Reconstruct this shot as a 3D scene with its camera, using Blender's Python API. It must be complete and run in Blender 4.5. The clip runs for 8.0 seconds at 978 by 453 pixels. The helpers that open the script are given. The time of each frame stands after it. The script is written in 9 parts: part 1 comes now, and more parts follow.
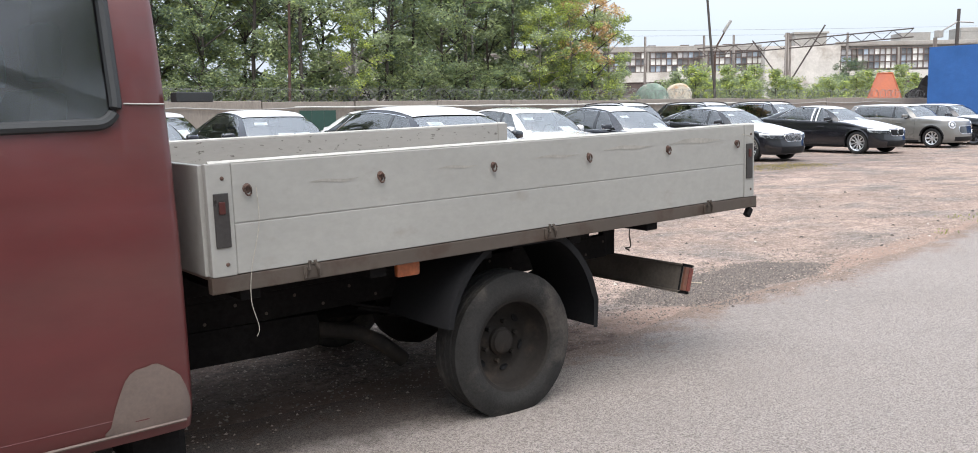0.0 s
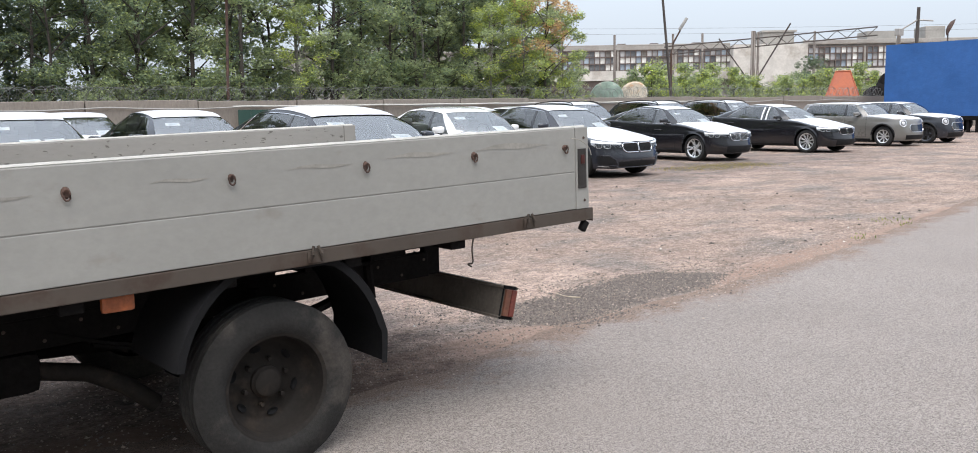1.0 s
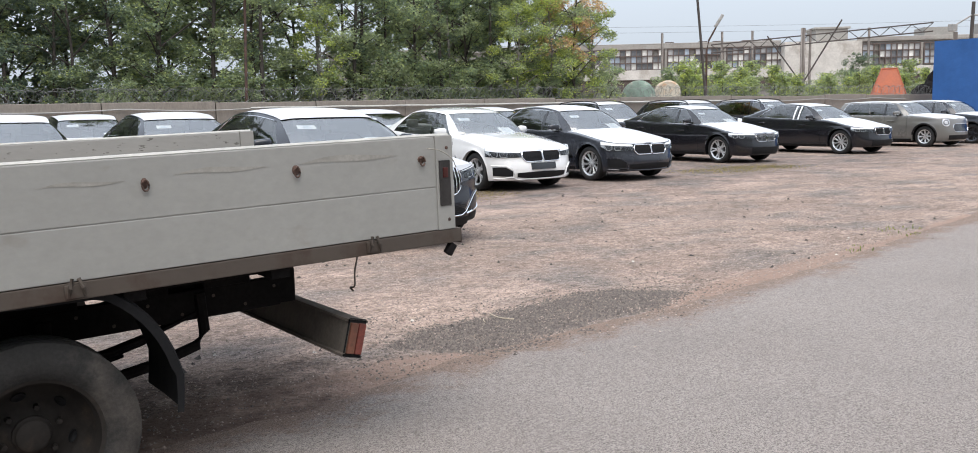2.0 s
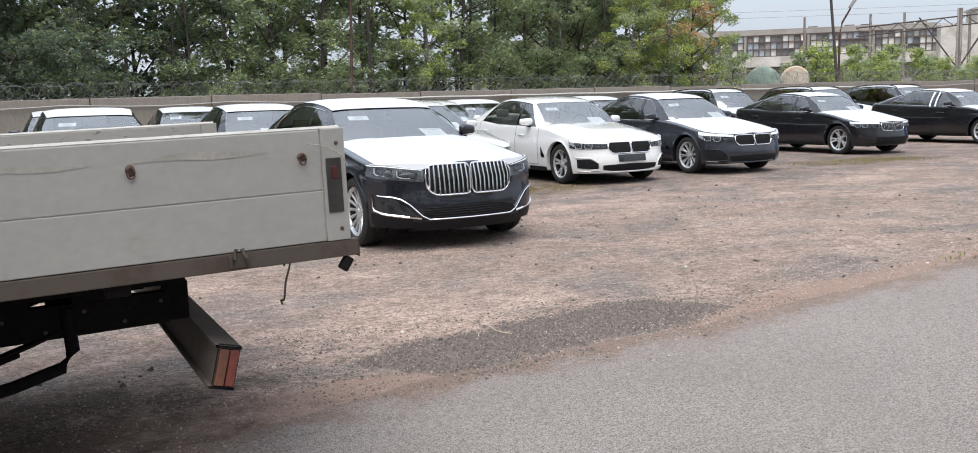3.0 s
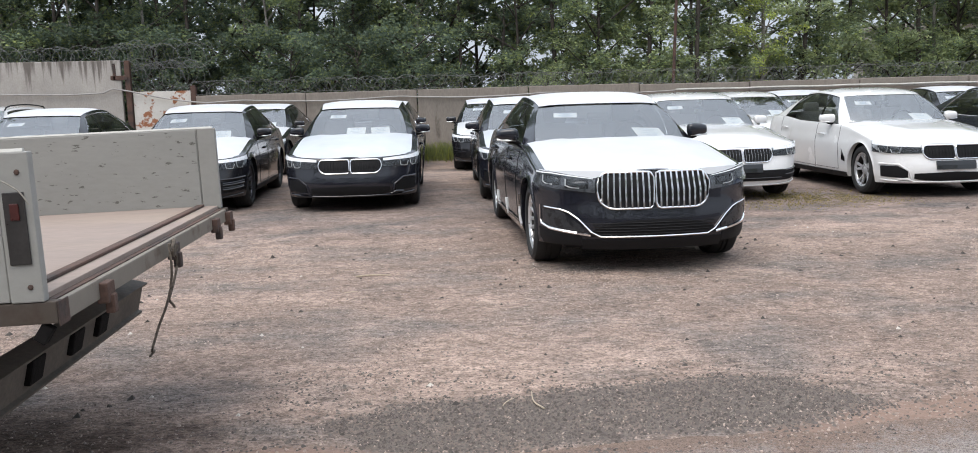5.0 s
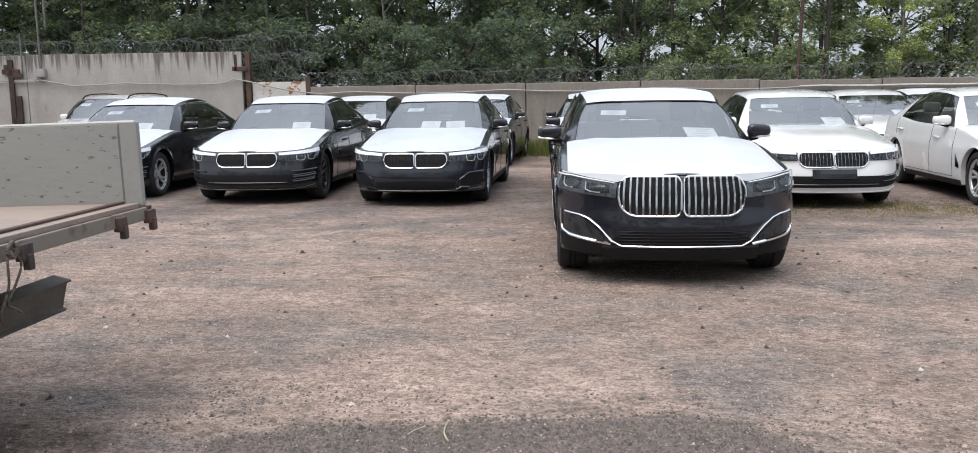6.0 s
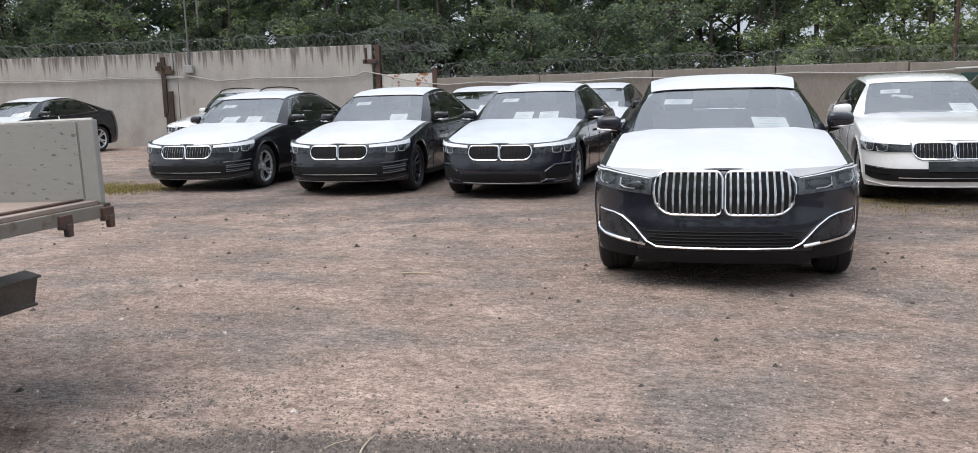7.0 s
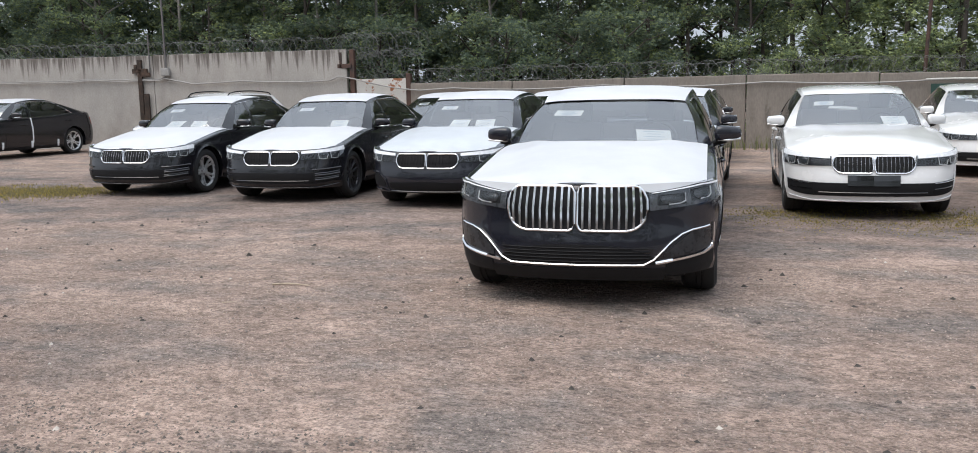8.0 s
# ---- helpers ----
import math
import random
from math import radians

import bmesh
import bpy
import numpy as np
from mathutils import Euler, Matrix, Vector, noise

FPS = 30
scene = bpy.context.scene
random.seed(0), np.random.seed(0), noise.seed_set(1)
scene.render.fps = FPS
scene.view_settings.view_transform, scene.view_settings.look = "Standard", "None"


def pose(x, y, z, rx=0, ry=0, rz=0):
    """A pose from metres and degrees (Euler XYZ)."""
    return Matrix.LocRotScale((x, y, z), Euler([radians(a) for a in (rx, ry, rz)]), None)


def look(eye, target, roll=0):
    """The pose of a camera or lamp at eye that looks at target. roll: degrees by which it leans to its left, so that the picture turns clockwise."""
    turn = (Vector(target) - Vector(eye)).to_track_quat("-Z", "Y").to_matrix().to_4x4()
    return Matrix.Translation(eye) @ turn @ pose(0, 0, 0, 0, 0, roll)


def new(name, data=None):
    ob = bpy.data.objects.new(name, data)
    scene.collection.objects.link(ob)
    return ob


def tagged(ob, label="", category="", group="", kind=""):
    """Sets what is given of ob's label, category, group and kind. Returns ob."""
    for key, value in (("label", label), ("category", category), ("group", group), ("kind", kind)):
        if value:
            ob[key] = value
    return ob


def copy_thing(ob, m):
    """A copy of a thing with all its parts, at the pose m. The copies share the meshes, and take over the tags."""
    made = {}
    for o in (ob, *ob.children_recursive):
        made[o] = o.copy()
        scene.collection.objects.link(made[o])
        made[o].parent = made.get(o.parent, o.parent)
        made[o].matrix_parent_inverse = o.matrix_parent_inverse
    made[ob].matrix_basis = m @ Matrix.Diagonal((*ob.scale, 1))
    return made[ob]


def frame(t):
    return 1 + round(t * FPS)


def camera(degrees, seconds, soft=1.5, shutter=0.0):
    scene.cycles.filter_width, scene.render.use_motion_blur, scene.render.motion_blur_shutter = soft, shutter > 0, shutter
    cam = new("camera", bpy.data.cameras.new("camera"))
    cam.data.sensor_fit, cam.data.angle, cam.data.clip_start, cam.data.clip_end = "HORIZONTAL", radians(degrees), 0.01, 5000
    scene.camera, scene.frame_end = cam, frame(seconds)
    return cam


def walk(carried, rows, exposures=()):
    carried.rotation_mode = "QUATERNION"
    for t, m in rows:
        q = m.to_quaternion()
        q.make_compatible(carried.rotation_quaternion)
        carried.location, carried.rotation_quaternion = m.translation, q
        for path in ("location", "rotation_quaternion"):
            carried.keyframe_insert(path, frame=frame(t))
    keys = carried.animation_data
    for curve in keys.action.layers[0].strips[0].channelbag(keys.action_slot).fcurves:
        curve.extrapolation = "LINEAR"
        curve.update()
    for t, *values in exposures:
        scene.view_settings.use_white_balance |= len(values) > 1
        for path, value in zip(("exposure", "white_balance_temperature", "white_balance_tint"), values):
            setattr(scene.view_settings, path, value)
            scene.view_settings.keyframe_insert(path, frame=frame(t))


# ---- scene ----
cam = camera(56.8, 8.0, soft=0.9)
# seconds, eye, target, roll
PATH = [
    (0, (0.423, 0.247, 1.436), (1.553, 1.877, 1.181), -0.8),
    (0.5, (0.942, 0.252, 1.426), (2.104, 1.86, 1.176), -1.0),
    (1, (1.484, 0.248, 1.436), (2.659, 1.845, 1.177), -0.9),
    (2.3, (2.884, 0.241, 1.445), (3.931, 1.925, 1.183), -1.0),
    (2.5, (3.113, 0.311, 1.422), (4.13, 2.012, 1.155), -0.9),
    (3, (3.661, 0.409, 1.414), (4.487, 2.21, 1.141), -1.6),
    (3.5, (4.181, 0.59, 1.413), (4.84, 2.458, 1.136), -1.5),
    (4, (4.721, 0.785, 1.419), (5.23, 2.699, 1.142), -1.3),
    (4.5, (5.24, 0.962, 1.428), (5.459, 2.93, 1.15), -1.5),
    (5, (5.725, 1.185, 1.439), (5.754, 3.166, 1.163), -1.5),
    (5.2, (5.935, 1.287, 1.43), (5.882, 3.267, 1.153), -1.7),
    (6.3, (6.992, 1.838, 1.438), (6.644, 3.786, 1.148), -0.4),
    (6.5, (7.165, 1.943, 1.432), (6.762, 3.88, 1.137), -0.5),
    (7, (7.601, 2.211, 1.431), (6.977, 4.087, 1.13), -1.6),
    (7.5, (8.083, 2.485, 1.449), (7.428, 4.352, 1.158), -1.6),
    (8, (8.602, 2.658, 1.453), (7.955, 4.528, 1.162), -1.0),
]
walk(cam, [(t, look(eye, target, roll)) for t, eye, target, roll in PATH], [(t, stops, 6480, 10) for t, stops in ((0.0, 0.84), (1.0, 0.62), (2.5, 0.48), (4.5, 0.38), (6.5, 0.30), (8.0, 0.22))])

# ---- light: overcast sky with a weak, wide sun ----
SUN_EL, SUN_AZ = 64.0, 215.0
world = bpy.data.worlds.new("world")
scene.world = world
world.use_nodes = True
wn, wl = world.node_tree.nodes, world.node_tree.links
wn.clear()
sky = wn.new("ShaderNodeTexSky")
sky.sky_type, sky.sun_disc = "NISHITA", False
sky.sun_elevation, sky.sun_rotation = radians(SUN_EL), radians(SUN_AZ)
sky.air_density, sky.dust_density, sky.ozone_density = 1.0, 6.0, 1.0
cloud = wn.new("ShaderNodeMixRGB")
cloud.inputs["Fac"].default_value = 0.72
cloud.inputs["Color2"].default_value = (7.3, 8.1, 9.15, 1)
back = wn.new("ShaderNodeBackground")
back.inputs["Strength"].default_value = 0.115
wout = wn.new("ShaderNodeOutputWorld")
wl.new(sky.outputs["Color"], cloud.inputs["Color1"])
# an overcast sky is brighter overhead than at the horizon
way, sep, lift, dome = wn.new("ShaderNodeTexCoord"), wn.new("ShaderNodeSeparateXYZ"), wn.new("ShaderNodeMapRange"), wn.new("ShaderNodeMixRGB")
wl.new(way.outputs["Generated"], sep.inputs[0])
wl.new(sep.outputs["Z"], lift.inputs["Value"])
for key, value in zip(("From Min", "From Max", "To Min", "To Max"), (0.0, 1.0, 0.66, 1.74)):
    lift.inputs[key].default_value = value
dome.blend_type, dome.inputs["Fac"].default_value = "MULTIPLY", 1.0
wl.new(cloud.outputs["Color"], dome.inputs["Color1"])
wl.new(lift.outputs["Result"], dome.inputs["Color2"])
wl.new(dome.outputs["Color"], back.inputs["Color"])
wl.new(back.outputs["Background"], wout.inputs["Surface"])
sun_data = bpy.data.lights.new("sun", "SUN")
sun_data.energy, sun_data.angle, sun_data.color = 1.5, radians(55), (1.0, 0.96, 0.9)
sun = new("sun", sun_data)
sun.matrix_world = look((0, 0, 60), (0 - math.sin(radians(SUN_AZ)) * 60, 0 - math.cos(radians(SUN_AZ)) * 60, 60 - 60 * math.tan(radians(SUN_EL))))

# ---- materials ----
def material(name, base=(0.5, 0.5, 0.5), rough=0.6, metal=0.0, vary=0.15, scale=6.0, fine=60.0, bump=0.0, bump_scale=None,
             second=None, second_at=(0.5, 0.62), second_scale=2.0, coat=0.0, per_piece=0.0, spec=0.5, stretch=(1, 1, 1), rough_vary=0.1, grit=None, third=None):
    """A principled surface whose colour varies at two scales, with an optional second tone in patches, wear and relief."""
    m = bpy.data.materials.new(name)
    m.use_nodes = True
    n, l = m.node_tree.nodes, m.node_tree.links
    bsdf = n["Principled BSDF"]
    bsdf.inputs["Metallic"].default_value = metal
    bsdf.inputs["Specular IOR Level"].default_value = spec
    bsdf.inputs["Coat Weight"].default_value = coat
    bsdf.inputs["Coat Roughness"].default_value = 0.06
    geo = n.new("ShaderNodeTexCoord")
    mapping = n.new("ShaderNodeMapping")
    mapping.inputs["Scale"].default_value = stretch
    l.new(geo.outputs["Object"], mapping.inputs["Vector"])

    def noise_tex(size, detail=6.0):
        t = n.new("ShaderNodeTexNoise")
        t.inputs["Scale"].default_value, t.inputs["Detail"].default_value = size, detail
        t.inputs["Roughness"].default_value = 0.62
        l.new(mapping.outputs["Vector"], t.inputs["Vector"])
        return t

    def mix(kind, fac, a, b):
        x = n.new("ShaderNodeMixRGB")
        x.blend_type = kind
        for sock, val in zip(("Fac", "Color1", "Color2"), (fac, a, b)):
            if isinstance(val, bpy.types.NodeSocket):
                l.new(val, x.inputs[sock])
            elif isinstance(val, tuple):
                x.inputs[sock].default_value = (*val[:3], 1)
            else:
                x.inputs[sock].default_value = val
        return x.outputs["Color"]

    def ramp(sock, lo, hi, a, b):
        x = n.new("ShaderNodeMapRange")
        l.new(sock, x.inputs["Value"])
        for k, val in zip(("From Min", "From Max", "To Min", "To Max"), (lo, hi, a, b)):
            x.inputs[k].default_value = val
        return x.outputs["Result"]

    big, small = noise_tex(scale), noise_tex(fine, 3.0)
    colour = base
    if second is not None:
        patch = noise_tex(second_scale, 8.0)
        colour = mix("MIX", ramp(patch.outputs["Fac"], *second_at, 0.0, 1.0), base, second)
    if third is not None:
        tone, size, lo, hi = third
        colour = mix("MIX", ramp(noise_tex(size, 10.0).outputs["Fac"], lo, hi, 0.0, 1.0), colour, tone)
    colour = mix("MULTIPLY", 1.0, colour, ramp(big.outputs["Fac"], 0.3, 0.7, 1 - vary, 1 + vary))
    colour = mix("MULTIPLY", 1.0, colour, ramp(small.outputs["Fac"], 0.3, 0.7, 1 - vary * 0.7, 1 + vary * 0.7))
    if grit:
        for size, amount in grit:
            colour = mix("MULTIPLY", 1.0, colour, ramp(noise_tex(size, 2.0).outputs["Fac"], 0.34, 0.56, 1 - amount, 1 + amount * 0.3))
    if per_piece:
        info = n.new("ShaderNodeObjectInfo")
        island = n.new("ShaderNodeNewGeometry")
        add = n.new("ShaderNodeMath")
        add.operation = "ADD"
        l.new(info.outputs["Random"], add.inputs[0])
        l.new(island.outputs["Random Per Island"], add.inputs[1])
        colour = mix("MULTIPLY", 1.0, colour, ramp(add.outputs[0], 0.0, 2.0, 1 - per_piece, 1 + per_piece))
    l.new(colour, bsdf.inputs["Base Color"])
    l.new(ramp(big.outputs["Fac"], 0.3, 0.7, max(0.02, rough - rough_vary), min(1.0, rough + rough_vary)), bsdf.inputs["Roughness"])
    if bump:
        b = n.new("ShaderNodeBump")
        b.inputs["Strength"].default_value, b.inputs["Distance"].default_value = 1.0, bump
        l.new(noise_tex(bump_scale or fine, 8.0).outputs["Fac"], b.inputs["Height"])
        l.new(b.outputs["Normal"], bsdf.inputs["Normal"])
    return m


def glass(name, tint=(0.6, 0.66, 0.66), gloss=0.03, ior=1.5):
    """Clear pane: see-through with a tint, and a mirror gloss that grows at grazing angles."""
    m = bpy.data.materials.new(name)
    m.use_nodes = True
    n, l = m.node_tree.nodes, m.node_tree.links
    n.clear()
    clear, shine, fres = n.new("ShaderNodeBsdfTransparent"), n.new("ShaderNodeBsdfGlossy"), n.new("ShaderNodeFresnel")
    clear.inputs["Color"].default_value = (*tint, 1)
    shine.inputs["Roughness"].default_value = gloss
    shine.inputs["Color"].default_value = (1, 1, 1, 1)
    fres.inputs["IOR"].default_value = ior
    both, out = n.new("ShaderNodeMixShader"), n.new("ShaderNodeOutputMaterial")
    l.new(fres.outputs["Fac"], both.inputs["Fac"])
    l.new(clear.outputs["BSDF"], both.inputs[1])
    l.new(shine.outputs["BSDF"], both.inputs[2])
    l.new(both.outputs["Shader"], out.inputs["Surface"])
    return m


M = {
    "gravel": material("gravel_dirt", (0.372, 0.280, 0.232), 0.95, vary=0.20, scale=1.6, fine=9, bump=0.035, bump_scale=28, grit=((5, 0.16), (18, 0.2), (46, 0.36), (105, 0.36), (230, 0.2)),
                       second=(0.30, 0.226, 0.187), second_scale=0.6, second_at=(0.42, 0.56), third=((0.225, 0.19, 0.170), 1.1, 0.47, 0.62), spec=0.15, stretch=(0.7, 1.0, 1.0)),
    "asphalt": material("old_asphalt", (0.285, 0.250, 0.229), 0.9, vary=0.05, scale=1.5, fine=110, bump=0.012, bump_scale=120, grit=((40, 0.14), (90, 0.32), (180, 0.42)), spec=0.25,
                        second=(0.255, 0.222, 0.202), second_scale=0.35, second_at=(0.45, 0.75)),
    "concrete": material("weathered_concrete", (0.37, 0.345, 0.315), 0.9, vary=0.14, scale=1.4, fine=30, bump=0.006, bump_scale=40,
                         second=(0.27, 0.245, 0.22), second_scale=1.0, second_at=(0.52, 0.78), stretch=(1.0, 1.0, 0.6), third=((0.20, 0.18, 0.16), 2.2, 0.66, 0.74)),
    "concrete_dark": material("dirty_concrete", (0.24, 0.21, 0.18), 0.92, vary=0.18, scale=1.2, fine=30, bump=0.006, bump_scale=40,
                              second=(0.15, 0.125, 0.105), second_scale=1.1, second_at=(0.46, 0.72), stretch=(0.9, 0.9, 0.3), third=((0.115, 0.095, 0.08), 3.0, 0.58, 0.70)),
}

M.update({
    "paint_black": material("black_metallic_paint", (0.011, 0.011, 0.014), 0.2, vary=0.05, scale=2, fine=900, coat=0.75, spec=0.25, rough_vary=0.05),
    "paint_blue": material("dark_blue_metallic_paint", (0.013, 0.014, 0.020), 0.2, vary=0.05, scale=2, fine=900, coat=0.8, spec=0.2, rough_vary=0.05),
    "paint_grey": material("dark_grey_metallic_paint", (0.022, 0.024, 0.031), 0.25, vary=0.06, scale=2, fine=900, coat=0.8, spec=0.2, rough_vary=0.05),
    "paint_stone": material("mid_grey_metallic_paint", (0.13, 0.125, 0.115), 0.3, vary=0.06, scale=2, fine=900, coat=1.0, rough_vary=0.05),
    "paint_white": material("white_car_paint", (0.72, 0.72, 0.715), 0.25, vary=0.03, scale=1.5, fine=300, coat=1.0, rough_vary=0.05),
    "film": material("white_protective_film", (0.53, 0.542, 0.562), 0.42, vary=0.05, scale=1.2, fine=5, bump=0.006, bump_scale=3.0, rough_vary=0.12),
    "black_trim": material("black_plastic_trim", (0.010, 0.010, 0.011), 0.6, vary=0.1, scale=8, fine=200, spec=0.2),
    "gloss_black": material("gloss_black_trim", (0.008, 0.008, 0.009), 0.12, vary=0.05, coat=0.6),
    "chrome": material("chrome", (0.78, 0.78, 0.79), 0.12, metal=1.0, vary=0.04, rough_vary=0.06),
    "alloy": material("silver_alloy", (0.62, 0.63, 0.64), 0.32, metal=0.7, vary=0.08, scale=20, fine=150),
    "alloy_dark": material("dark_alloy", (0.10, 0.10, 0.11), 0.35, metal=0.9, vary=0.1, scale=20),
    "tyre": material("tyre_rubber", (0.018, 0.018, 0.018), 0.85, vary=0.2, scale=12, fine=120, bump=0.001),
    "lamp_dark": material("smoked_headlamp", (0.026, 0.027, 0.030), 0.3, vary=0.45, scale=16, fine=70, coat=0.15, spec=0.25),
    "lamp_clear": material("clear_lamp_lens", (0.86, 0.88, 0.90), 0.25, vary=0.08, scale=25, fine=120, coat=1.0),
    "lamp_grey": material("satin_lamp_reflector", (0.66, 0.68, 0.71), 0.2, vary=0.25, scale=18, fine=120, coat=1.0, metal=0.1),
    "lamp_mid": material("grey_lamp_reflector", (0.52, 0.53, 0.55), 0.2, vary=0.25, scale=30, fine=90, coat=1.0, metal=0.1),
    "lamp_smoke": material("smoked_lamp_reflector", (0.10, 0.105, 0.115), 0.3, vary=0.3, scale=30, fine=90, coat=0.5),
    "lamp_lens": material("dark_projector_lens", (0.05, 0.055, 0.06), 0.1, vary=0.2, scale=30, coat=0.3),
    "grille_steel": material("satin_grille_steel", (0.42, 0.42, 0.43), 0.25, metal=1.0, vary=0.06),
    "film_grey": material("silvery_protective_film", (0.48, 0.51, 0.54), 0.4, vary=0.06, scale=1.2, fine=5, bump=0.006, bump_scale=3.0, rough_vary=0.12),
    "lamp_red": material("red_lamp_lens", (0.30, 0.012, 0.010), 0.15, vary=0.2, scale=30, coat=1.0),
    "interior": material("dark_cabin_fabric", (0.06, 0.059, 0.058), 0.75, vary=0.2, scale=12, fine=300),
    "seat_cover": material("pale_seat_cover", (0.42, 0.43, 0.44), 0.5, vary=0.2, scale=7, fine=60, bump=0.01, bump_scale=18),
    "paper": material("white_paper", (0.82, 0.83, 0.84), 0.7, vary=0.06, scale=8, fine=60),
    "ink": material("blue_grey_print", (0.22, 0.33, 0.46), 0.7, vary=0.2, scale=20),
    "disc": material("brake_disc", (0.06, 0.056, 0.053), 0.55, metal=0.6, vary=0.2, scale=30),
})
M["car_glass"] = glass("windscreen_glass", (0.80, 0.86, 0.88), ior=2.75)
M["cab_glass"] = glass("cab_window_glass", (0.32, 0.37, 0.41), gloss=0.12, ior=1.9)
M["lamp_cover"] = glass("clear_lamp_cover", (0.86, 0.88, 0.90), gloss=0.02, ior=1.45)
M["side_glass"] = glass("tinted_side_glass", (0.50, 0.54, 0.54), ior=2.1)


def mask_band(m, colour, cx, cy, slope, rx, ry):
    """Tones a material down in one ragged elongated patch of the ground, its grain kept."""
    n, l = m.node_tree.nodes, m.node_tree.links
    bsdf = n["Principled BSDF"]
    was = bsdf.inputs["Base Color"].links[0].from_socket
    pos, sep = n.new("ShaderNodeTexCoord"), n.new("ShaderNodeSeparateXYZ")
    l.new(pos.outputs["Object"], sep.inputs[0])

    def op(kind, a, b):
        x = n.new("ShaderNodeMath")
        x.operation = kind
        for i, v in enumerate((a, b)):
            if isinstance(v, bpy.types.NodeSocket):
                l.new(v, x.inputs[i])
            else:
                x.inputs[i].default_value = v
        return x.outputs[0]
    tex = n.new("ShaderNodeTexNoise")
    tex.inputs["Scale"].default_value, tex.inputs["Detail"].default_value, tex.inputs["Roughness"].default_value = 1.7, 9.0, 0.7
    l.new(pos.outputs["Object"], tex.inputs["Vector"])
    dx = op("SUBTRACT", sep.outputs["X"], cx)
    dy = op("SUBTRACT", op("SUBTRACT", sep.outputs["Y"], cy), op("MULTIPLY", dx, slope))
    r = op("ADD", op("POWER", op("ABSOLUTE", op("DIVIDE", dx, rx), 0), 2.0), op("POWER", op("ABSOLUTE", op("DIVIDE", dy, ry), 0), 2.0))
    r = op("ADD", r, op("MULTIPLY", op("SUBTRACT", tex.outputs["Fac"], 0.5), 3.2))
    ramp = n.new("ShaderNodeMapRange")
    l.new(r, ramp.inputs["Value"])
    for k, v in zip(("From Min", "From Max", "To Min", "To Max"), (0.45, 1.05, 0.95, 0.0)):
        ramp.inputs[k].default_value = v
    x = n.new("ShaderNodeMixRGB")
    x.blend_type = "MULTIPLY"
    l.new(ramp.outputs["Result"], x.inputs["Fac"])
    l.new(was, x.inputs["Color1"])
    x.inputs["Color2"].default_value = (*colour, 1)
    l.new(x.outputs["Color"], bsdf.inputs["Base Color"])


def leaf_material(name, base, vary=0.35, warm=(1.25, 1.1, 0.6)):
    m = bpy.data.materials.new(name)
    m.use_nodes = True
    n, l = m.node_tree.nodes, m.node_tree.links
    bsdf, out = n["Principled BSDF"], n["Material Output"]
    geo, info = n.new("ShaderNodeNewGeometry"), n.new("ShaderNodeObjectInfo")
    ramp = n.new("ShaderNodeValToRGB")
    e = ramp.color_ramp.elements
    e[0].position, e[0].color = 0.0, (*[c * (1 - vary) for c in base], 1)
    e[1].position, e[1].color = 1.0, (*[c * (1 + vary) * w for c, w in zip(base, warm)], 1)
    mid = ramp.color_ramp.elements.new(0.6)
    mid.color = (*base, 1)
    l.new(geo.outputs["Random Per Island"], ramp.inputs["Fac"])
    tone = n.new("ShaderNodeMapRange")
    l.new(info.outputs["Random"], tone.inputs["Value"])
    tone.inputs["To Min"].default_value, tone.inputs["To Max"].default_value = 0.85, 1.15
    mul = n.new("ShaderNodeMixRGB")
    mul.blend_type, mul.inputs["Fac"].default_value = "MULTIPLY", 1.0
    l.new(ramp.outputs["Color"], mul.inputs["Color1"])
    l.new(tone.outputs["Result"], mul.inputs["Color2"])
    l.new(mul.outputs["Color"], bsdf.inputs["Base Color"])
    bsdf.inputs["Roughness"].default_value = 0.55
    bsdf.inputs["Specular IOR Level"].default_value = 0.3
    trans, both = n.new("ShaderNodeBsdfTranslucent"), n.new("ShaderNodeMixShader")
    l.new(mul.outputs["Color"], trans.inputs["Color"])
    both.inputs["Fac"].default_value = 0.5
    l.new(bsdf.outputs["BSDF"], both.inputs[1])
    l.new(trans.outputs["BSDF"], both.inputs[2])
    l.new(both.outputs["Shader"], out.inputs["Surface"])
    return m


def worn_paint(name, base, wear, rough=0.55, at=(0.62, 0.68), scale=5.0, stretch=(1, 1, 1), streak=0.0):
    """Old paint with chips and scuffs of a second tone."""
    return material(name, base, rough, vary=0.07, scale=1.6, fine=25, second=wear, second_at=at, second_scale=scale, stretch=stretch, bump=0.0004, bump_scale=14)


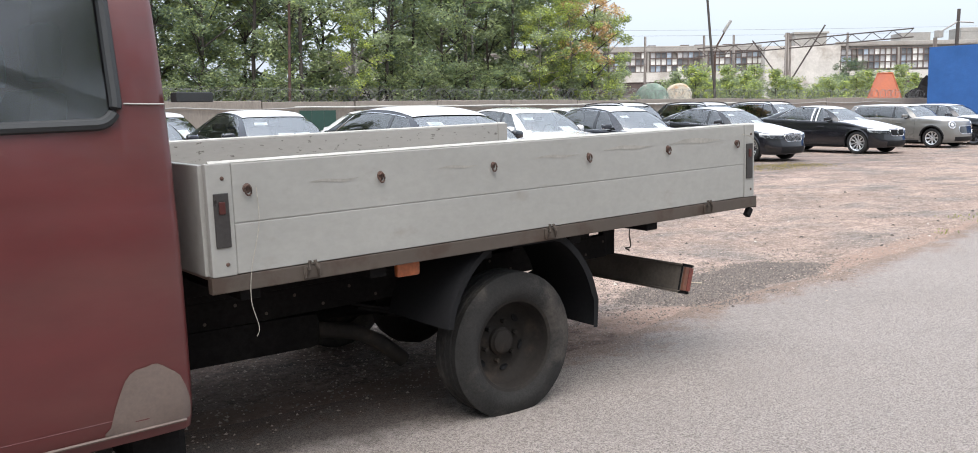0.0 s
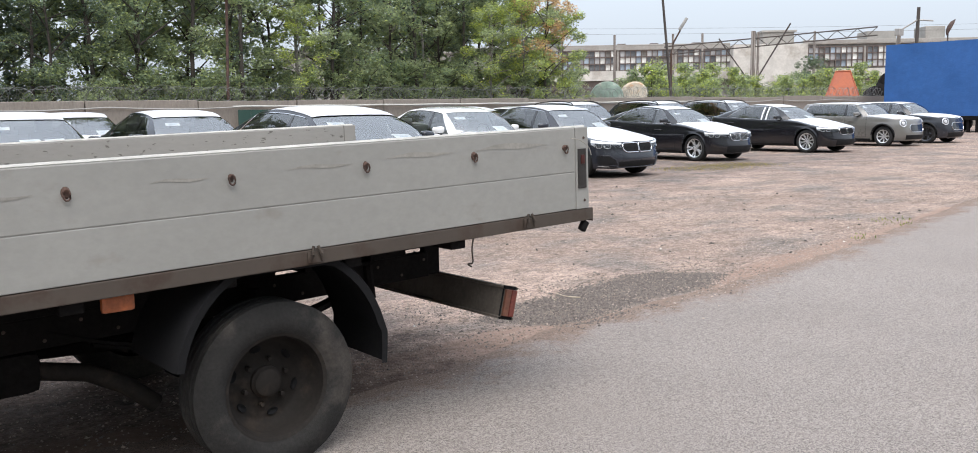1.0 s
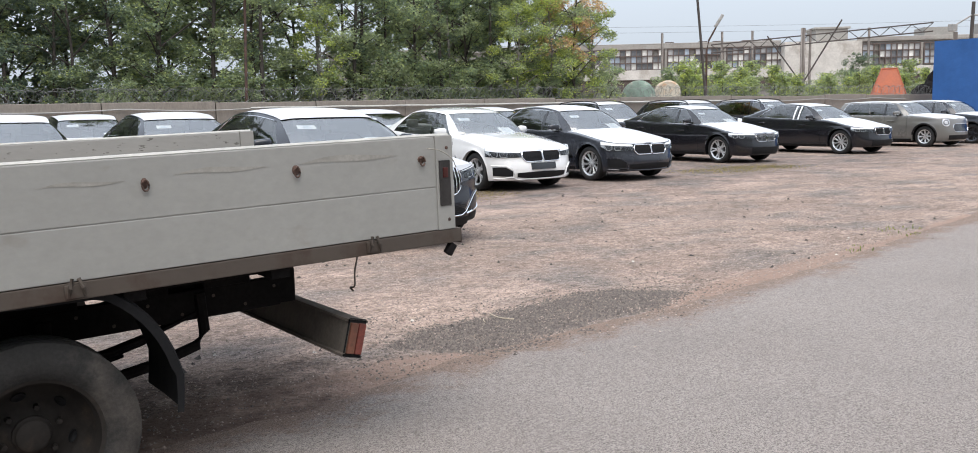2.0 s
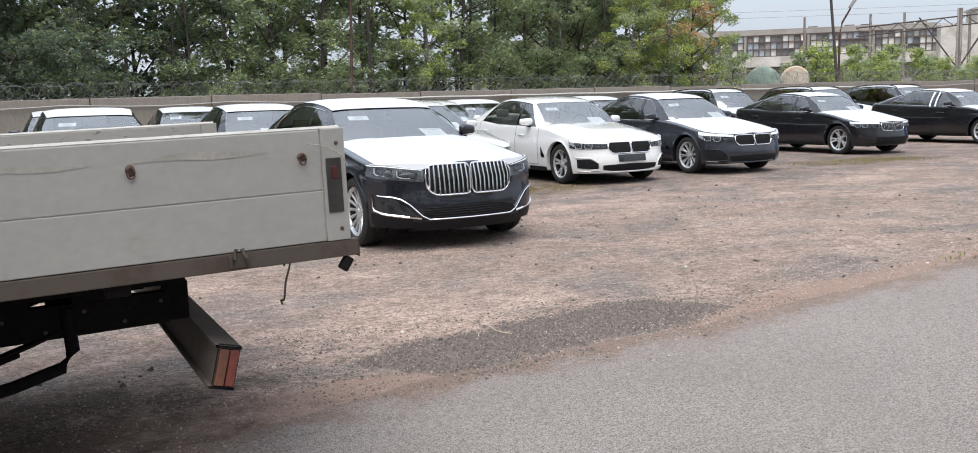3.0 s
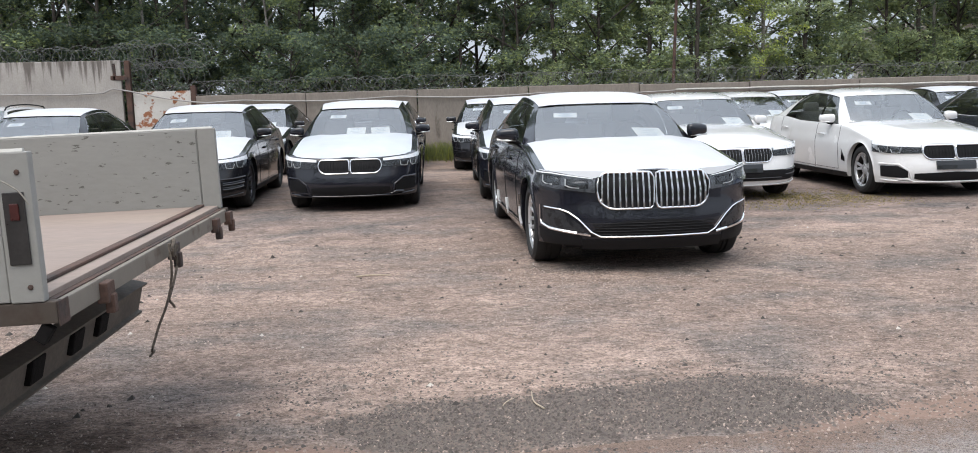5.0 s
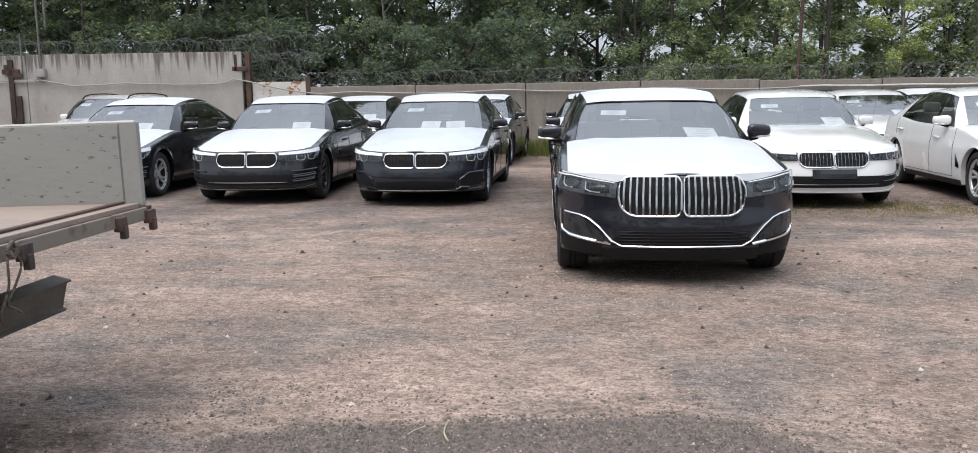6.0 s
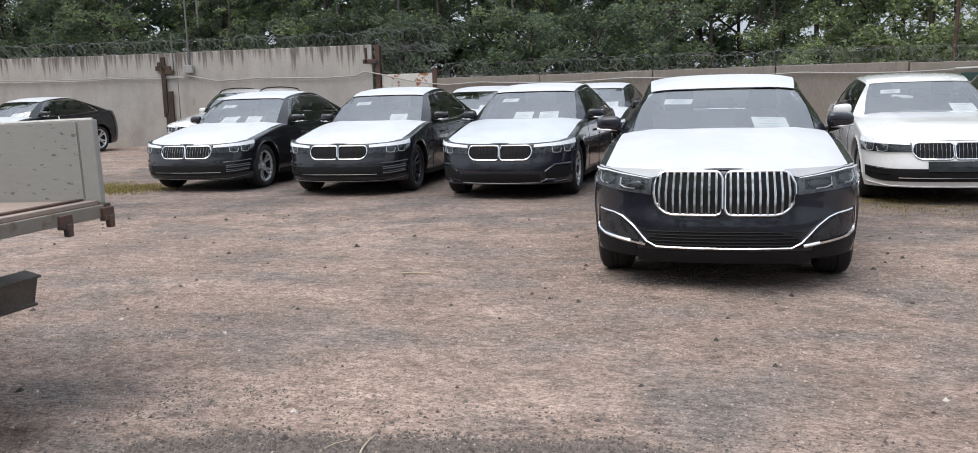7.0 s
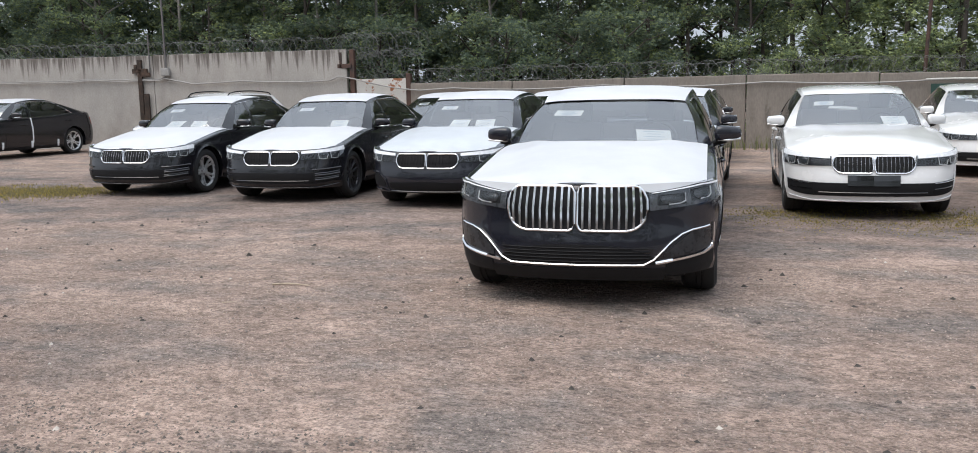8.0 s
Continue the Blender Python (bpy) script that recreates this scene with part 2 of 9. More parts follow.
def edge_dirt(m, colour):
    """Dirt that creeps over the broken rim of the asphalt, by the distance from the rim."""
    n, l = m.node_tree.nodes, m.node_tree.links
    bsdf = n["Principled BSDF"]
    was = bsdf.inputs["Base Color"].links[0].from_socket
    rim, pos, tex, fine = n.new("ShaderNodeAttribute"), n.new("ShaderNodeTexCoord"), n.new("ShaderNodeTexNoise"), n.new("ShaderNodeTexNoise")
    rim.attribute_name = "rim"
    for t, size in ((tex, 2.2), (fine, 70.0)):
        t.inputs["Scale"].default_value, t.inputs["Detail"].default_value, t.inputs["Roughness"].default_value = size, 8.0, 0.7
        l.new(pos.outputs["Object"], t.inputs["Vector"])
    a, b, x = n.new("ShaderNodeMath"), n.new("ShaderNodeMath"), n.new("ShaderNodeMixRGB")
    a.operation = b.operation = "MULTIPLY_ADD"
    a.inputs[1].default_value = -1.3
    b.inputs[1].default_value = -0.8
    l.new(tex.outputs["Fac"], a.inputs[0])
    l.new(rim.outputs["Fac"], a.inputs[2])
    l.new(fine.outputs["Fac"], b.inputs[0])
    l.new(a.outputs[0], b.inputs[2])
    ramp = n.new("ShaderNodeMapRange")
    l.new(b.outputs[0], ramp.inputs["Value"])
    for k, v in zip(("From Min", "From Max", "To Min", "To Max"), (-0.98, -0.72, 1.0, 0.0)):
        ramp.inputs[k].default_value = v
    l.new(ramp.outputs["Result"], x.inputs["Fac"])
    l.new(was, x.inputs["Color1"])
    x.blend_type = "MULTIPLY"
    x.inputs["Color2"].default_value = (*colour, 1)
    l.new(x.outputs["Color"], bsdf.inputs["Base Color"])


def strip_tone(m, key, colour, most, ragged):
    """A second tone of ground inside a strip whose depth is stored on the mesh, with a ragged rim."""
    n, l = m.node_tree.nodes, m.node_tree.links
    bsdf = n["Principled BSDF"]
    was = bsdf.inputs["Base Color"].links[0].from_socket
    depth, pos = n.new("ShaderNodeAttribute"), n.new("ShaderNodeTexCoord")
    depth.attribute_name = key
    last = depth.outputs["Fac"]
    for size, k in ((3.5, 1.6), (55.0, 1.5)):
        t, a = n.new("ShaderNodeTexNoise"), n.new("ShaderNodeMath")
        t.inputs["Scale"].default_value, t.inputs["Detail"].default_value, t.inputs["Roughness"].default_value = size, 6.0, 0.7
        l.new(pos.outputs["Object"], t.inputs["Vector"])
        a.operation = "MULTIPLY_ADD"
        a.inputs[1].default_value = k * ragged
        l.new(t.outputs["Fac"], a.inputs[0])
        l.new(last, a.inputs[2])
        last = a.outputs[0]
    ramp, x = n.new("ShaderNodeMapRange"), n.new("ShaderNodeMixRGB")
    l.new(last, ramp.inputs["Value"])
    mid = 1.55 * ragged
    for k, v in zip(("From Min", "From Max", "To Min", "To Max"), (mid - 0.025, mid + 0.045, 0.0, most)):
        ramp.inputs[k].default_value = v
    l.new(ramp.outputs["Result"], x.inputs["Fac"])
    l.new(was, x.inputs["Color1"])
    x.inputs["Color2"].default_value = (*colour, 1)
    l.new(x.outputs["Color"], bsdf.inputs["Base Color"])


def drips(m, colour, top, reach):
    """Dark streaks that run down from the top edge of a wall."""
    n, l = m.node_tree.nodes, m.node_tree.links
    bsdf = n["Principled BSDF"]
    was = bsdf.inputs["Base Color"].links[0].from_socket
    pos, sep, mp, tex = n.new("ShaderNodeTexCoord"), n.new("ShaderNodeSeparateXYZ"), n.new("ShaderNodeMapping"), n.new("ShaderNodeTexNoise")
    info, shift = n.new("ShaderNodeObjectInfo"), n.new("ShaderNodeVectorMath")
    shift.operation = "ADD"
    l.new(pos.outputs["Object"], sep.inputs[0])
    l.new(pos.outputs["Object"], shift.inputs[0])
    l.new(info.outputs["Location"], shift.inputs[1])
    l.new(shift.outputs[0], mp.inputs["Vector"])
    mp.inputs["Scale"].default_value = (8.5, 8.5, 0.36)
    tex.inputs["Scale"].default_value, tex.inputs["Detail"].default_value, tex.inputs["Roughness"].default_value = 1.0, 5.0, 0.65
    l.new(mp.outputs["Vector"], tex.inputs["Vector"])
    fall, a, ramp, x = n.new("ShaderNodeMapRange"), n.new("ShaderNodeMath"), n.new("ShaderNodeMapRange"), n.new("ShaderNodeMixRGB")
    l.new(sep.outputs["Z"], fall.inputs["Value"])
    for k, v in zip(("From Min", "From Max", "To Min", "To Max"), (top - reach, top, 0.0, 0.34)):
        fall.inputs[k].default_value = v
    a.operation = "ADD"
    l.new(tex.outputs["Fac"], a.inputs[0])
    l.new(fall.outputs["Result"], a.inputs[1])
    l.new(a.outputs[0], ramp.inputs["Value"])
    for k, v in zip(("From Min", "From Max", "To Min", "To Max"), (0.72, 0.86, 0.0, 0.80)):
        ramp.inputs[k].default_value = v
    l.new(ramp.outputs["Result"], x.inputs["Fac"])
    l.new(was, x.inputs["Color1"])
    x.inputs["Color2"].default_value = (*colour, 1)
    l.new(x.outputs["Color"], bsdf.inputs["Base Color"])


strip_tone(M["gravel"], "bare", (0.290, 0.200, 0.158), 0.75, 0.10)
strip_tone(M["gravel"], "strip", (0.15, 0.124, 0.110), 0.70, 0.15)
# greyer, darker band across the yard along the parked cars
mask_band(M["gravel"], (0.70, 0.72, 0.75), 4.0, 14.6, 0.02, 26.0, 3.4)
# shade under the truck, painted into the gravel's colour
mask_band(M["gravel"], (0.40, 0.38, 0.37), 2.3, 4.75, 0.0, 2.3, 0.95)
edge_dirt(M["asphalt"], (0.80, 0.66, 0.58))
# the truck's shade on the asphalt, put in as a darker colour patch
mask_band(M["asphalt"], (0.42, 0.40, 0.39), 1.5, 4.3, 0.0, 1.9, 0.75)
drips(M["concrete"], (0.085, 0.068, 0.058), 2.76, 0.95)
M.update({
    "leaf_dark": leaf_material("dark_green_leaves", (0.135, 0.182, 0.130)),
    "leaf_mid": leaf_material("green_leaves", (0.22, 0.285, 0.175)),
    "leaf_light": leaf_material("yellow_green_leaves", (0.38, 0.46, 0.165)),
    "leaf_fresh": leaf_material("fresh_green_leaves", (0.31, 0.37, 0.21), warm=(1.1, 1.05, 0.8)),
    "leaf_autumn": leaf_material("orange_autumn_leaves", (0.62, 0.42, 0.24), warm=(1.05, 1.1, 0.8)),
    "grass": leaf_material("green_grass", (0.17, 0.20, 0.075)),
    "grass_dry": leaf_material("dry_yellow_grass", (0.27, 0.235, 0.105)),
    "bark": material("grey_bark", (0.06, 0.05, 0.042), 0.9, vary=0.3, scale=5, fine=40, bump=0.01, stretch=(1, 1, 0.25)),
    "bark_pale": material("pale_birch_bark", (0.22, 0.205, 0.18), 0.85, vary=0.2, scale=5, fine=30, second=(0.08, 0.07, 0.06), second_at=(0.6, 0.66), second_scale=7, stretch=(1, 1, 2.5)),
    "stone": material("gravel_stone", (0.36, 0.285, 0.24), 0.9, vary=0.2, scale=30, fine=120, per_piece=0.7),
    "stone_dark": material("dark_gravel_stone", (0.165, 0.140, 0.124), 0.9, vary=0.2, scale=30, fine=120, per_piece=0.6),
    "clod": material("dark_clod", (0.06, 0.052, 0.046), 0.95, vary=0.3, scale=30, fine=120, per_piece=0.3),
    "pale_stone": material("pale_stone", (0.5, 0.46, 0.41), 0.9, vary=0.15, scale=40),
    "stick": material("dry_stick", (0.42, 0.35, 0.26), 0.8, vary=0.2, scale=20),
    "rust_dark": material("dark_brown_rust", (0.040, 0.027, 0.020), 0.85, vary=0.4, scale=5, fine=50, second=(0.075, 0.045, 0.03), second_scale=4),
    "rust": material("rusty_steel", (0.085, 0.048, 0.036), 0.85, vary=0.3, scale=8, fine=60, bump=0.002, second=(0.04, 0.03, 0.027), second_scale=4),
    "wire": material("galvanised_wire", (0.19, 0.195, 0.19), 0.6, metal=0.3, vary=0.2, scale=5),
    "cable": material("grey_conduit", (0.30, 0.29, 0.275), 0.6, vary=0.15, scale=6),
    "sheet_white": worn_paint("flaked_white_sheet", (0.55, 0.53, 0.49), (0.28, 0.11, 0.05), at=(0.53, 0.57), scale=2.4),
    "green_sheet": material("green_sheet", (0.018, 0.055, 0.042), 0.6, vary=0.15, scale=3),
    "truck_red": material("faded_dark_red_paint", (0.088, 0.0155, 0.0155), 0.42, vary=0.12, scale=1.2, fine=8, second=(0.094, 0.034, 0.029), second_scale=1.1, second_at=(0.45, 0.7), coat=0.3, rough_vary=0.15, stretch=(0.5, 0.5, 1.3), third=((0.13, 0.06, 0.05), 2.6, 0.64, 0.72)),
    "primer": material("pale_repair_primer", (0.14, 0.105, 0.09), 0.75, vary=0.12, scale=6, fine=60),
    "bed_white": worn_paint("scuffed_off_white_panel", (0.274, 0.268, 0.250), (0.215, 0.196, 0.172), 0.6, (0.60, 0.76), 3.0, (1, 1, 1.5)),
    "bed_inner": worn_paint("chipped_off_white_panel", (0.262, 0.258, 0.242), (0.11, 0.105, 0.095), 0.65, (0.615, 0.64), 26.0, (0.6, 1, 1.9)),
    "bed_rail": worn_paint("grimy_steel_rail", (0.062, 0.048, 0.038), (0.048, 0.030, 0.021), 0.75, (0.5, 0.62), 5.0),
    "rail_pale": worn_paint("flaked_pale_rail", (0.185, 0.162, 0.135), (0.10, 0.065, 0.045), 0.7, (0.55, 0.68), 6.0),
    "plywood": material("worn_plywood_floor", (0.26, 0.205, 0.175), 0.75, vary=0.12, scale=2, fine=40, second=(0.28, 0.22, 0.18), second_scale=1.5, stretch=(0.3, 1, 1)),
    "chassis": material("black_chassis", (0.011, 0.010, 0.010), 0.85, spec=0.1, vary=0.35, scale=4, fine=40, bump=0.002),
    "fender": material("grey_black_mudguard", (0.012, 0.012, 0.013), 0.8, spec=0.15, vary=0.2, scale=5, fine=60),
    "wheel_rust": material("dark_rusty_wheel", (0.021, 0.018, 0.016), 0.8, spec=0.2, vary=0.25, scale=9, fine=50, second=(0.036, 0.028, 0.022), second_scale=9, second_at=(0.55, 0.7)),
    "tyre_dusty": material("dusty_tyre", (0.026, 0.025, 0.024), 0.9, spec=0.2, vary=0.25, scale=9, fine=80, second=(0.055, 0.049, 0.044), second_scale=4, bump=0.002),
    "reflector_dark": material("dark_reflector_strip", (0.03, 0.027, 0.026), 0.35, vary=0.2, scale=15),
    "end_brown": material("faded_amber_lens", (0.125, 0.047, 0.027), 0.6, vary=0.3, scale=25, coat=0.15),
    "end_red": material("faded_red_lens", (0.135, 0.030, 0.020), 0.6, vary=0.3, scale=25, coat=0.15),
    "orange_lens": material("orange_lens", (0.36, 0.10, 0.032), 0.45, vary=0.3, scale=25, coat=0.2),
    "red_lens": material("faded_red_lens", (0.055, 0.012, 0.010), 0.35, vary=0.2, scale=25),
    "beam_dusty": material("dusty_grey_beam", (0.10, 0.085, 0.071), 0.75, vary=0.25, scale=5, fine=50, second=(0.08, 0.068, 0.058), second_scale=3),
    "rope": material("frayed_rope", (0.095, 0.078, 0.062), 0.95, vary=0.3, scale=60),
    "string": material("pale_string", (0.30, 0.28, 0.24), 0.9, vary=0.2, scale=60),
    "rubber": material("black_rubber_seal", (0.02, 0.022, 0.024), 0.6, vary=0.15, scale=20),
    "brick_white": material("whitewashed_brickwork", (0.52, 0.50, 0.46), 0.9, vary=0.14, scale=0.8, fine=6, second=(0.38, 0.35, 0.31), second_scale=0.5),
    "panel_grey": material("grey_concrete_facade", (0.31, 0.295, 0.27), 0.9, vary=0.14, scale=0.4, fine=5, second=(0.28, 0.26, 0.235), second_scale=0.35),
    "sash": material("rusty_window_sash", (0.11, 0.085, 0.075), 0.8, vary=0.25, scale=2, fine=12),
    "pane": material("dusty_window_pane", (0.26, 0.26, 0.26), 0.3, vary=0.2, scale=0.7, fine=5, per_piece=0.8),
    "pane_pale": material("whitened_window_pane", (0.50, 0.50, 0.47), 0.6, vary=0.2, scale=0.7, fine=5, per_piece=0.5),
    "pane_dark": material("dark_window_pane", (0.10, 0.105, 0.11), 0.2, vary=0.3, scale=0.7, fine=5, per_piece=0.6),
    "pane_blue": material("bluish_window_pane", (0.26, 0.31, 0.36), 0.3, vary=0.2, scale=0.7, fine=5, per_piece=0.5),
    "tarp_blue": material("blue_tarpaulin", (0.025, 0.105, 0.32), 0.55, vary=0.10, scale=0.7, fine=3, bump=0.03, bump_scale=1.3),
    "pipe_pale": material("pale_painted_pipe", (0.46, 0.45, 0.42), 0.6, vary=0.15, scale=4, fine=30),
    "hopper": material("orange_painted_steel", (0.40, 0.105, 0.045), 0.6, vary=0.12, scale=1.5, fine=12, second=(0.38, 0.10, 0.05), second_scale=1.3),
    "steel_grey": material("grey_steel", (0.16, 0.15, 0.145), 0.6, metal=0.4, vary=0.2, scale=2),
    "pole_dark": material("dark_pole", (0.06, 0.05, 0.045), 0.8, vary=0.25, scale=3),
    "mural_green": material("painted_green_tank", (0.20, 0.27, 0.225), 0.75, vary=0.3, scale=3, second=(0.40, 0.38, 0.33), second_scale=1.6),
    "mural_cream": material("painted_cream_tank", (0.50, 0.45, 0.37), 0.75, vary=0.25, scale=2, second=(0.5, 0.28, 0.14), second_scale=1.1),
})

# ---- building helpers ----
def mesh_of(bm, name, mats, smooth=False, angle=40.0):
    me = bpy.data.meshes.new(name)
    bm.normal_update()
    if smooth:
        for f in bm.faces:
            f.smooth = True
        lim = radians(angle)
        for e in bm.edges:
            if len(e.link_faces) == 2 and e.calc_face_angle(0.0) > lim:
                e.smooth = False
    bm.to_mesh(me)
    bm.free()
    for m in (mats if isinstance(mats, (list, tuple)) else [mats]):
        me.materials.append(m)
    return me


def part(name, bm, mat, parent, label="", smooth=False, angle=40.0):
    """Links a bmesh as one mesh object under a thing or a part."""
    ob = new(name, mesh_of(bm, name, mat, smooth, angle))
    ob.parent = parent
    if label:
        ob["label"] = label
    return ob


def thing(name, label, category, m=None, group="", kind=""):
    ob = new(name)
    ob.empty_display_size = 0.2
    if m is not None:
        ob.matrix_world = m
    return tagged(ob, label, category, group, kind)


def box(bm, x0, x1, y0, y1, z0, z1, bevel=0.0, m=None):
    """A box between two corners, its edges bevelled, into bm."""
    b = bmesh.new()
    bmesh.ops.create_cube(b, size=1)
    bmesh.ops.scale(b, vec=(x1 - x0, y1 - y0, z1 - z0), verts=b.verts)
    bmesh.ops.translate(b, vec=((x0 + x1) / 2, (y0 + y1) / 2, (z0 + z1) / 2), verts=b.verts)
    if bevel:
        bmesh.ops.bevel(b, geom=b.edges[:], offset=bevel, segments=2, affect="EDGES", profile=0.6)
    if m is not None:
        bmesh.ops.transform(b, matrix=m, verts=b.verts)
    pour(b, bm)


def pour(src, dst):
    """Adds the geometry of src to dst and frees src."""
    made = {v: dst.verts.new(v.co) for v in src.verts}
    for f in src.faces:
        g = dst.faces.new([made[v] for v in f.verts])
        g.material_index = f.material_index
        g.smooth = f.smooth
    src.free()


def grid(bm, pts, close_u=False, close_v=False, flip=False, mat=0):
    """Quads between rows of points. pts[i][j]."""
    rows = [[bm.verts.new(p) for p in row] for row in pts]
    nu, nv = len(rows), len(rows[0])
    for i in range(nu if close_u else nu - 1):
        for j in range(nv if close_v else nv - 1):
            a, b, c, d = rows[i][j], rows[(i + 1) % nu][j], rows[(i + 1) % nu][(j + 1) % nv], rows[i][(j + 1) % nv]
            q = [a, b, c, d] if not flip else [d, c, b, a]
            f = bm.faces.new(q)
            f.material_index = mat
    return rows


def tube(bm, path, r, sides=6, closed=False, taper=None):
    """A round bar along a path of points; taper: the radius at the end."""
    path = [Vector(p) for p in path]
    n, rings = len(path), []
    for i, p in enumerate(path):
        a = path[(i - 1) % n] if closed or i else path[0]
        b = path[(i + 1) % n] if closed or i < n - 1 else path[-1]
        d = (b - a).normalized()
        up = Vector((0, 0, 1)) if abs(d.z) < 0.95 else Vector((1, 0, 0))
        s = d.cross(up).normalized()
        t = s.cross(d)
        rr = r if taper is None else r + (taper - r) * i / (n - 1)
        rings.append([p + (s * math.cos(k * 2 * math.pi / sides) + t * math.sin(k * 2 * math.pi / sides)) * rr for k in range(sides)])
    rows = grid(bm, rings, close_u=closed, close_v=True)
    if not closed and r > 0.004:
        bm.faces.new(rows[0])
        bm.faces.new(rows[-1][::-1])


def lathe(bm, profile, segs=48, axis="Y", mat=0):
    """Turns a profile of (radius, along) about an axis through the origin."""
    rings = []
    for k in range(segs):
        a = 2 * math.pi * k / segs
        ring = []
        for r, h in profile:
            c, s = r * math.cos(a), r * math.sin(a)
            ring.append((c, h, s) if axis == "Y" else (c, s, h) if axis == "Z" else (h, c, s))
        rings.append(ring)
    grid(bm, rings, close_u=True, mat=mat)


# ---- ground and road ----
def ground_height(x, y):
    near = max(0.0, 1 - max(0.0, abs(x - 6) - 9) / 4) * max(0.0, 1 - max(0.0, abs(y - 9) - 7) / 3)
    h = 0.018 * noise.noise((x * 0.45, y * 0.45, 0.3)) + 0.010 * noise.noise((x * 1.7, y * 1.7, 1.3)) + 0.008 * noise.noise((x * 5.5, y * 5.5, 2.0))
    # shallow tyre ruts that swing across the yard
    c = y - 6.5 - 0.12 * (x - 5) + 0.4 * math.sin(x * 0.5)
    for k in (0.0, 1.5):
        h -= 0.014 * math.exp(-((c - k) / 0.14) ** 2)
    return h * near - 0.008


def spaced(lo, hi, fine_lo, fine_hi, fine, coarse):
    out, v = [], lo
    while v < fine_lo:
        out.append(v)
        v += coarse
    v = fine_lo
    while v < fine_hi:
        out.append(v)
        v += fine
    v = fine_hi
    while v <= hi:
        out.append(v)
        v += coarse
    return out


def road_edge(x):
    """The y at which the asphalt gives way to the dirt."""
    y = float(np.interp(x, (-16, 0, 3.2, 3.7, 4.25, 4.9, 5.5, 6.2, 7.1, 7.7, 8.35, 9.0, 12, 20), (4.3, 4.3, 4.22, 4.25, 4.32, 4.55, 4.68, 4.76, 4.83, 4.95, 5.10, 5.23, 5.9, 7.9)))
    return y + 0.03 * noise.noise((x * 1.9, 3.1, 0)) + 0.03 * noise.noise((x * 4.1, 7.7, 0)) + 0.02 * noise.noise((x * 11.0, 1.7, 0))


def strip_depth(x, y):
    """How deep a place lies inside the strip of crushed stone beside the asphalt, in metres."""
    up = float(np.interp(x, (4.95, 5.1, 5.4, 5.9, 6.4, 6.95, 7.3, 7.5, 7.7), (5.10, 5.27, 5.46, 5.49, 5.61, 5.74, 5.67, 5.40, 5.10)))
    low = float(np.interp(x, (4.95, 5.1, 5.2, 5.35, 5.7, 5.9, 6.5, 7.2, 7.5, 7.7), (5.20, 5.07, 4.90, 4.72, 4.70, 4.78, 4.93, 4.96, 5.15, 5.2)))
    return min(up - y, y - low)


def bare_depth(x, y):
    """How deep a place lies inside the bare red-brown dirt along the rim of the asphalt."""
    wide = float(np.interp(x, (3.2, 3.7, 5.0, 5.5, 6.9, 7.3, 9.0, 11.0), (0.3, 0.55, 0.34, 0.06, 0.06, 0.30, 0.32, 0.15)))
    return wide - (y - road_edge(x))


gx = [-900, -300, -120, -70] + spaced(-50, 70, -2, 14, 0.07, 2.0) + [90, 140, 300, 900]
gy = [-900, -300, -120, -60] + spaced(-40, 60, 3.4, 13, 0.07, 2.0) + [80, 140, 300, 900]
bm = bmesh.new()
grid(bm, [[(x, y, ground_height(x, y)) for y in gy] for x in gx], flip=True)
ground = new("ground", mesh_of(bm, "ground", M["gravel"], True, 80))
for key, depth in (("strip", strip_depth), ("bare", bare_depth)):
    tone = ground.data.attributes.new(key, "FLOAT", "POINT")
    tone.data.foreach_set("value", [depth(v.co.x, v.co.y) if 0 < v.co.x < 14 and 3 < v.co.y < 8 else -1.0 for v in ground.data.vertices])
tagged(ground, "brown gravel and packed dirt yard with dark stony patches and shade painted under the truck", "ground", kind="structure")


bm = bmesh.new()
rx = [-300, -120, -60, -30] + [-16 + 0.08 * i for i in range(450)] + [24, 30, 40, 60, 120, 300]
across = ((-0.12, -0.02), (0.0, -0.003), (0.12, 0.004), (0.3, 0.012), (0.6, 0.017), (1.0, 0.02), (3.0, 0.02), (8.0, 0.02), (70.0, 0.02))
grid(bm, [[(x, road_edge(min(max(x, -16), 20)) - w, z + (0.003 * noise.noise((x * 1.3, w * 1.3, 5)) if w > 0.1 else 0)) for w, z in across] for x in rx], flip=False)
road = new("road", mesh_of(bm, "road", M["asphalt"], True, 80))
rim = road.data.attributes.new("rim", "FLOAT", "POINT")
rim.data.foreach_set("value", [road_edge(min(max(v.co.x, -16), 20)) - v.co.y for v in road.data.vertices])
tagged(road, "worn grey asphalt roadway with a crumbling edge beside the dirt", "road", kind="structure")

# ---- perimeter walls ----
WALL_Y = 26.2
LEFT = pose(-3.7, 26.2, 0, 0, 0, 9.0) @ Matrix.Translation((3.7, -26.2, 0))   # the tall wall stands at a slight angle to the low one


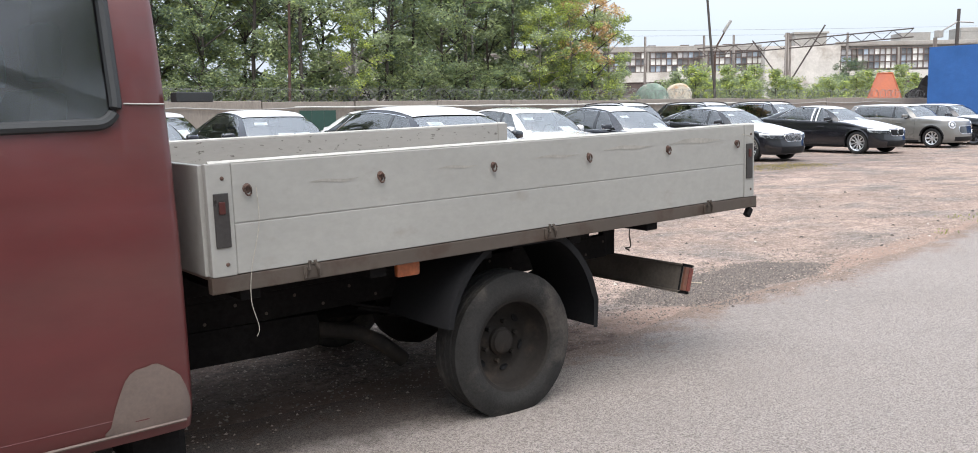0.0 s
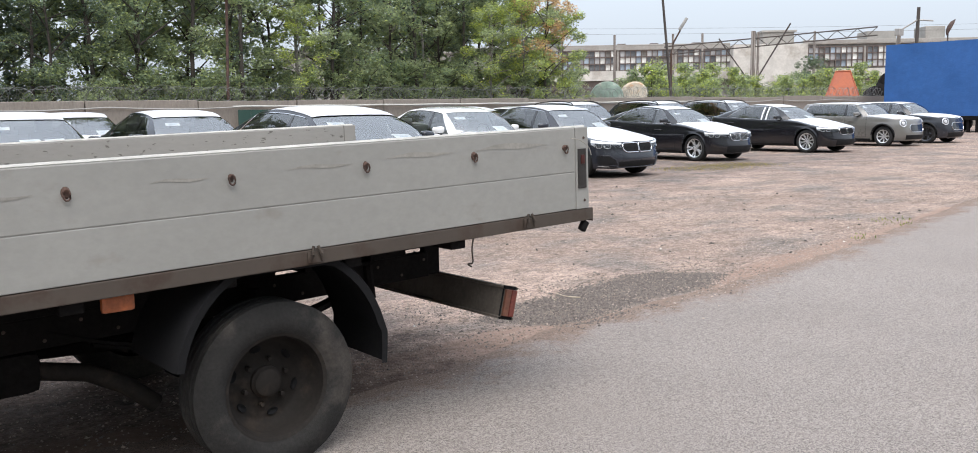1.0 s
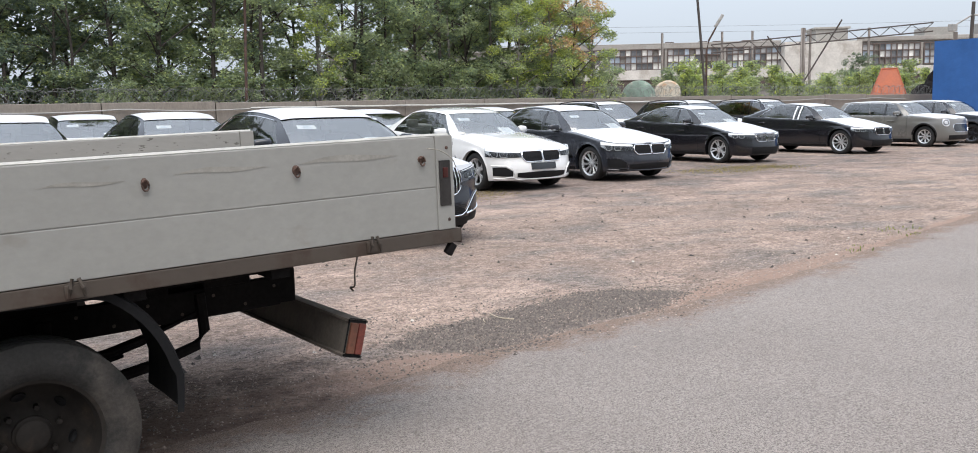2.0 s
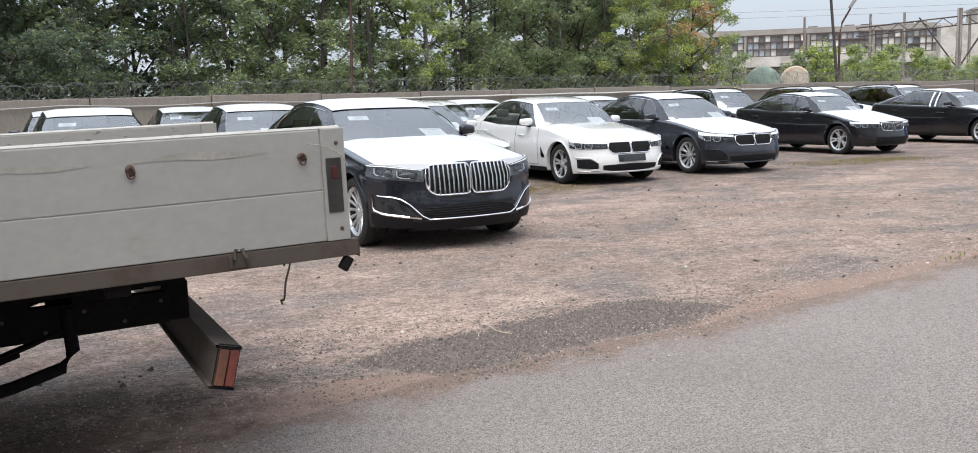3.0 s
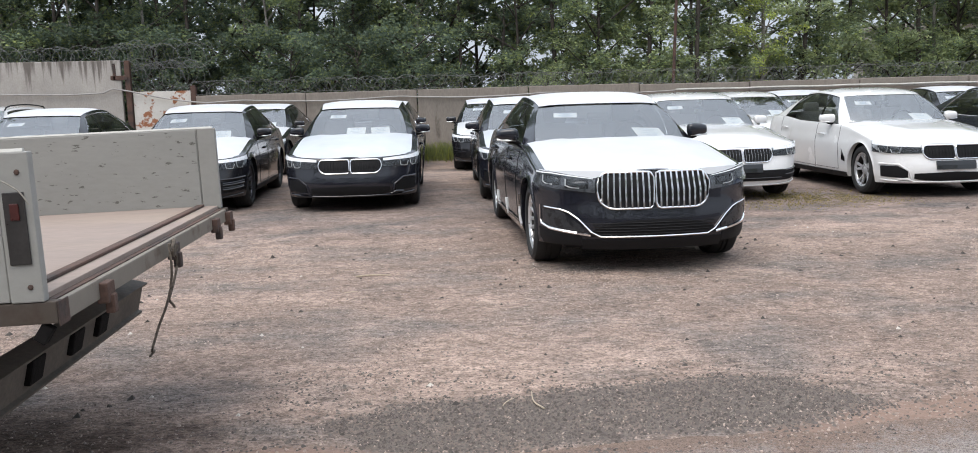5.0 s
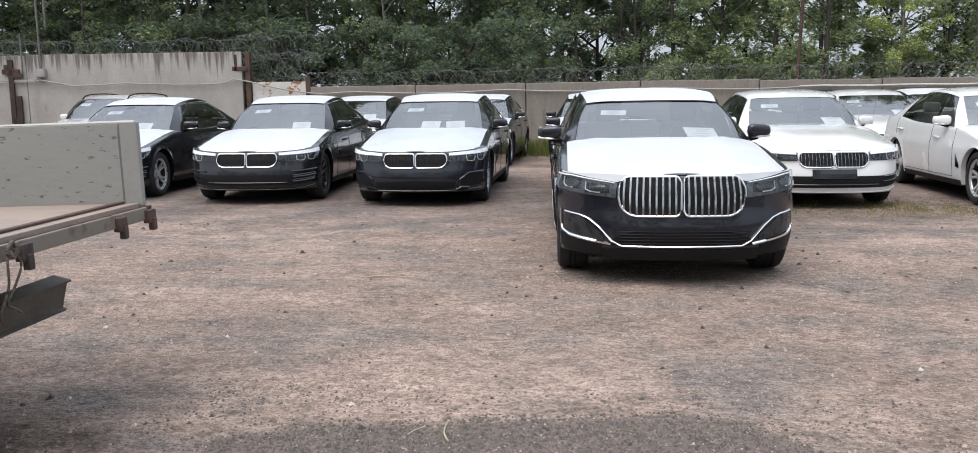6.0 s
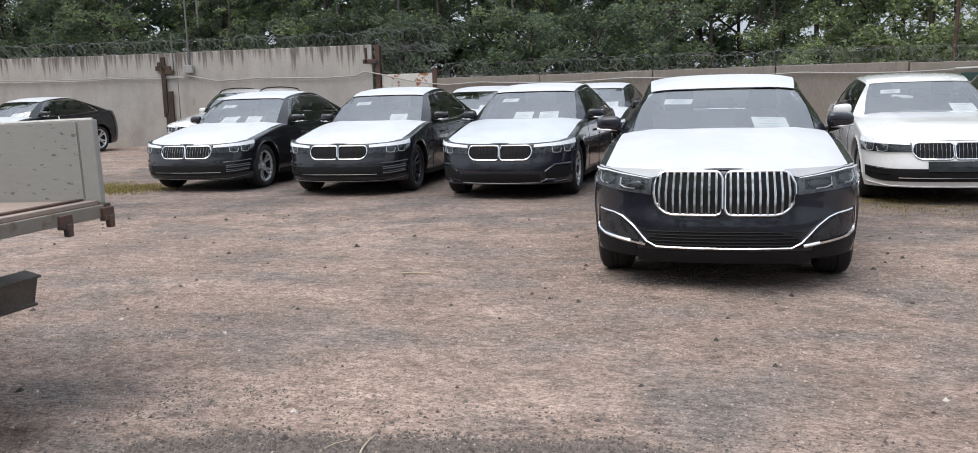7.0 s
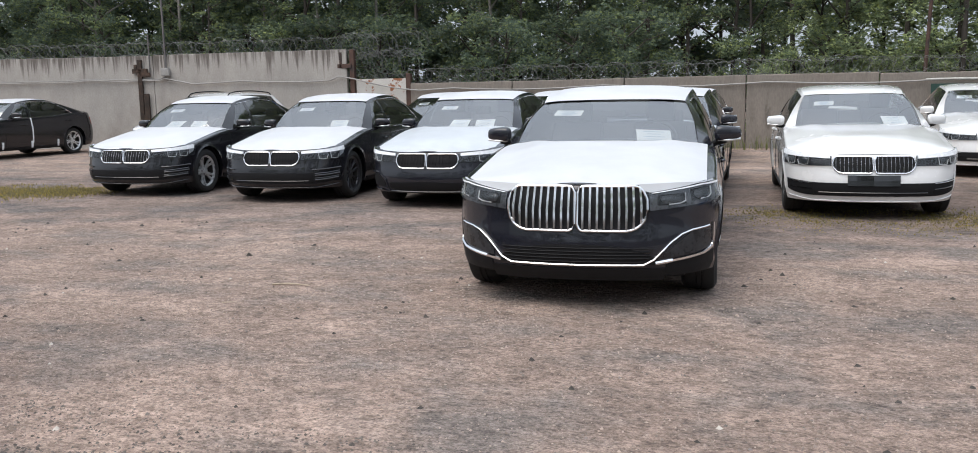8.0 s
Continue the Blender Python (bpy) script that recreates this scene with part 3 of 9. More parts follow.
def panel_wall(name, x0, x1, top, step, mat, label, thick=0.18, seed=1):
    rnd = random.Random(seed)
    holder = thing(name, label, "wall", kind="structure")
    n = round((x1 - x0) / step)
    w = (x1 - x0) / n
    bm = bmesh.new()
    box(bm, -w / 2 + 0.012, w / 2 - 0.012, 0.0, thick, -0.15, 1.0, 0.02)
    for v in bm.verts:
        if v.co.z > 0.5:
            v.co.z += top - 1.0
    base = mesh_of(bm, "wall_panel", M[mat])
    for i in range(n):
        o = new("wall_panel", base)
        o.parent = holder
        o.matrix_local = pose(x0 + w * (i + 0.5), WALL_Y + rnd.uniform(-0.012, 0.012), rnd.uniform(-0.03, 0.03), 0, rnd.uniform(-0.35, 0.35), 0)
    return holder


panel_wall("wall_north", -1.85, 62.0, 1.77, 3.0, "concrete_dark", "low stained concrete perimeter wall of upright panels", seed=3)
panel_wall("wall_west", -64.0, -3.75, 2.76, 6.02, "concrete", "tall pale concrete perimeter wall with dark drip streaks", seed=4).matrix_world = LEFT

# sheet and rusty posts in the gap between the two walls
gap = thing("sheet_fence_panel", "flaking white metal sheet that closes the gap in the wall", "fence panel")
bm = bmesh.new()
box(bm, -3.50, -1.94, WALL_Y + 0.04, WALL_Y + 0.06, -0.05, 1.92, 0.004)
part("sheet", bm, M["sheet_white"], gap)
for x, top in ((-3.6, 2.76), (-1.86, 2.05)):
    bm = bmesh.new()
    box(bm, x - 0.07, x + 0.07, WALL_Y - 0.02, WALL_Y + 0.12, -0.1, top, 0.01)
    part("steel_post", bm, M["rust"], gap, "rusty steel post")
bm = bmesh.new()
box(bm, -4.1, -3.6, WALL_Y - 0.05, WALL_Y - 0.02, 2.24, 2.36, 0.01)
box(bm, -3.98, -3.90, WALL_Y - 0.05, WALL_Y - 0.02, 2.24, 2.69, 0.01)
part("steel_bracket", bm, M["rust"], gap, "rusty steel bracket")

post = thing("rusty_wall_brace", "rusted ragged steel strip bolted over a wall joint", "steel brace")
bm = bmesh.new()
for x0, x1, z0, z1 in ((-10.25, -10.11, 0.85, 2.62), (-10.09, -9.93, 0.15, 1.62), (-10.42, -9.94, 2.22, 2.36), (-10.36, -10.26, 2.30, 2.48), (-10.2, -9.85, 2.12, 2.24), (-10.19, -10.05, 0.3, 1.0)):
    box(bm, x0, x1, WALL_Y - 0.09, WALL_Y - 0.02, z0, z1, 0.012)
part("strip", bm, M["rust_dark"], post)
post.matrix_world = LEFT
bm = bmesh.new()
box(bm, -9.47, -9.21, WALL_Y - 0.14, WALL_Y - 0.02, 2.13, 2.36, 0.02)
bmesh.ops.transform(bm, matrix=LEFT, verts=bm.verts)
tagged(new("junction_box", mesh_of(bm, "junction_box", M["cable"])), "small grey cable junction box on the concrete wall", "junction box")
bm = bmesh.new()
tube(bm, [(-9.34, WALL_Y - 0.05, 2.36), (-9.37, WALL_Y - 0.05, 6.5)], 0.03, 8)
tube(bm, [(-9.86, WALL_Y - 0.04, 2.2), (-9.86, WALL_Y - 0.04, 3.35)], 0.02, 6)
bmesh.ops.transform(bm, matrix=LEFT, verts=bm.verts)
tagged(new("conduit_pole", mesh_of(bm, "conduit_pole", M["steel_grey"], True)), "thin grey conduit pole rising from the junction box", "pole")

# conduit that sags along the walls
bm = bmesh.new()
pts = []
x = -40.0
while x < -9.4:
    pts.append((x, WALL_Y - 0.06, 2.07 - 0.03 * abs(math.sin(x * 0.8)) + 0.02 * noise.noise((x, 0, 0))))
    x += 0.35
pts.append((-9.34, WALL_Y - 0.1, 2.11))
tube(bm, pts, 0.015, 6)
tube(bm, [(p[0], p[1] - 0.01, p[2] - 0.045 + 0.01 * math.sin(p[0] * 3)) for p in pts], 0.013, 5)
pts = [(-9.34, WALL_Y - 0.1, 2.05)]
x = -8.5
while x < 44:
    t = max(0.0, min(1.0, (x + 4.0) / 2.5))
    z = (1.94 - 0.06 * abs(math.sin(x * 0.9)) + (0.10 if x > -4.2 else 0) * (1 - t)) * (1 - t) + (1.62 - 0.07 * abs(math.sin(x * 0.75 + 0.4))) * t
    pts.append((x, WALL_Y - 0.07, z))
    x += 0.25
tube(bm, pts, 0.021, 6)
for v in bm.verts:
    if v.co.x < -3.7:
        v.co = LEFT @ v.co
tagged(new("wall_cable", mesh_of(bm, "wall_cable", M["cable"], True)), "grey cable conduit sagging along the concrete wall", "cable")

# pale pipe further along the low wall
bm = bmesh.new()
tube(bm, [(11.3 + 0.6 * i, WALL_Y - 0.09, 1.60 + 0.008 * math.sin(i * 1.7)) for i in range(36)], 0.028, 8)
tagged(new("wall_pipe", mesh_of(bm, "wall_pipe", M["pipe_pale"], True)), "pale pipe running along the top of the low wall", "pipe")
# razor wire coils
def razor_wire(name, x0, x1, z, r, per_m=1.45, seed=1):
    """A flat-wrapped coil: uneven overlapping loops of both hands, on two straight wires."""
    holder = thing(name, "coils of razor wire along the top of the wall", "razor wire", group="razor wire coils")
    n = int((x1 - x0) * per_m * 14)

    def strand(pts, thick):
        bm = bmesh.new()
        tube(bm, pts, thick, 3)
        for v in bm.verts:
            if v.co.x < -3.7:
                v.co = LEFT @ v.co
        part("wire_strand", bm, M["wire"], holder)

    for ph, dirn in ((0.0, 1), (2.6, 1), (1.1, -1), (4.0, -1)):
        pts = []
        for i in range(n):
            x = x0 + (x1 - x0) * i / n
            a = dirn * 2 * math.pi * (x - x0) * per_m + ph + 3.2 * noise.noise((x * 0.9, ph * 3, seed))
            rr = r * (1 + 0.5 * noise.noise((x * 1.6, ph, seed)))
            wob = 0.12 * noise.noise((x * 1.1, 5 + ph, seed))
            pts.append((x + 0.9 * rr * math.cos(a), WALL_Y + 0.09 + 0.06 * math.sin(a + 1.3 + ph), z + r * 0.9 + rr * math.sin(a) + wob))
        strand(pts, 0.0055)
    for dz in (0.0, 1.7 * r):
        strand([(x0 + (x1 - x0) * i / 80, WALL_Y + 0.09, z + dz + 0.04 * math.sin(i * 1.3)) for i in range(81)], 0.005)
    return holder


razor_wire("razor_wire", -1.9, 46, 1.79, 0.20, per_m=1.9, seed=1)
razor_wire("razor_wire", -30, -3.6, 2.74, 0.20, per_m=1.9, seed=2)
razor_wire("razor_wire", -3.75, -1.7, 1.98, 0.40, per_m=1.8, seed=3)
razor_wire("razor_wire", -3.9, -1.5, 2.57, 0.34, per_m=1.8, seed=4)


def pole(name, label, x, y, h, r0, r1, lean=0.0, mat="rust", lean_y=0.0):
    bm = bmesh.new()
    tube(bm, [(x + lean * t, y + lean_y * t, -0.1 + (h + 0.1) * t) for t in (0, 0.25, 0.5, 0.75, 1)], r0, 10, taper=r1)
    return tagged(new(name, mesh_of(bm, name, M[mat], True)), label, "pole")


pole("steel_pole", "thin rusty steel pole standing behind the wall", 11.25, 26.5, 7.0, 0.05, 0.035, 0.25)
pole("steel_pole", "dark leaning steel pole standing behind the wall", 30.85, 26.7, 9.0, 0.06, 0.045, -0.6, "pole_dark", 0.6)
green = thing("green_sheet_fence", "dark green ribbed metal sheets leaning on the wall", "fence panel")
bm = bmesh.new()
box(bm, -0.098, 0.098, -0.006, 0.006, 0.0, 1.50, 0.003)
rib = mesh_of(bm, "sheet", M["green_sheet"])
for i in range(6):
    o = new("sheet", rib)
    o.parent = green
    o.matrix_local = pose(11.5 + 0.2 * i, 26.0 + 0.012 * (i % 2), 0)

# ---- cars: origin on the ground under the front axle, nose towards -y ----
def curve(pts):
    """A smooth function through (t, value) points."""
    ts, vs = [p[0] for p in pts], [p[1] for p in pts]
    n = len(ts)
    d = [(vs[i + 1] - vs[i]) / (ts[i + 1] - ts[i]) for i in range(n - 1)]
    m = [d[0]] + [0.0 if d[i - 1] * d[i] <= 0 else 2 * d[i - 1] * d[i] / (d[i - 1] + d[i]) for i in range(1, n - 1)] + [d[-1]]

    def f(t):
        if t <= ts[0]:
            return vs[0]
        if t >= ts[-1]:
            return vs[-1]
        i = next(k for k in range(n - 1) if t <= ts[k + 1])
        h = ts[i + 1] - ts[i]
        s = (t - ts[i]) / h
        return ((2 * s ** 3 - 3 * s * s + 1) * vs[i] + (s ** 3 - 2 * s * s + s) * h * m[i]
                + (3 * s * s - 2 * s ** 3) * vs[i + 1] + (s ** 3 - s * s) * h * m[i + 1])
    return f


class Body:
    """The shape of one car model: a plan outline, a side section, nose and tail profiles and a deck."""

    def __init__(self, **k):
        self.fo, self.wb, self.ro, self.hw, self.H = k["fo"], k["wb"], k["ro"], k["hw"], k["H"]
        self.df, self.dr, self.pf, self.pr = k.get("df", 0.78), k.get("dr", 0.6), k.get("pf", 2.5), k.get("pr", 2.8)
        self.R, self.wr, self.sill = k.get("R", 0.385), k.get("wr", 0.345), k.get("sill", 0.21)
        self.chin = k.get("chin", self.sill - 0.02)
        self.deck_c = k.get("deck_c", 0.075)
        self.deck_mid, self.roof_mid, self.roof_c = curve(k["deck"]), curve(k["roof"]), k.get("roof_c", 0.055)
        self.side_in, self.nose, self.tail = curve(k["side"]), curve(k["nose"]), curve(k["tail"])
        self.ridge = k.get("ridge", 0.012)
        self.shoulder = k.get("shoulder", 0.058)   # how far the wings fall away beside the lamps
        self.brow = k.get("brow", 0.025)           # radius of the rounded shoulder
        self.cowl, self.cowl_sweep = k["cowl"], k.get("cowl_sweep", 0.22)
        self.shield_top, self.rear_top, self.rear_base = k["shield_top"], k["rear_top"], k["rear_base"]
        self.roof_w = k.get("roof_w", 0.60)
        self.pillar_b, self.door_end, self.door_end_top = k["pillar_b"], k["door_end"], k["door_end_top"]
        self.y0, self.y1, self.y2, self.y3 = -self.fo, -self.fo + self.df, self.wb + self.ro - self.dr, self.wb + self.ro
        ys = [self.y1 - self.df * math.cos(radians(a)) ** (2 / self.pf) for a in [0, 2, 5, 9, 14, 19, 25, 31, 37, 43, 49, 55, 61, 67, 73, 78, 83, 87]]
        ys += [self.y2 + self.dr * math.cos(radians(a)) ** (2 / self.pr) for a in [0, 3, 7, 12, 18, 25, 32, 39, 46, 53, 60, 67, 74, 80, 86]]
        ys += [self.y1 + (self.y2 - self.y1) * i / 22 for i in range(23)]
        arch = []
        for c in (0.0, self.wb):
            arch += [c + s * self.R * math.cos(radians(a)) for a in range(0, 91, 9) for s in (-1, 1)] + [c - self.R - 0.004, c + self.R + 0.004]
        ys = [y for y in ys if all(abs(y - a) > 0.012 for a in arch)]
        out = []
        for y in sorted(ys + arch):
            if not out or y - out[-1] > 0.003:
                out.append(y)
        self.ys = out
        # arc length along the half outline, from the nose's middle
        self.arc = [0.0]
        fine = sorted(out)
        pts = [(self.plan(y), y) for y in fine]
        self.arc_pts = [(0.0, self.y0)] if pts[0][0] > 0 else []
        self.arc_pts += pts
        self.arc = [0.0]
        for a, b in zip(self.arc_pts, self.arc_pts[1:]):
            self.arc.append(self.arc[-1] + math.hypot(b[0] - a[0], b[1] - a[1]))

    def plan(self, y):
        if y < self.y1:
            u = min(1.0, (self.y1 - y) / self.df)
            x = (1 - u ** self.pf) ** (1 / self.pf)
        elif y > self.y2:
            u = min(1.0, (y - self.y2) / self.dr)
            x = (1 - u ** self.pr) ** (1 / self.pr)
        else:
            x = 1.0
        mid = (self.y0 + self.y3) / 2
        return self.hw * x * (1 - 0.03 * ((y - mid) / (self.y3 - mid)) ** 2)

    def at(self, x, y, z):
        """A point of the outline moved to the height z."""
        w = (self.hw - self.side_in(z)) / self.hw
        yy = y
        if y < self.y1:
            yy += self.nose(z) * min(1.0, (self.y1 - y) / self.df) ** 1.0
        if y > self.y2:
            yy -= self.tail(z) * min(1.0, (y - self.y2) / self.dr)
        return Vector((x * w, yy, z))

    def skin(self, q, z, out=0.0):
        """The point of the skin at arc length q from the nose's middle (negative: the other side) and height z, lifted by out."""
        s, a = (1 if q >= 0 else -1), abs(q)

        def base(a):
            a = max(0.0, min(self.arc[-1] - 1e-6, a))
            i = max(0, min(len(self.arc) - 2, int(np.searchsorted(self.arc, a, side="right")) - 1))
            t = (a - self.arc[i]) / max(1e-9, self.arc[i + 1] - self.arc[i])
            p, r = self.arc_pts[i], self.arc_pts[i + 1]
            return p[0] + (r[0] - p[0]) * t, p[1] + (r[1] - p[1]) * t
        p = self.at(*base(a), z)
        if out:
            e = 0.02
            du = self.at(*base(a + e), z) - self.at(*base(max(0.0, a - e)), z)
            if a < e:
                du.y = 0.0
            dv = self.at(*base(a), z + 0.01) - self.at(*base(a), z - 0.01)
            nrm = du.cross(dv)
            nrm.normalize()
            if nrm.dot(Vector((p.x, p.y - (self.wb / 2 if self.y1 < p.y < self.y2 else self.y1 + 0.4 if p.y <= self.y1 else self.y2 - 0.4), 0))) < 0:
                nrm = -nrm
            p = p + nrm * out
        return Vector((p.x * s, p.y, p.z))

    def rim(self, q, below=0.0):
        """The height of the deck's edge at arc length q."""
        x = float(np.interp(abs(q), self.arc, [p[0] for p in self.arc_pts]))
        y = float(np.interp(abs(q), self.arc, [p[1] for p in self.arc_pts]))
        return self.deck(x * 0.96, y) - below

    def arc_of(self, y):
        return float(np.interp(y, [p[1] for p in self.arc_pts], self.arc))

    def deck(self, x, y):
        r = self.ridge * math.exp(-((abs(x) - 0.30 - 0.16 * (y - self.y0)) / 0.07) ** 2) * max(0.0, min(1.0, (y - self.y0) * 1.2)) if y < self.cowl + 0.3 else 0.0
        t = max(0.0, min(1.0, (self.cowl + 0.25 - y) / (self.cowl + 0.60)))
        fall = self.shoulder * (abs(x) / self.hw) ** 2.4 * t * t * (3 - 2 * t)
        return self.deck_mid(y) - self.deck_c * x * x + r - fall

    def top(self, x, y, lift=0.0):
        """The deck's point at (x, y), moved with the nose or tail profile as the sides are."""
        z = self.deck(x, y)
        yy = y
        if y < self.y1:
            yy += self.nose(z) * min(1.0, (self.y1 - y) / self.df)
        if y > self.y2:
            yy -= self.tail(z) * min(1.0, (y - self.y2) / self.dr)
        return Vector((x, yy, z + lift))

    def roof(self, x, y):
        return self.roof_mid(y) - self.roof_c * x * x - 0.30 * max(0.0, abs(x) - 0.40) ** 2

    def low(self, y):
        z = self.sill
        for c in (0.0, self.wb):
            if abs(y - c) <= self.R:
                z = max(z, self.wr + math.sqrt(max(0.0, self.R ** 2 - (y - c) ** 2)))
        if y < -self.R:
            z = self.chin
        return z


def shell(B, car, paint):
    """Lower body with wheel arches, and the deck in front of and behind the cabin."""
    bm = bmesh.new()
    levels = [0, 0.05, 0.12, 0.2, 0.3, 0.4, 0.5, 0.58, 0.66, 0.74, 0.82, 0.89, 0.94, 0.965, 0.985, 1.0]
    tops = []
    for s in (1, -1):
        rows = []
        for y in B.ys:
            x = B.plan(y)
            top = B.deck(x * 0.96, y)
            lo = B.low(y)
            row = [B.at(x, y, lo + (top - lo) * v) for v in levels]
            flare = 0.0
            for c in (0.0, B.wb):
                flare = max(flare, 0.014 * max(0.0, 1 - max(0.0, abs(y - c) - B.R) / 0.12))
            for i, p in enumerate(row):
                p.x += flare * max(0.0, 1 - i / 4.0) if x > 0.6 else 0.0
            for p in row:
                d = top - p.z
                if d < B.brow:
                    inset = B.brow - math.sqrt(max(0.0, B.brow ** 2 - (B.brow - d) ** 2))
                    mid = Vector((0, min(max(p.y, B.y0 + 0.55), B.y3 - 0.5), p.z))
                    p += (mid - p).normalized() * min(inset, (mid - p).length)
                    p.x = max(0.0, p.x)
            inner = row[0].copy()
            inner.x = max(0.0, inner.x - 0.06)
            row = [inner] + row
            rows.append([Vector((p.x * s, p.y, p.z)) for p in row])
        grid(bm, rows, flip=(s < 0))
        tops.append([r[-1] for r in rows])
    steps = 14
    deck = []
    for yy, a, b in zip(B.ys, *tops):
        row = [B.top(b.x + (a.x - b.x) * i / steps, yy) for i in range(steps + 1)]
        for i, p in enumerate(row):
            f = abs(2 * i / steps - 1)
            p.y += (a.y - p.y) * f ** 2
        row[0], row[-1] = b.copy(), a.copy()
        deck.append(row)
    front = [r for r in deck if r[0].y < B.cowl + B.cowl_sweep + 0.12]
    rear = [r for r in deck if r[0].y > B.rear_base - 0.12]
    for d in (front, rear):
        if len(d) > 1:
            grid(bm, d, flip=True)
    bmesh.ops.remove_doubles(bm, verts=bm.verts, dist=0.0015)
    return part("body_shell", bm, paint, car, smooth=True, angle=28)


def patch(B, bm, q0, q1, lo, hi, out=0.004, nq=14, nz=5, mat=0):
    """A raised patch on the skin between q0 and q1 whose lower and upper edges are lo(s) and hi(s), with s from 0 to 1."""
    pts = []
    for i in range(nq + 1):
        s = i / nq
        a, b = lo(s), hi(s)
        pts.append([B.skin(q0 + (q1 - q0) * s, a + (b - a) * j / nz, out) for j in range(nz + 1)])
    rows = grid(bm, pts, flip=(q1 < q0), mat=mat)
    # a rim that goes back into the body
    loop = [(i, 0) for i in range(nq + 1)] + [(nq, j) for j in range(1, nz + 1)] + [(i, nz) for i in range(nq - 1, -1, -1)] + [(0, j) for j in range(nz - 1, 0, -1)]
    back = {}
    for i, j in loop:
        s = i / nq
        a, b = lo(s), hi(s)
        back[(i, j)] = bm.verts.new(B.skin(q0 + (q1 - q0) * s, a + (b - a) * j / nz, -0.01))
    for k in range(len(loop)):
        u, v = loop[k], loop[(k + 1) % len(loop)]
        f = bm.faces.new([rows[u[0]][u[1]], back[u], back[v], rows[v[0]][v[1]]])
        f.material_index = mat


def edge_loop(B, q0, q1, lo, hi, out, n=18, closed=True):
    pts = [B.skin(q0 + (q1 - q0) * i / n, lo(i / n), out) for i in range(n + 1)]
    pts += [B.skin(q0 + (q1 - q0) * i / n, hi(i / n), out) for i in range(n, -1, -1)]
    res = [pts[0]]
    for p in pts[1:]:
        if (p - res[-1]).length > 0.006:
            res.append(p)
    if (res[0] - res[-1]).length < 0.006:
        res.pop()
    return res


def strip_line(B, bm, pts, r=0.006, out=0.004):
    """A thin bar laid on the skin along (q, z) points."""
    path = []
    for (q0, z0), (q1, z1) in zip(pts, pts[1:]):
        n = max(2, int(math.hypot(q1 - q0, z1 - z0) / 0.05))
        path += [B.skin(q0 + (q1 - q0) * i / n, z0 + (z1 - z0) * i / n, out) for i in range(n)]
    path.append(B.skin(*pts[-1], out))
    tube(bm, path, r, 5)


def flat(v):
    return lambda s: v


def rounded(lo, hi, corner, width):
    """Lower and upper edges of a rectangle of that width with round corners."""
    def cut(s):
        d = min(s, 1 - s) * width
        return 0.0 if d >= corner else corner - math.sqrt(max(0.0, corner ** 2 - (corner - d) ** 2))
    h = (hi - lo) / 2 - 0.002
    return (lambda s: lo + min(h, cut(s))), (lambda s: hi - min(h, cut(s)))


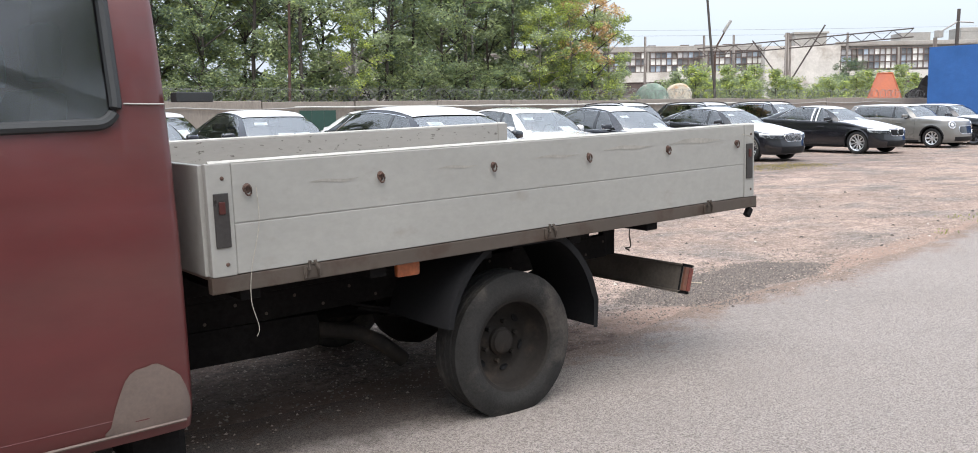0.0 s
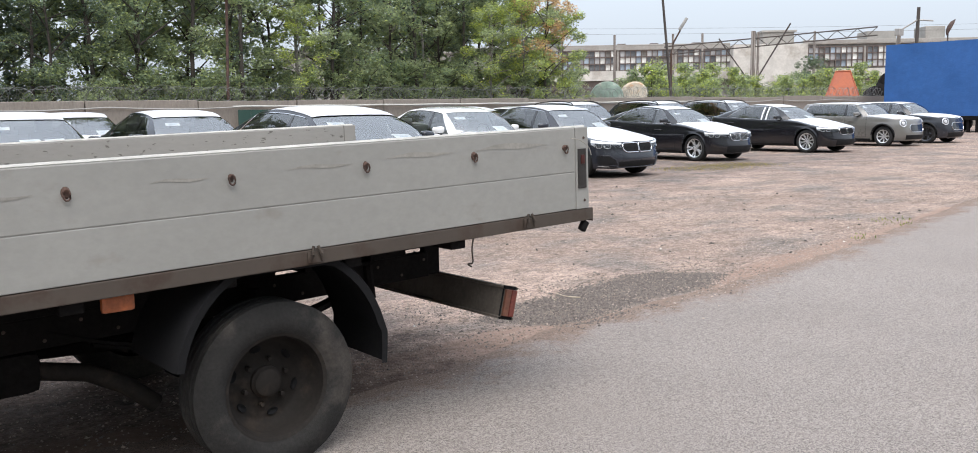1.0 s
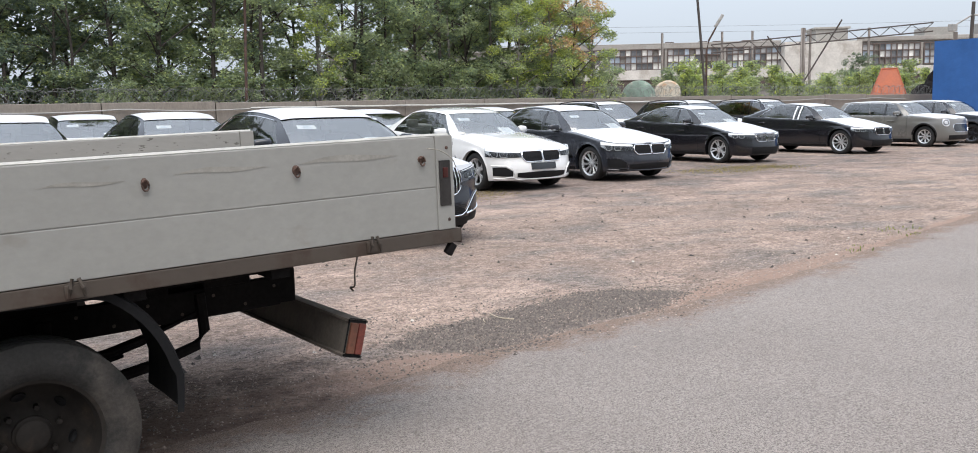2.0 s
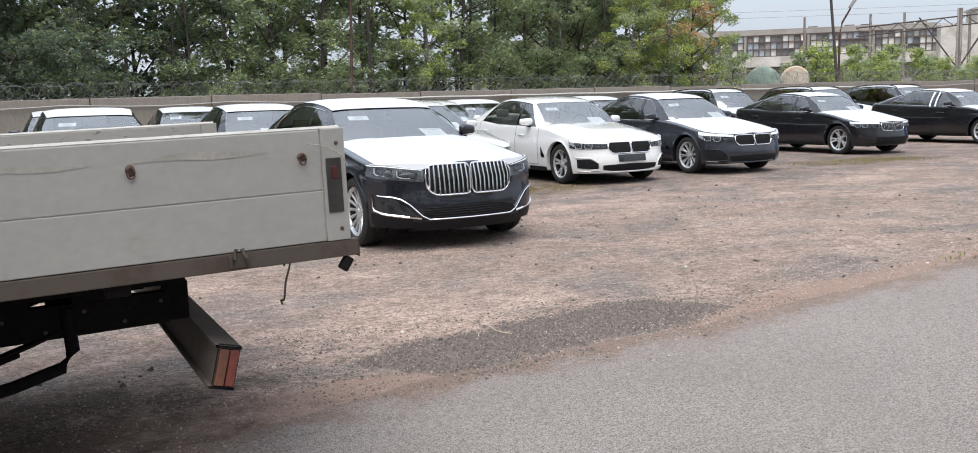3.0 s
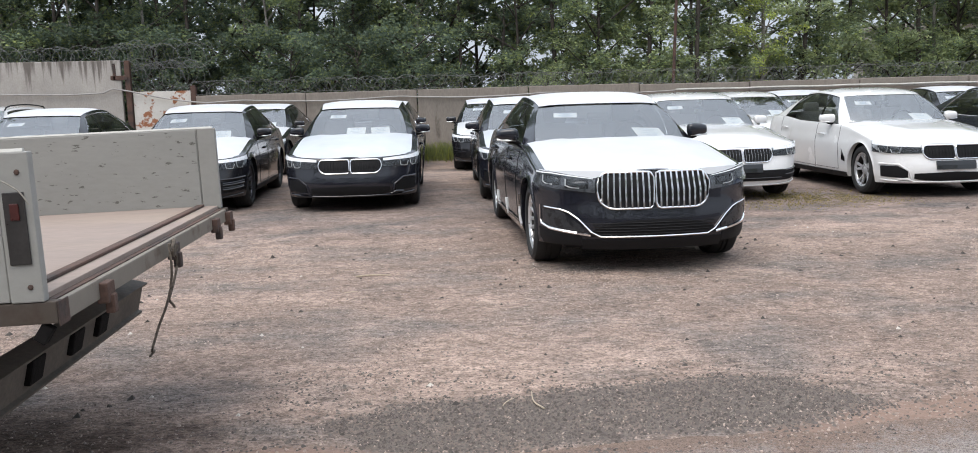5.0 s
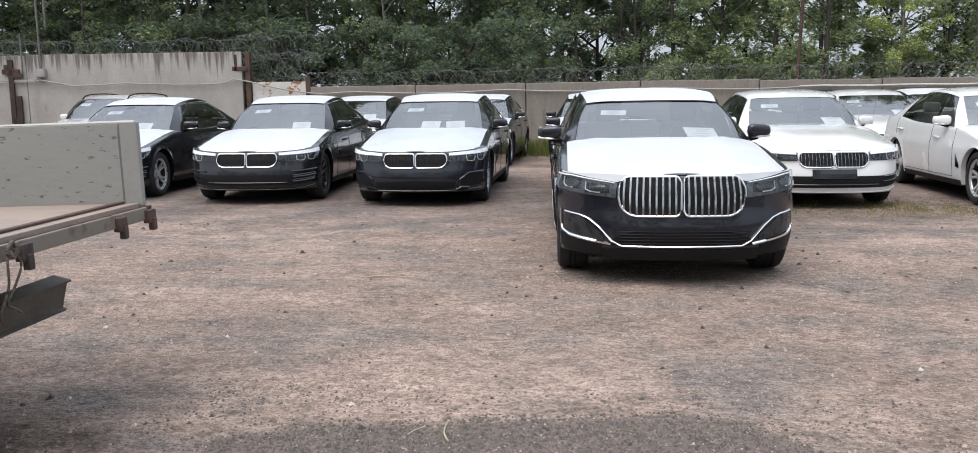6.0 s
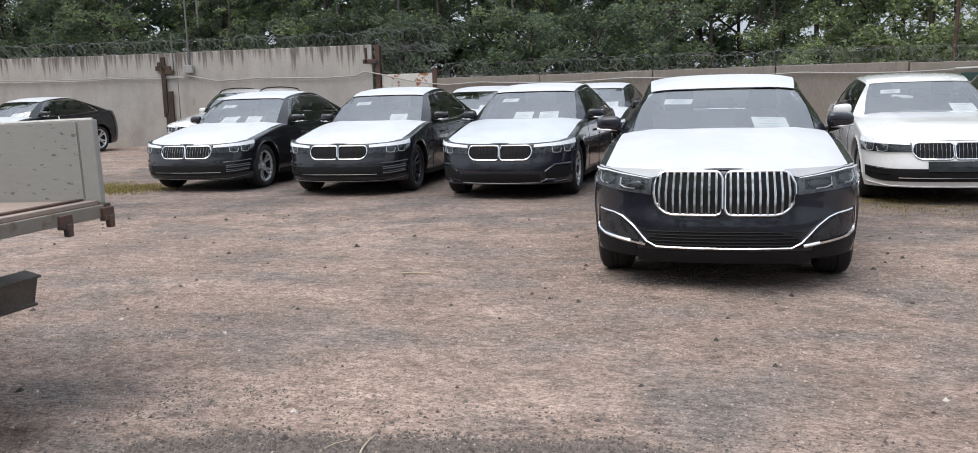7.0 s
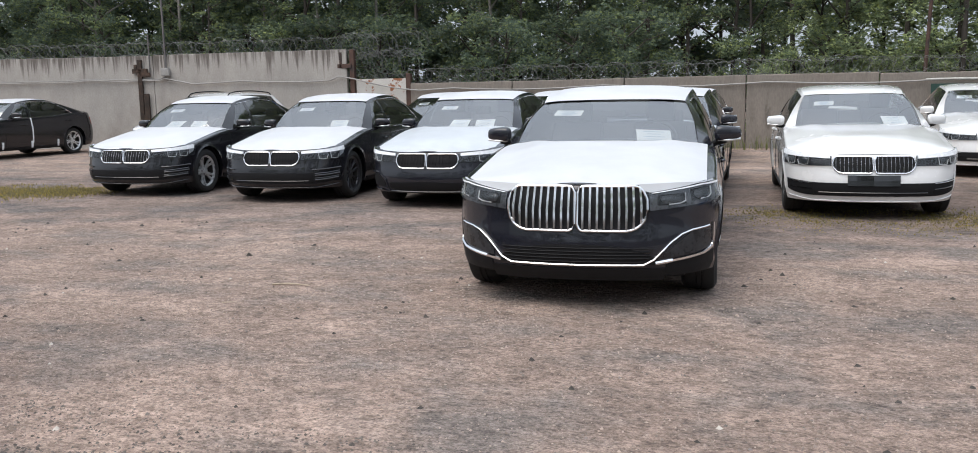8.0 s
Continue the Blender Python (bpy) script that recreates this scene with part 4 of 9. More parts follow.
def cabin(B, car, paint, trim, glass_tint="side_glass", chrome_line=True, b_black=True):
    """Pillars, panes and roof over the deck."""
    cols = []      # kind, base point, top point, for the half with x > 0
    xa_b, xa_t = 0.785 * B.hw, B.roof_w * 0.945
    shield_n = 9

    def side_x(y):
        z = B.deck(B.plan(y) * 0.96, y)
        return B.at(B.plan(y), y, z).x - 0.012

    def roof_x(y):
        m = (B.shield_top + B.rear_top) / 2
        return B.roof_w * (1.0 - 0.10 * ((y - m) / (B.rear_top - B.shield_top + 0.3) * 2) ** 2)

    def base_side(y):
        x = side_x(y)
        return Vector((x, y, B.deck(B.plan(y) * 0.96, y) - 0.016))

    def top_side(y):
        x = roof_x(y)
        return Vector((x, y, B.roof(x, y)))

    for i in range(shield_n + 1):
        s = i / shield_n
        y = B.cowl + B.cowl_sweep * s * s
        x = xa_b * s
        yt = B.shield_top + 0.06 * s * s
        xt = xa_t * s
        cols.append(("shield", Vector((x, y, B.deck(x, y) + 0.012)), Vector((xt, yt, B.roof(xt, yt)))))
    ya, yat = B.cowl + B.cowl_sweep + 0.10, B.shield_top + 0.15
    spans = [("pillar", ya, ya, yat, yat, 1),
             ("front_window", ya, B.pillar_b - 0.03, yat, B.pillar_b + 0.02, 7),
             ("pillar_b", B.pillar_b - 0.03, B.pillar_b + 0.06, B.pillar_b + 0.02, B.pillar_b + 0.08, 1),
             ("rear_side_window", B.pillar_b + 0.06, B.door_end, B.pillar_b + 0.08, B.door_end_top, 8)]
    for kind, a, b, at, bt, n in spans:
        for i in range(1, n + 1):
            t = i / n
            cols.append((kind, base_side(a + (b - a) * t), top_side(at + (bt - at) * t)))
    rear_side_y, rear_side_t = B.rear_base - 0.16, B.rear_top - 0.10
    for i in range(1, 5):
        t = i / 4
        cols.append(("pillar", base_side(B.door_end + (rear_side_y - B.door_end) * t), top_side(B.door_end_top + (rear_side_t - B.door_end_top) * t)))
    rb, rt = cols[-1][1].x - 0.13, cols[-1][2].x - 0.07
    for i in range(8):
        s = 1 - i / 7
        y = B.rear_base - 0.10 * s * s
        yt = B.rear_top - 0.06 * s * s
        cols.append(("pillar" if i == 0 else "rear_window", Vector((rb * s, y, B.deck(rb * s, y) + 0.01)), Vector((rt * s, yt, B.roof(rt * s, yt)))))
    rows = [0.0, 0.05, 0.2, 0.36, 0.52, 0.68, 0.82, 0.92, 1.0]
    bms = {}

    def bm_for(k):
        if k not in bms:
            bms[k] = bmesh.new()
        return bms[k]

    def point(k, t, s, sink=0.0):
        kind, a, b = cols[k]
        p = a.lerp(b, t)
        lift = math.sin(t * math.pi)
        side = 1.0 if kind in ("front_window", "pillar_b", "rear_side_window") else 0.6
        p = p + Vector((0.028 * side * lift * (1 if p.x > 0.2 else p.x / 0.2), 0, 0.0))
        if kind == "shield":
            p += Vector((0, -0.03 * lift, 0.022 * lift))
        if kind == "rear_window":
            p += Vector((0, 0.02 * lift, 0.02 * lift))
        if sink:
            c = Vector((0, (B.cowl + B.rear_base) / 2, 0.6))
            p += (c - p).normalized() * sink
        return Vector((p.x * s, p.y, p.z))

    for s in (1, -1):
        for k in range(len(cols) - 1):
            kind = cols[k + 1][0]
            for r in range(len(rows) - 1):
                pane = 1 <= r <= 6 if kind != "shield" else 0 <= r <= 7
                if kind in ("pillar",) or not pane:
                    key, sink = "frame", 0.0
                elif kind == "pillar_b":
                    key, sink = ("pillar_b_r" if s > 0 else "pillar_b_l", 0.002)
                elif kind in ("shield", "rear_window"):
                    key, sink = kind, 0.006
                else:
                    key, sink = kind + ("_r" if s > 0 else "_l"), 0.006
                b = bm_for(key)
                q = [point(k, rows[r], s, sink), point(k + 1, rows[r], s, sink), point(k + 1, rows[r + 1], s, sink), point(k, rows[r + 1], s, sink)]
                vs = [b.verts.new(p) for p in (q if s > 0 else q[::-1])]
                b.faces.new(vs)
    for k, b in bms.items():
        bmesh.ops.remove_doubles(b, verts=b.verts, dist=0.001)
    part("cabin_frame", bms.pop("frame"), paint, car, smooth=True, angle=50)
    part("windscreen", bms.pop("shield"), M["car_glass"], car, "clear windscreen", smooth=True).visible_shadow = False
    part("rear_window", bms.pop("rear_window"), M[glass_tint], car, smooth=True).visible_shadow = False
    for k in ("pillar_b_r", "pillar_b_l"):
        part("door_pillar", bms.pop(k), M["gloss_black"] if b_black else paint, car, smooth=True)
    for k in list(bms):
        part("side_window", bms.pop(k), M[glass_tint], car, "tinted side window", smooth=True).visible_shadow = False
    # roof skin and its white film
    def roof_mesh(lift, inset):
        bm = bmesh.new()
        n = 12
        ring = [k for k in range(len(cols))]
        lines = []
        for k in ring:
            t = cols[k][2]
            x = max(0.0, t.x - inset)
            y = t.y + (inset * 0.8 if k < 4 else -inset * 0.8 if k > len(cols) - 5 else 0)
            lines.append([Vector((x * (2 * i / n - 1), y, B.roof(x * (2 * i / n - 1), y) + lift)) for i in range(n + 1)])
        grid(bm, lines, flip=True)
        bmesh.ops.remove_doubles(bm, verts=bm.verts, dist=0.001)
        return bm
    part("roof", roof_mesh(0.0, 0.0), paint, car, smooth=True)
    if trim.get("film_roof", True):
        part("roof_film", roof_mesh(0.006, 0.006), M["film"], car, "white protective film on the roof", smooth=True)
    # bright or black line round the side windows
    first = shield_n + 1
    last = next(k for k in range(len(cols) - 1, -1, -1) if cols[k][0] == "rear_side_window")
    for s in (1, -1):
        bm = bmesh.new()
        loop = [point(k, 0.05, s) for k in range(first, last + 1)] + [point(last, r, s) for r in rows[2:8]] + [point(k, 0.92, s) for k in range(last, first, -1)]
        tube(bm, loop, 0.006, 5)
        part("window_trim", bm, M["chrome"] if chrome_line else M["gloss_black"], car, smooth=True)
    return cols, point


def make_wheel(r, width, style, rim_mat, rim_r):
    """A tyre and a rim with spokes, axis along x, the outer face at +x."""
    tyre = bmesh.new()
    w = width / 2
    prof = [(rim_r, -w * 0.8), (rim_r + 0.02, -w), (r - 0.045, -w * 1.02), (r - 0.012, -w * 0.86), (r, -w * 0.6), (r, -w * 0.22), (r - 0.008, -w * 0.2), (r - 0.008, -w * 0.12), (r, -w * 0.1),
            (r, w * 0.1), (r - 0.008, w * 0.12), (r - 0.008, w * 0.2), (r, w * 0.22), (r, w * 0.6), (r - 0.012, w * 0.86), (r - 0.045, w * 1.02), (rim_r + 0.02, w), (rim_r, w * 0.8)]
    lathe(tyre, prof, 44, axis="X")
    rim = bmesh.new()
    lathe(rim, [(rim_r - 0.024, w * 0.62), (rim_r - 0.020, w * 0.72), (rim_r + 0.004, w * 0.84), (rim_r + 0.006, w * 0.78)], 44, axis="X")
    lathe(rim, [(0.0, w * 0.62), (0.03, w * 0.62), (0.034, w * 0.56), (0.075, w * 0.54), (0.085, w * 0.3), (0.085, 0.0)], 24, axis="X")

    def spoke(a0, a1, w0, w1, lift=0.0):
        pts0 = []
        n = 5
        for i in range(n + 1):
            t = i / n
            rr = 0.06 + (rim_r - 0.02 - 0.06) * t
            a = a0 + (a1 - a0) * t
            ww = w0 + (w1 - w0) * t
            h = w * (0.52 + 0.22 * t) - 0.012 * math.sin(t * math.pi) + lift
            c, s = math.cos(a), math.sin(a)
            pts0.append([Vector((hh, rr * c - o * s, rr * s + o * c)) for hh, o in ((h - 0.025, -ww), (h - 0.004, -ww), (h, -ww * 0.6), (h, ww * 0.6), (h - 0.004, ww), (h - 0.025, ww))])
        grid(rim, pts0, flip=True)

    if style == "multi":
        for k in range(15):
            a = 2 * math.pi * k / 15
            spoke(a, a + 0.03, 0.009, 0.008)
            spoke(a + 0.13, a + 0.10, 0.007, 0.006, -0.004)
    elif style == "double5":
        for k in range(5):
            a = 2 * math.pi * k / 5
            spoke(a - 0.10, a - 0.20, 0.018, 0.017)
            spoke(a + 0.10, a + 0.20, 0.018, 0.017)
    elif style == "double10":
        for k in range(10):
            a = 2 * math.pi * k / 10
            spoke(a - 0.02, a - 0.10, 0.010, 0.008)
            spoke(a + 0.02, a + 0.10, 0.010, 0.008)
    else:
        for k in range(8):
            a = 2 * math.pi * k / 8
            spoke(a, a, 0.022, 0.02)
    disc = bmesh.new()
    lathe(disc, [(rim_r + 0.002, -w * 0.8), (rim_r - 0.02, -w * 0.5), (rim_r - 0.03, w * 0.3), (rim_r - 0.024, w * 0.62)], 44, axis="X")
    lathe(disc, [(0.02, w * 0.05), (rim_r * 0.78, w * 0.05), (rim_r * 0.78, -w * 0.05), (0.02, -w * 0.05)], 32, axis="X")
    lathe(disc, [(0.0, -w * 0.3), (rim_r - 0.025, -w * 0.3)], 32, axis="X")
    return mesh_of(tyre, "tyre", M["tyre"], True, 30), mesh_of(rim, "rim", rim_mat, True, 35), mesh_of(disc, "brake_disc", M["disc"], True, 30)


def add_wheels(B, car, meshes, width):
    for y in (0.0, B.wb):
        for s in (1, -1):
            hub = new("wheel", meshes[0])
            hub.parent = car
            turn = pose(s * (B.hw - width / 2 - 0.035), y, B.wr - 0.004, random.uniform(0, 360), 0, 0)
            hub.matrix_local = turn if s > 0 else pose(s * (B.hw - width / 2 - 0.035), y, B.wr - 0.004, random.uniform(0, 360), 0, 180)
            for name, me in (("rim", meshes[1]), ("brake_disc", meshes[2])):
                o = new(name, me)
                o.parent = hub


def wells_and_floor(B, car):
    for c in (0.0, B.wb):
        for s in (1, -1):
            bm = bmesh.new()
            arc = [(c + (B.R + 0.015) * math.cos(radians(a)), B.wr + (B.R + 0.015) * math.sin(radians(a))) for a in range(-10, 191, 15)]
            grid(bm, [[(s * x, y, z) for x in (0.55, B.hw * 0.93)] for y, z in arc], flip=(s > 0))
            part("wheel_arch_liner", bm, M["black_trim"], car, smooth=True)
    bm = bmesh.new()
    box(bm, -0.58, 0.58, B.y0 + 0.25, B.y3 - 0.2, 0.17, 0.62, 0.05)
    box(bm, -B.hw * 0.9, B.hw * 0.9, B.R + 0.02, B.wb - B.R - 0.02, 0.19, 0.5, 0.03)
    box(bm, -B.hw * 0.75, B.hw * 0.75, B.y0 + 0.3, -B.R - 0.03, 0.19, 0.55, 0.03)
    part("underbody", bm, M["black_trim"], car)


def interior(B, car, seats="interior", papers=2, seed=1):
    rnd = random.Random(seed)
    bm = bmesh.new()
    top = B.deck(0.0, B.cowl + 0.1) - 0.03
    y = B.cowl + 0.16
    pts = []
    for i in range(9):
        x = -0.74 + 1.48 * i / 8
        bend = 0.16 * (x / 0.74) ** 2
        pts.append([(x, y - 0.1 + bend, top - 0.02), (x, y + 0.2 + bend * 0.6, top + 0.015), (x, y + 0.42 + bend * 0.4, top - 0.01), (x, y + 0.5, top - 0.1), (x, y + 0.44, top - 0.36)])
    grid(bm, pts, flip=False)
    part("dashboard", bm, M["interior"], car, smooth=True)
    bm = bmesh.new()
    cx, cy, cz = -0.37, y + 0.68, top - 0.02
    # left-hand drive: the wheel sits on the car's own left, +x when the nose points to -y
    tube(bm, [(-cx + 0.18 * math.cos(a), cy + 0.05 * math.sin(a), cz + 0.17 * math.sin(a)) for a in [2 * math.pi * i / 20 for i in range(20)]], 0.015, 6, closed=True)
    tube(bm, [(-cx - 0.17, cy, cz), (-cx, cy - 0.04, cz), (-cx + 0.17, cy, cz)], 0.014, 5)
    part("steering_wheel", bm, M["interior"], car, smooth=True)
    for sx in (-0.38, 0.38):
        bm = bmesh.new()
        by = B.pillar_b - 0.12
        box(bm, sx - 0.25, sx + 0.25, by - 0.5, by + 0.05, 0.48, 0.66, 0.06)
        box(bm, sx - 0.24, sx + 0.24, -0.07, 0.09, 0.0, 0.62, 0.06, Matrix.Translation((0, by + 0.05, 0.58)) @ Matrix.Rotation(radians(-18), 4, "X"))
        box(bm, sx - 0.13, sx + 0.13, -0.06, 0.05, 0.0, 0.2, 0.045, Matrix.Translation((0, by + 0.26, 1.17)) @ Matrix.Rotation(radians(-10), 4, "X"))
        part("front_seat", bm, M[seats], car, smooth=True)
    bm = bmesh.new()
    by = B.door_end - 0.25
    box(bm, -0.66, 0.66, by - 0.5, by, 0.45, 0.64, 0.06)
    box(bm, -0.66, 0.66, -0.08, 0.08, 0.0, 0.6, 0.07, Matrix.Translation((0, by, 0.55)) @ Matrix.Rotation(radians(-22), 4, "X"))
    for sx in (-0.4, 0.4):
        box(bm, sx - 0.13, sx + 0.13, -0.05, 0.05, 0.0, 0.18, 0.045, Matrix.Translation((0, by + 0.2, 1.08)))
    part("rear_bench", bm, M[seats], car, smooth=True)
    bm = bmesh.new()
    box(bm, -0.72, 0.72, B.cowl + 0.6, B.rear_base - 0.25, 0.40, 0.46, 0.01)
    box(bm, -0.62, 0.62, B.door_end + 0.1, B.rear_base, B.deck(0, B.rear_base) - 0.10, B.deck(0, B.rear_base) - 0.05, 0.01)
    part("cabin_floor", bm, M["interior"], car)
    bm = bmesh.new()
    box(bm, -0.11, 0.11, -0.015, 0.015, -0.03, 0.03, 0.012, Matrix.Translation((0, B.shield_top + 0.05, B.roof(0, B.shield_top) - 0.12)))
    part("rear_view_mirror", bm, M["interior"], car, smooth=True)
    # sheets lying behind the windscreen
    spots = [(-0.42, 0.42), (0.40, 0.12), (-0.05, 0.12)]
    for k in range(papers):
        px, up = spots[k]
        px += rnd.uniform(-0.08, 0.08)
        s = abs(px) / 0.76
        base = Vector((px, B.cowl + B.cowl_sweep * s * s, B.deck(px, B.cowl)))
        head = Vector((px * 0.75, B.shield_top, B.roof(0.3, B.shield_top)))
        t = 0.72 if up > 0.3 else 0.1
        m = base.lerp(head, t) + Vector((0, 0.035, -0.03))
        d = (head - base).normalized()
        side = Vector((1, 0.08 * rnd.uniform(-1, 1), 0.05 * rnd.uniform(-1, 1))).normalized()
        w, h = (0.12, 0.05) if up > 0.3 else (0.14, 0.10)
        bm = bmesh.new()
        rows = [[m + side * (w * (i / 3 - 0.5) * 2) + d * (h * j) + Vector((0, 0.006 * math.sin(i * 1.7 + j), 0)) for j in range(3)] for i in range(4)]
        grid(bm, rows, flip=False)
        sheet = part("paper_sheet", bm, M["paper"], car, "white paper sheet behind the windscreen")
        bm = bmesh.new()
        for j, zz in enumerate((0.35, 0.75, 1.2, 1.6)):
            c = m + d * (h * zz) + Vector((0, -0.006, 0.004))
            ww = w * (0.6 if j % 2 else 0.4)
            tilt = [c - side * ww - d * 0.003, c + side * ww - d * 0.003, c + side * ww + d * 0.003, c - side * ww + d * 0.003]
            bm.faces.new([bm.verts.new(p) for p in tilt])
        part("printed_line", bm, M["ink"], sheet)


def mirrors(B, car, paint, y=None, z=None):
    y = y if y is not None else B.cowl + B.cowl_sweep + 0.31
    z = z if z is not None else B.deck(0.85, y) + 0.075
    for s in (1, -1):
        bm = bmesh.new()
        b = bmesh.new()
        bmesh.ops.create_uvsphere(b, u_segments=18, v_segments=12, radius=1)
        for v in b.verts:
            p = v.co
            p.x, p.y, p.z = [math.copysign(abs(c) ** 0.62, c) for c in p]
            p.y = p.y * 0.065 if p.y < 0 else p.y * 0.04
            p.x *= 0.112
            p.z *= 0.064 * (1 - 0.15 * (p.x / 0.112))
            p.y += 0.03 * (p.x / 0.125)
        bmesh.ops.transform(b, matrix=Matrix.Translation((B.hw + 0.03, y, z)), verts=b.verts)
        if s < 0:
            bmesh.ops.scale(b, vec=(-1, 1, 1), verts=b.verts)
            bmesh.ops.reverse_faces(b, faces=b.faces)
        pour(b, bm)
        mirror = part("door_mirror", bm, paint, car, smooth=True)
        bm = bmesh.new()
        tube(bm, [(s * (B.hw - 0.11), y + 0.03, z - 0.10), (s * (B.hw - 0.06), y + 0.01, z - 0.075), (s * (B.hw + 0.02), y, z - 0.055)], 0.026, 8)
        part("mirror_arm", bm, M["black_trim"], mirror, smooth=True)
        bm = bmesh.new()
        tube(bm, [(s * (B.hw - 0.05), y - 0.05, z - 0.052), (s * (B.hw + 0.03), y - 0.052, z - 0.054), (s * (B.hw + 0.13), y - 0.008, z - 0.044)], 0.011, 6)
        part("mirror_rim", bm, M["alloy"], mirror, "pale lower rim of the mirror", smooth=True)
        bm = bmesh.new()
        box(bm, s * (B.hw + 0.04) - 0.09, s * (B.hw + 0.04) + 0.09, y + 0.036, y + 0.046, z - 0.055, z + 0.055, 0.004)
        part("mirror_glass", bm, M["chrome"], mirror)


def sides(B, car, paint, chrome_sill=False, tags=0, tape="", gill=False):
    """Shut lines, handles and sill trim on both sides."""
    ya = B.cowl + B.cowl_sweep - 0.02
    for s in (1, -1):
        bm = bmesh.new()
        for y, zb in ((ya, 0.30), (B.pillar_b, 0.28), (B.door_end + 0.02, 0.62)):
            q = B.arc_of(y)
            top = B.deck(B.plan(y) * 0.96, y) - 0.01
            off = 0.0 if y < B.door_end else 0.16
            strip_line(B, bm, [(s * (q - off), zb), (s * (q - off * 0.2), (zb + top) / 2), (s * q, top)], 0.0035, 0.0005)
        q0, q1 = B.arc_of(ya), B.arc_of(B.wb - B.R - 0.06)
        strip_line(B, bm, [(s * q0, 0.30), (s * q1, 0.30)], 0.0035, 0.0005)
        part("door_gap", bm, M["black_trim"], car)
        bm = bmesh.new()
        patch(B, bm, s * B.arc_of(B.R + 0.05), s * B.arc_of(B.wb - B.R - 0.05), flat(B.sill - 0.015), flat(B.sill + 0.055), 0.012, 20, 2)
        part("sill_trim", bm, M["black_trim"] if not chrome_sill else M["gloss_black"], car, smooth=True)
        if chrome_sill:
            bm = bmesh.new()
            strip_line(B, bm, [(s * B.arc_of(B.R + 0.2), 0.285), (s * B.arc_of(B.wb - B.R - 0.1), 0.265)], 0.008, 0.006)
            strip_line(B, bm, [(s * B.arc_of(B.R + 0.2), 0.285), (s * B.arc_of(B.R + 0.12), 0.55)], 0.007, 0.006)
            part("sill_strip", bm, M["chrome"], car, "bright strip along the sill")
        if gill:
            bm = bmesh.new()
            q = B.arc_of(B.R + 0.1)
            patch(B, bm, s * q, s * (q + 0.11), lambda t: 0.42 + 0.02 * t, lambda t: 0.47 + 0.14 * t, 0.005, 6, 3)
            part("fender_vent", bm, M["gloss_black"], car)
        for y in (B.pillar_b - 0.22, B.door_end - 0.22):
            z = B.deck(B.plan(y) * 0.96, y) - 0.17
            q = B.arc_of(y)
            bm = bmesh.new()
            tube(bm, [B.skin(s * (q - 0.11), z, 0.008), B.skin(s * (q - 0.09), z + 0.003, 0.03), B.skin(s * (q + 0.09), z + 0.008, 0.03), B.skin(s * (q + 0.11), z + 0.008, 0.008)], 0.014, 8)
            part("door_handle", bm, paint, car, smooth=True)
        if tags:
            for k, yy in enumerate((B.R + 0.12, B.pillar_b - 0.05, B.wb - B.R - 0.22)[:tags]):
                bm = bmesh.new()
                q = B.arc_of(yy)
                patch(B, bm, s * q, s * (q + 0.055), flat(0.24), flat(0.40), 0.014, 2, 3)
                part("sill_tag", bm, M["paper"], car, "white shipping tag on the sill")
        if tape == "door":
            bm = bmesh.new()
            y = B.pillar_b + 0.02
            q = B.arc_of(y)
            patch(B, bm, s * (q - 0.02), s * (q + 0.02), flat(0.35), flat(B.deck(0.85, y) - 0.01), 0.003, 1, 8)
            part("door_tape", bm, M["paper"], car, "strip of white tape down the door gap")
    # antenna fin
    bm = bmesh.new()
    y = B.rear_top - 0.12
    z = B.roof(0, y)
    pts = [[(w * 0.028 * k, y + dy, z - 0.01 + h) for w in (-1, 1)] for k, dy, h in ((1, -0.09, 0.0), (0.7, -0.03, 0.03), (0.45, 0.05, 0.06), (0.6, 0.09, 0.0))]
    grid(bm, pts)
    for w in (0, 1):
        bm.faces.new([bm.verts.new(r[w]) for r in (pts if w else pts[::-1])])
    part("antenna_fin", bm, paint, car)


def tail_end(B, car):
    L = B.arc[-1]
    for s in (1, -1):
        bm = bmesh.new()
        patch(B, bm, s * (L - 0.92), s * (L - 0.36), lambda t: 0.74 + 0.02 * t, lambda t: 0.92 - 0.03 * t, 0.006, 12, 3)
        part("tail_lamp", bm, M["lamp_red"], car, "red tail lamp", smooth=True)
    bm = bmesh.new()
    patch(B, bm, L - 0.55, L - 0.001, flat(0.24), flat(0.40), 0.006, 8, 2)
    patch(B, bm, -(L - 0.55), -(L - 0.001), flat(0.24), flat(0.40), 0.006, 8, 2)
    part("rear_valance", bm, M["black_trim"], car, smooth=True)


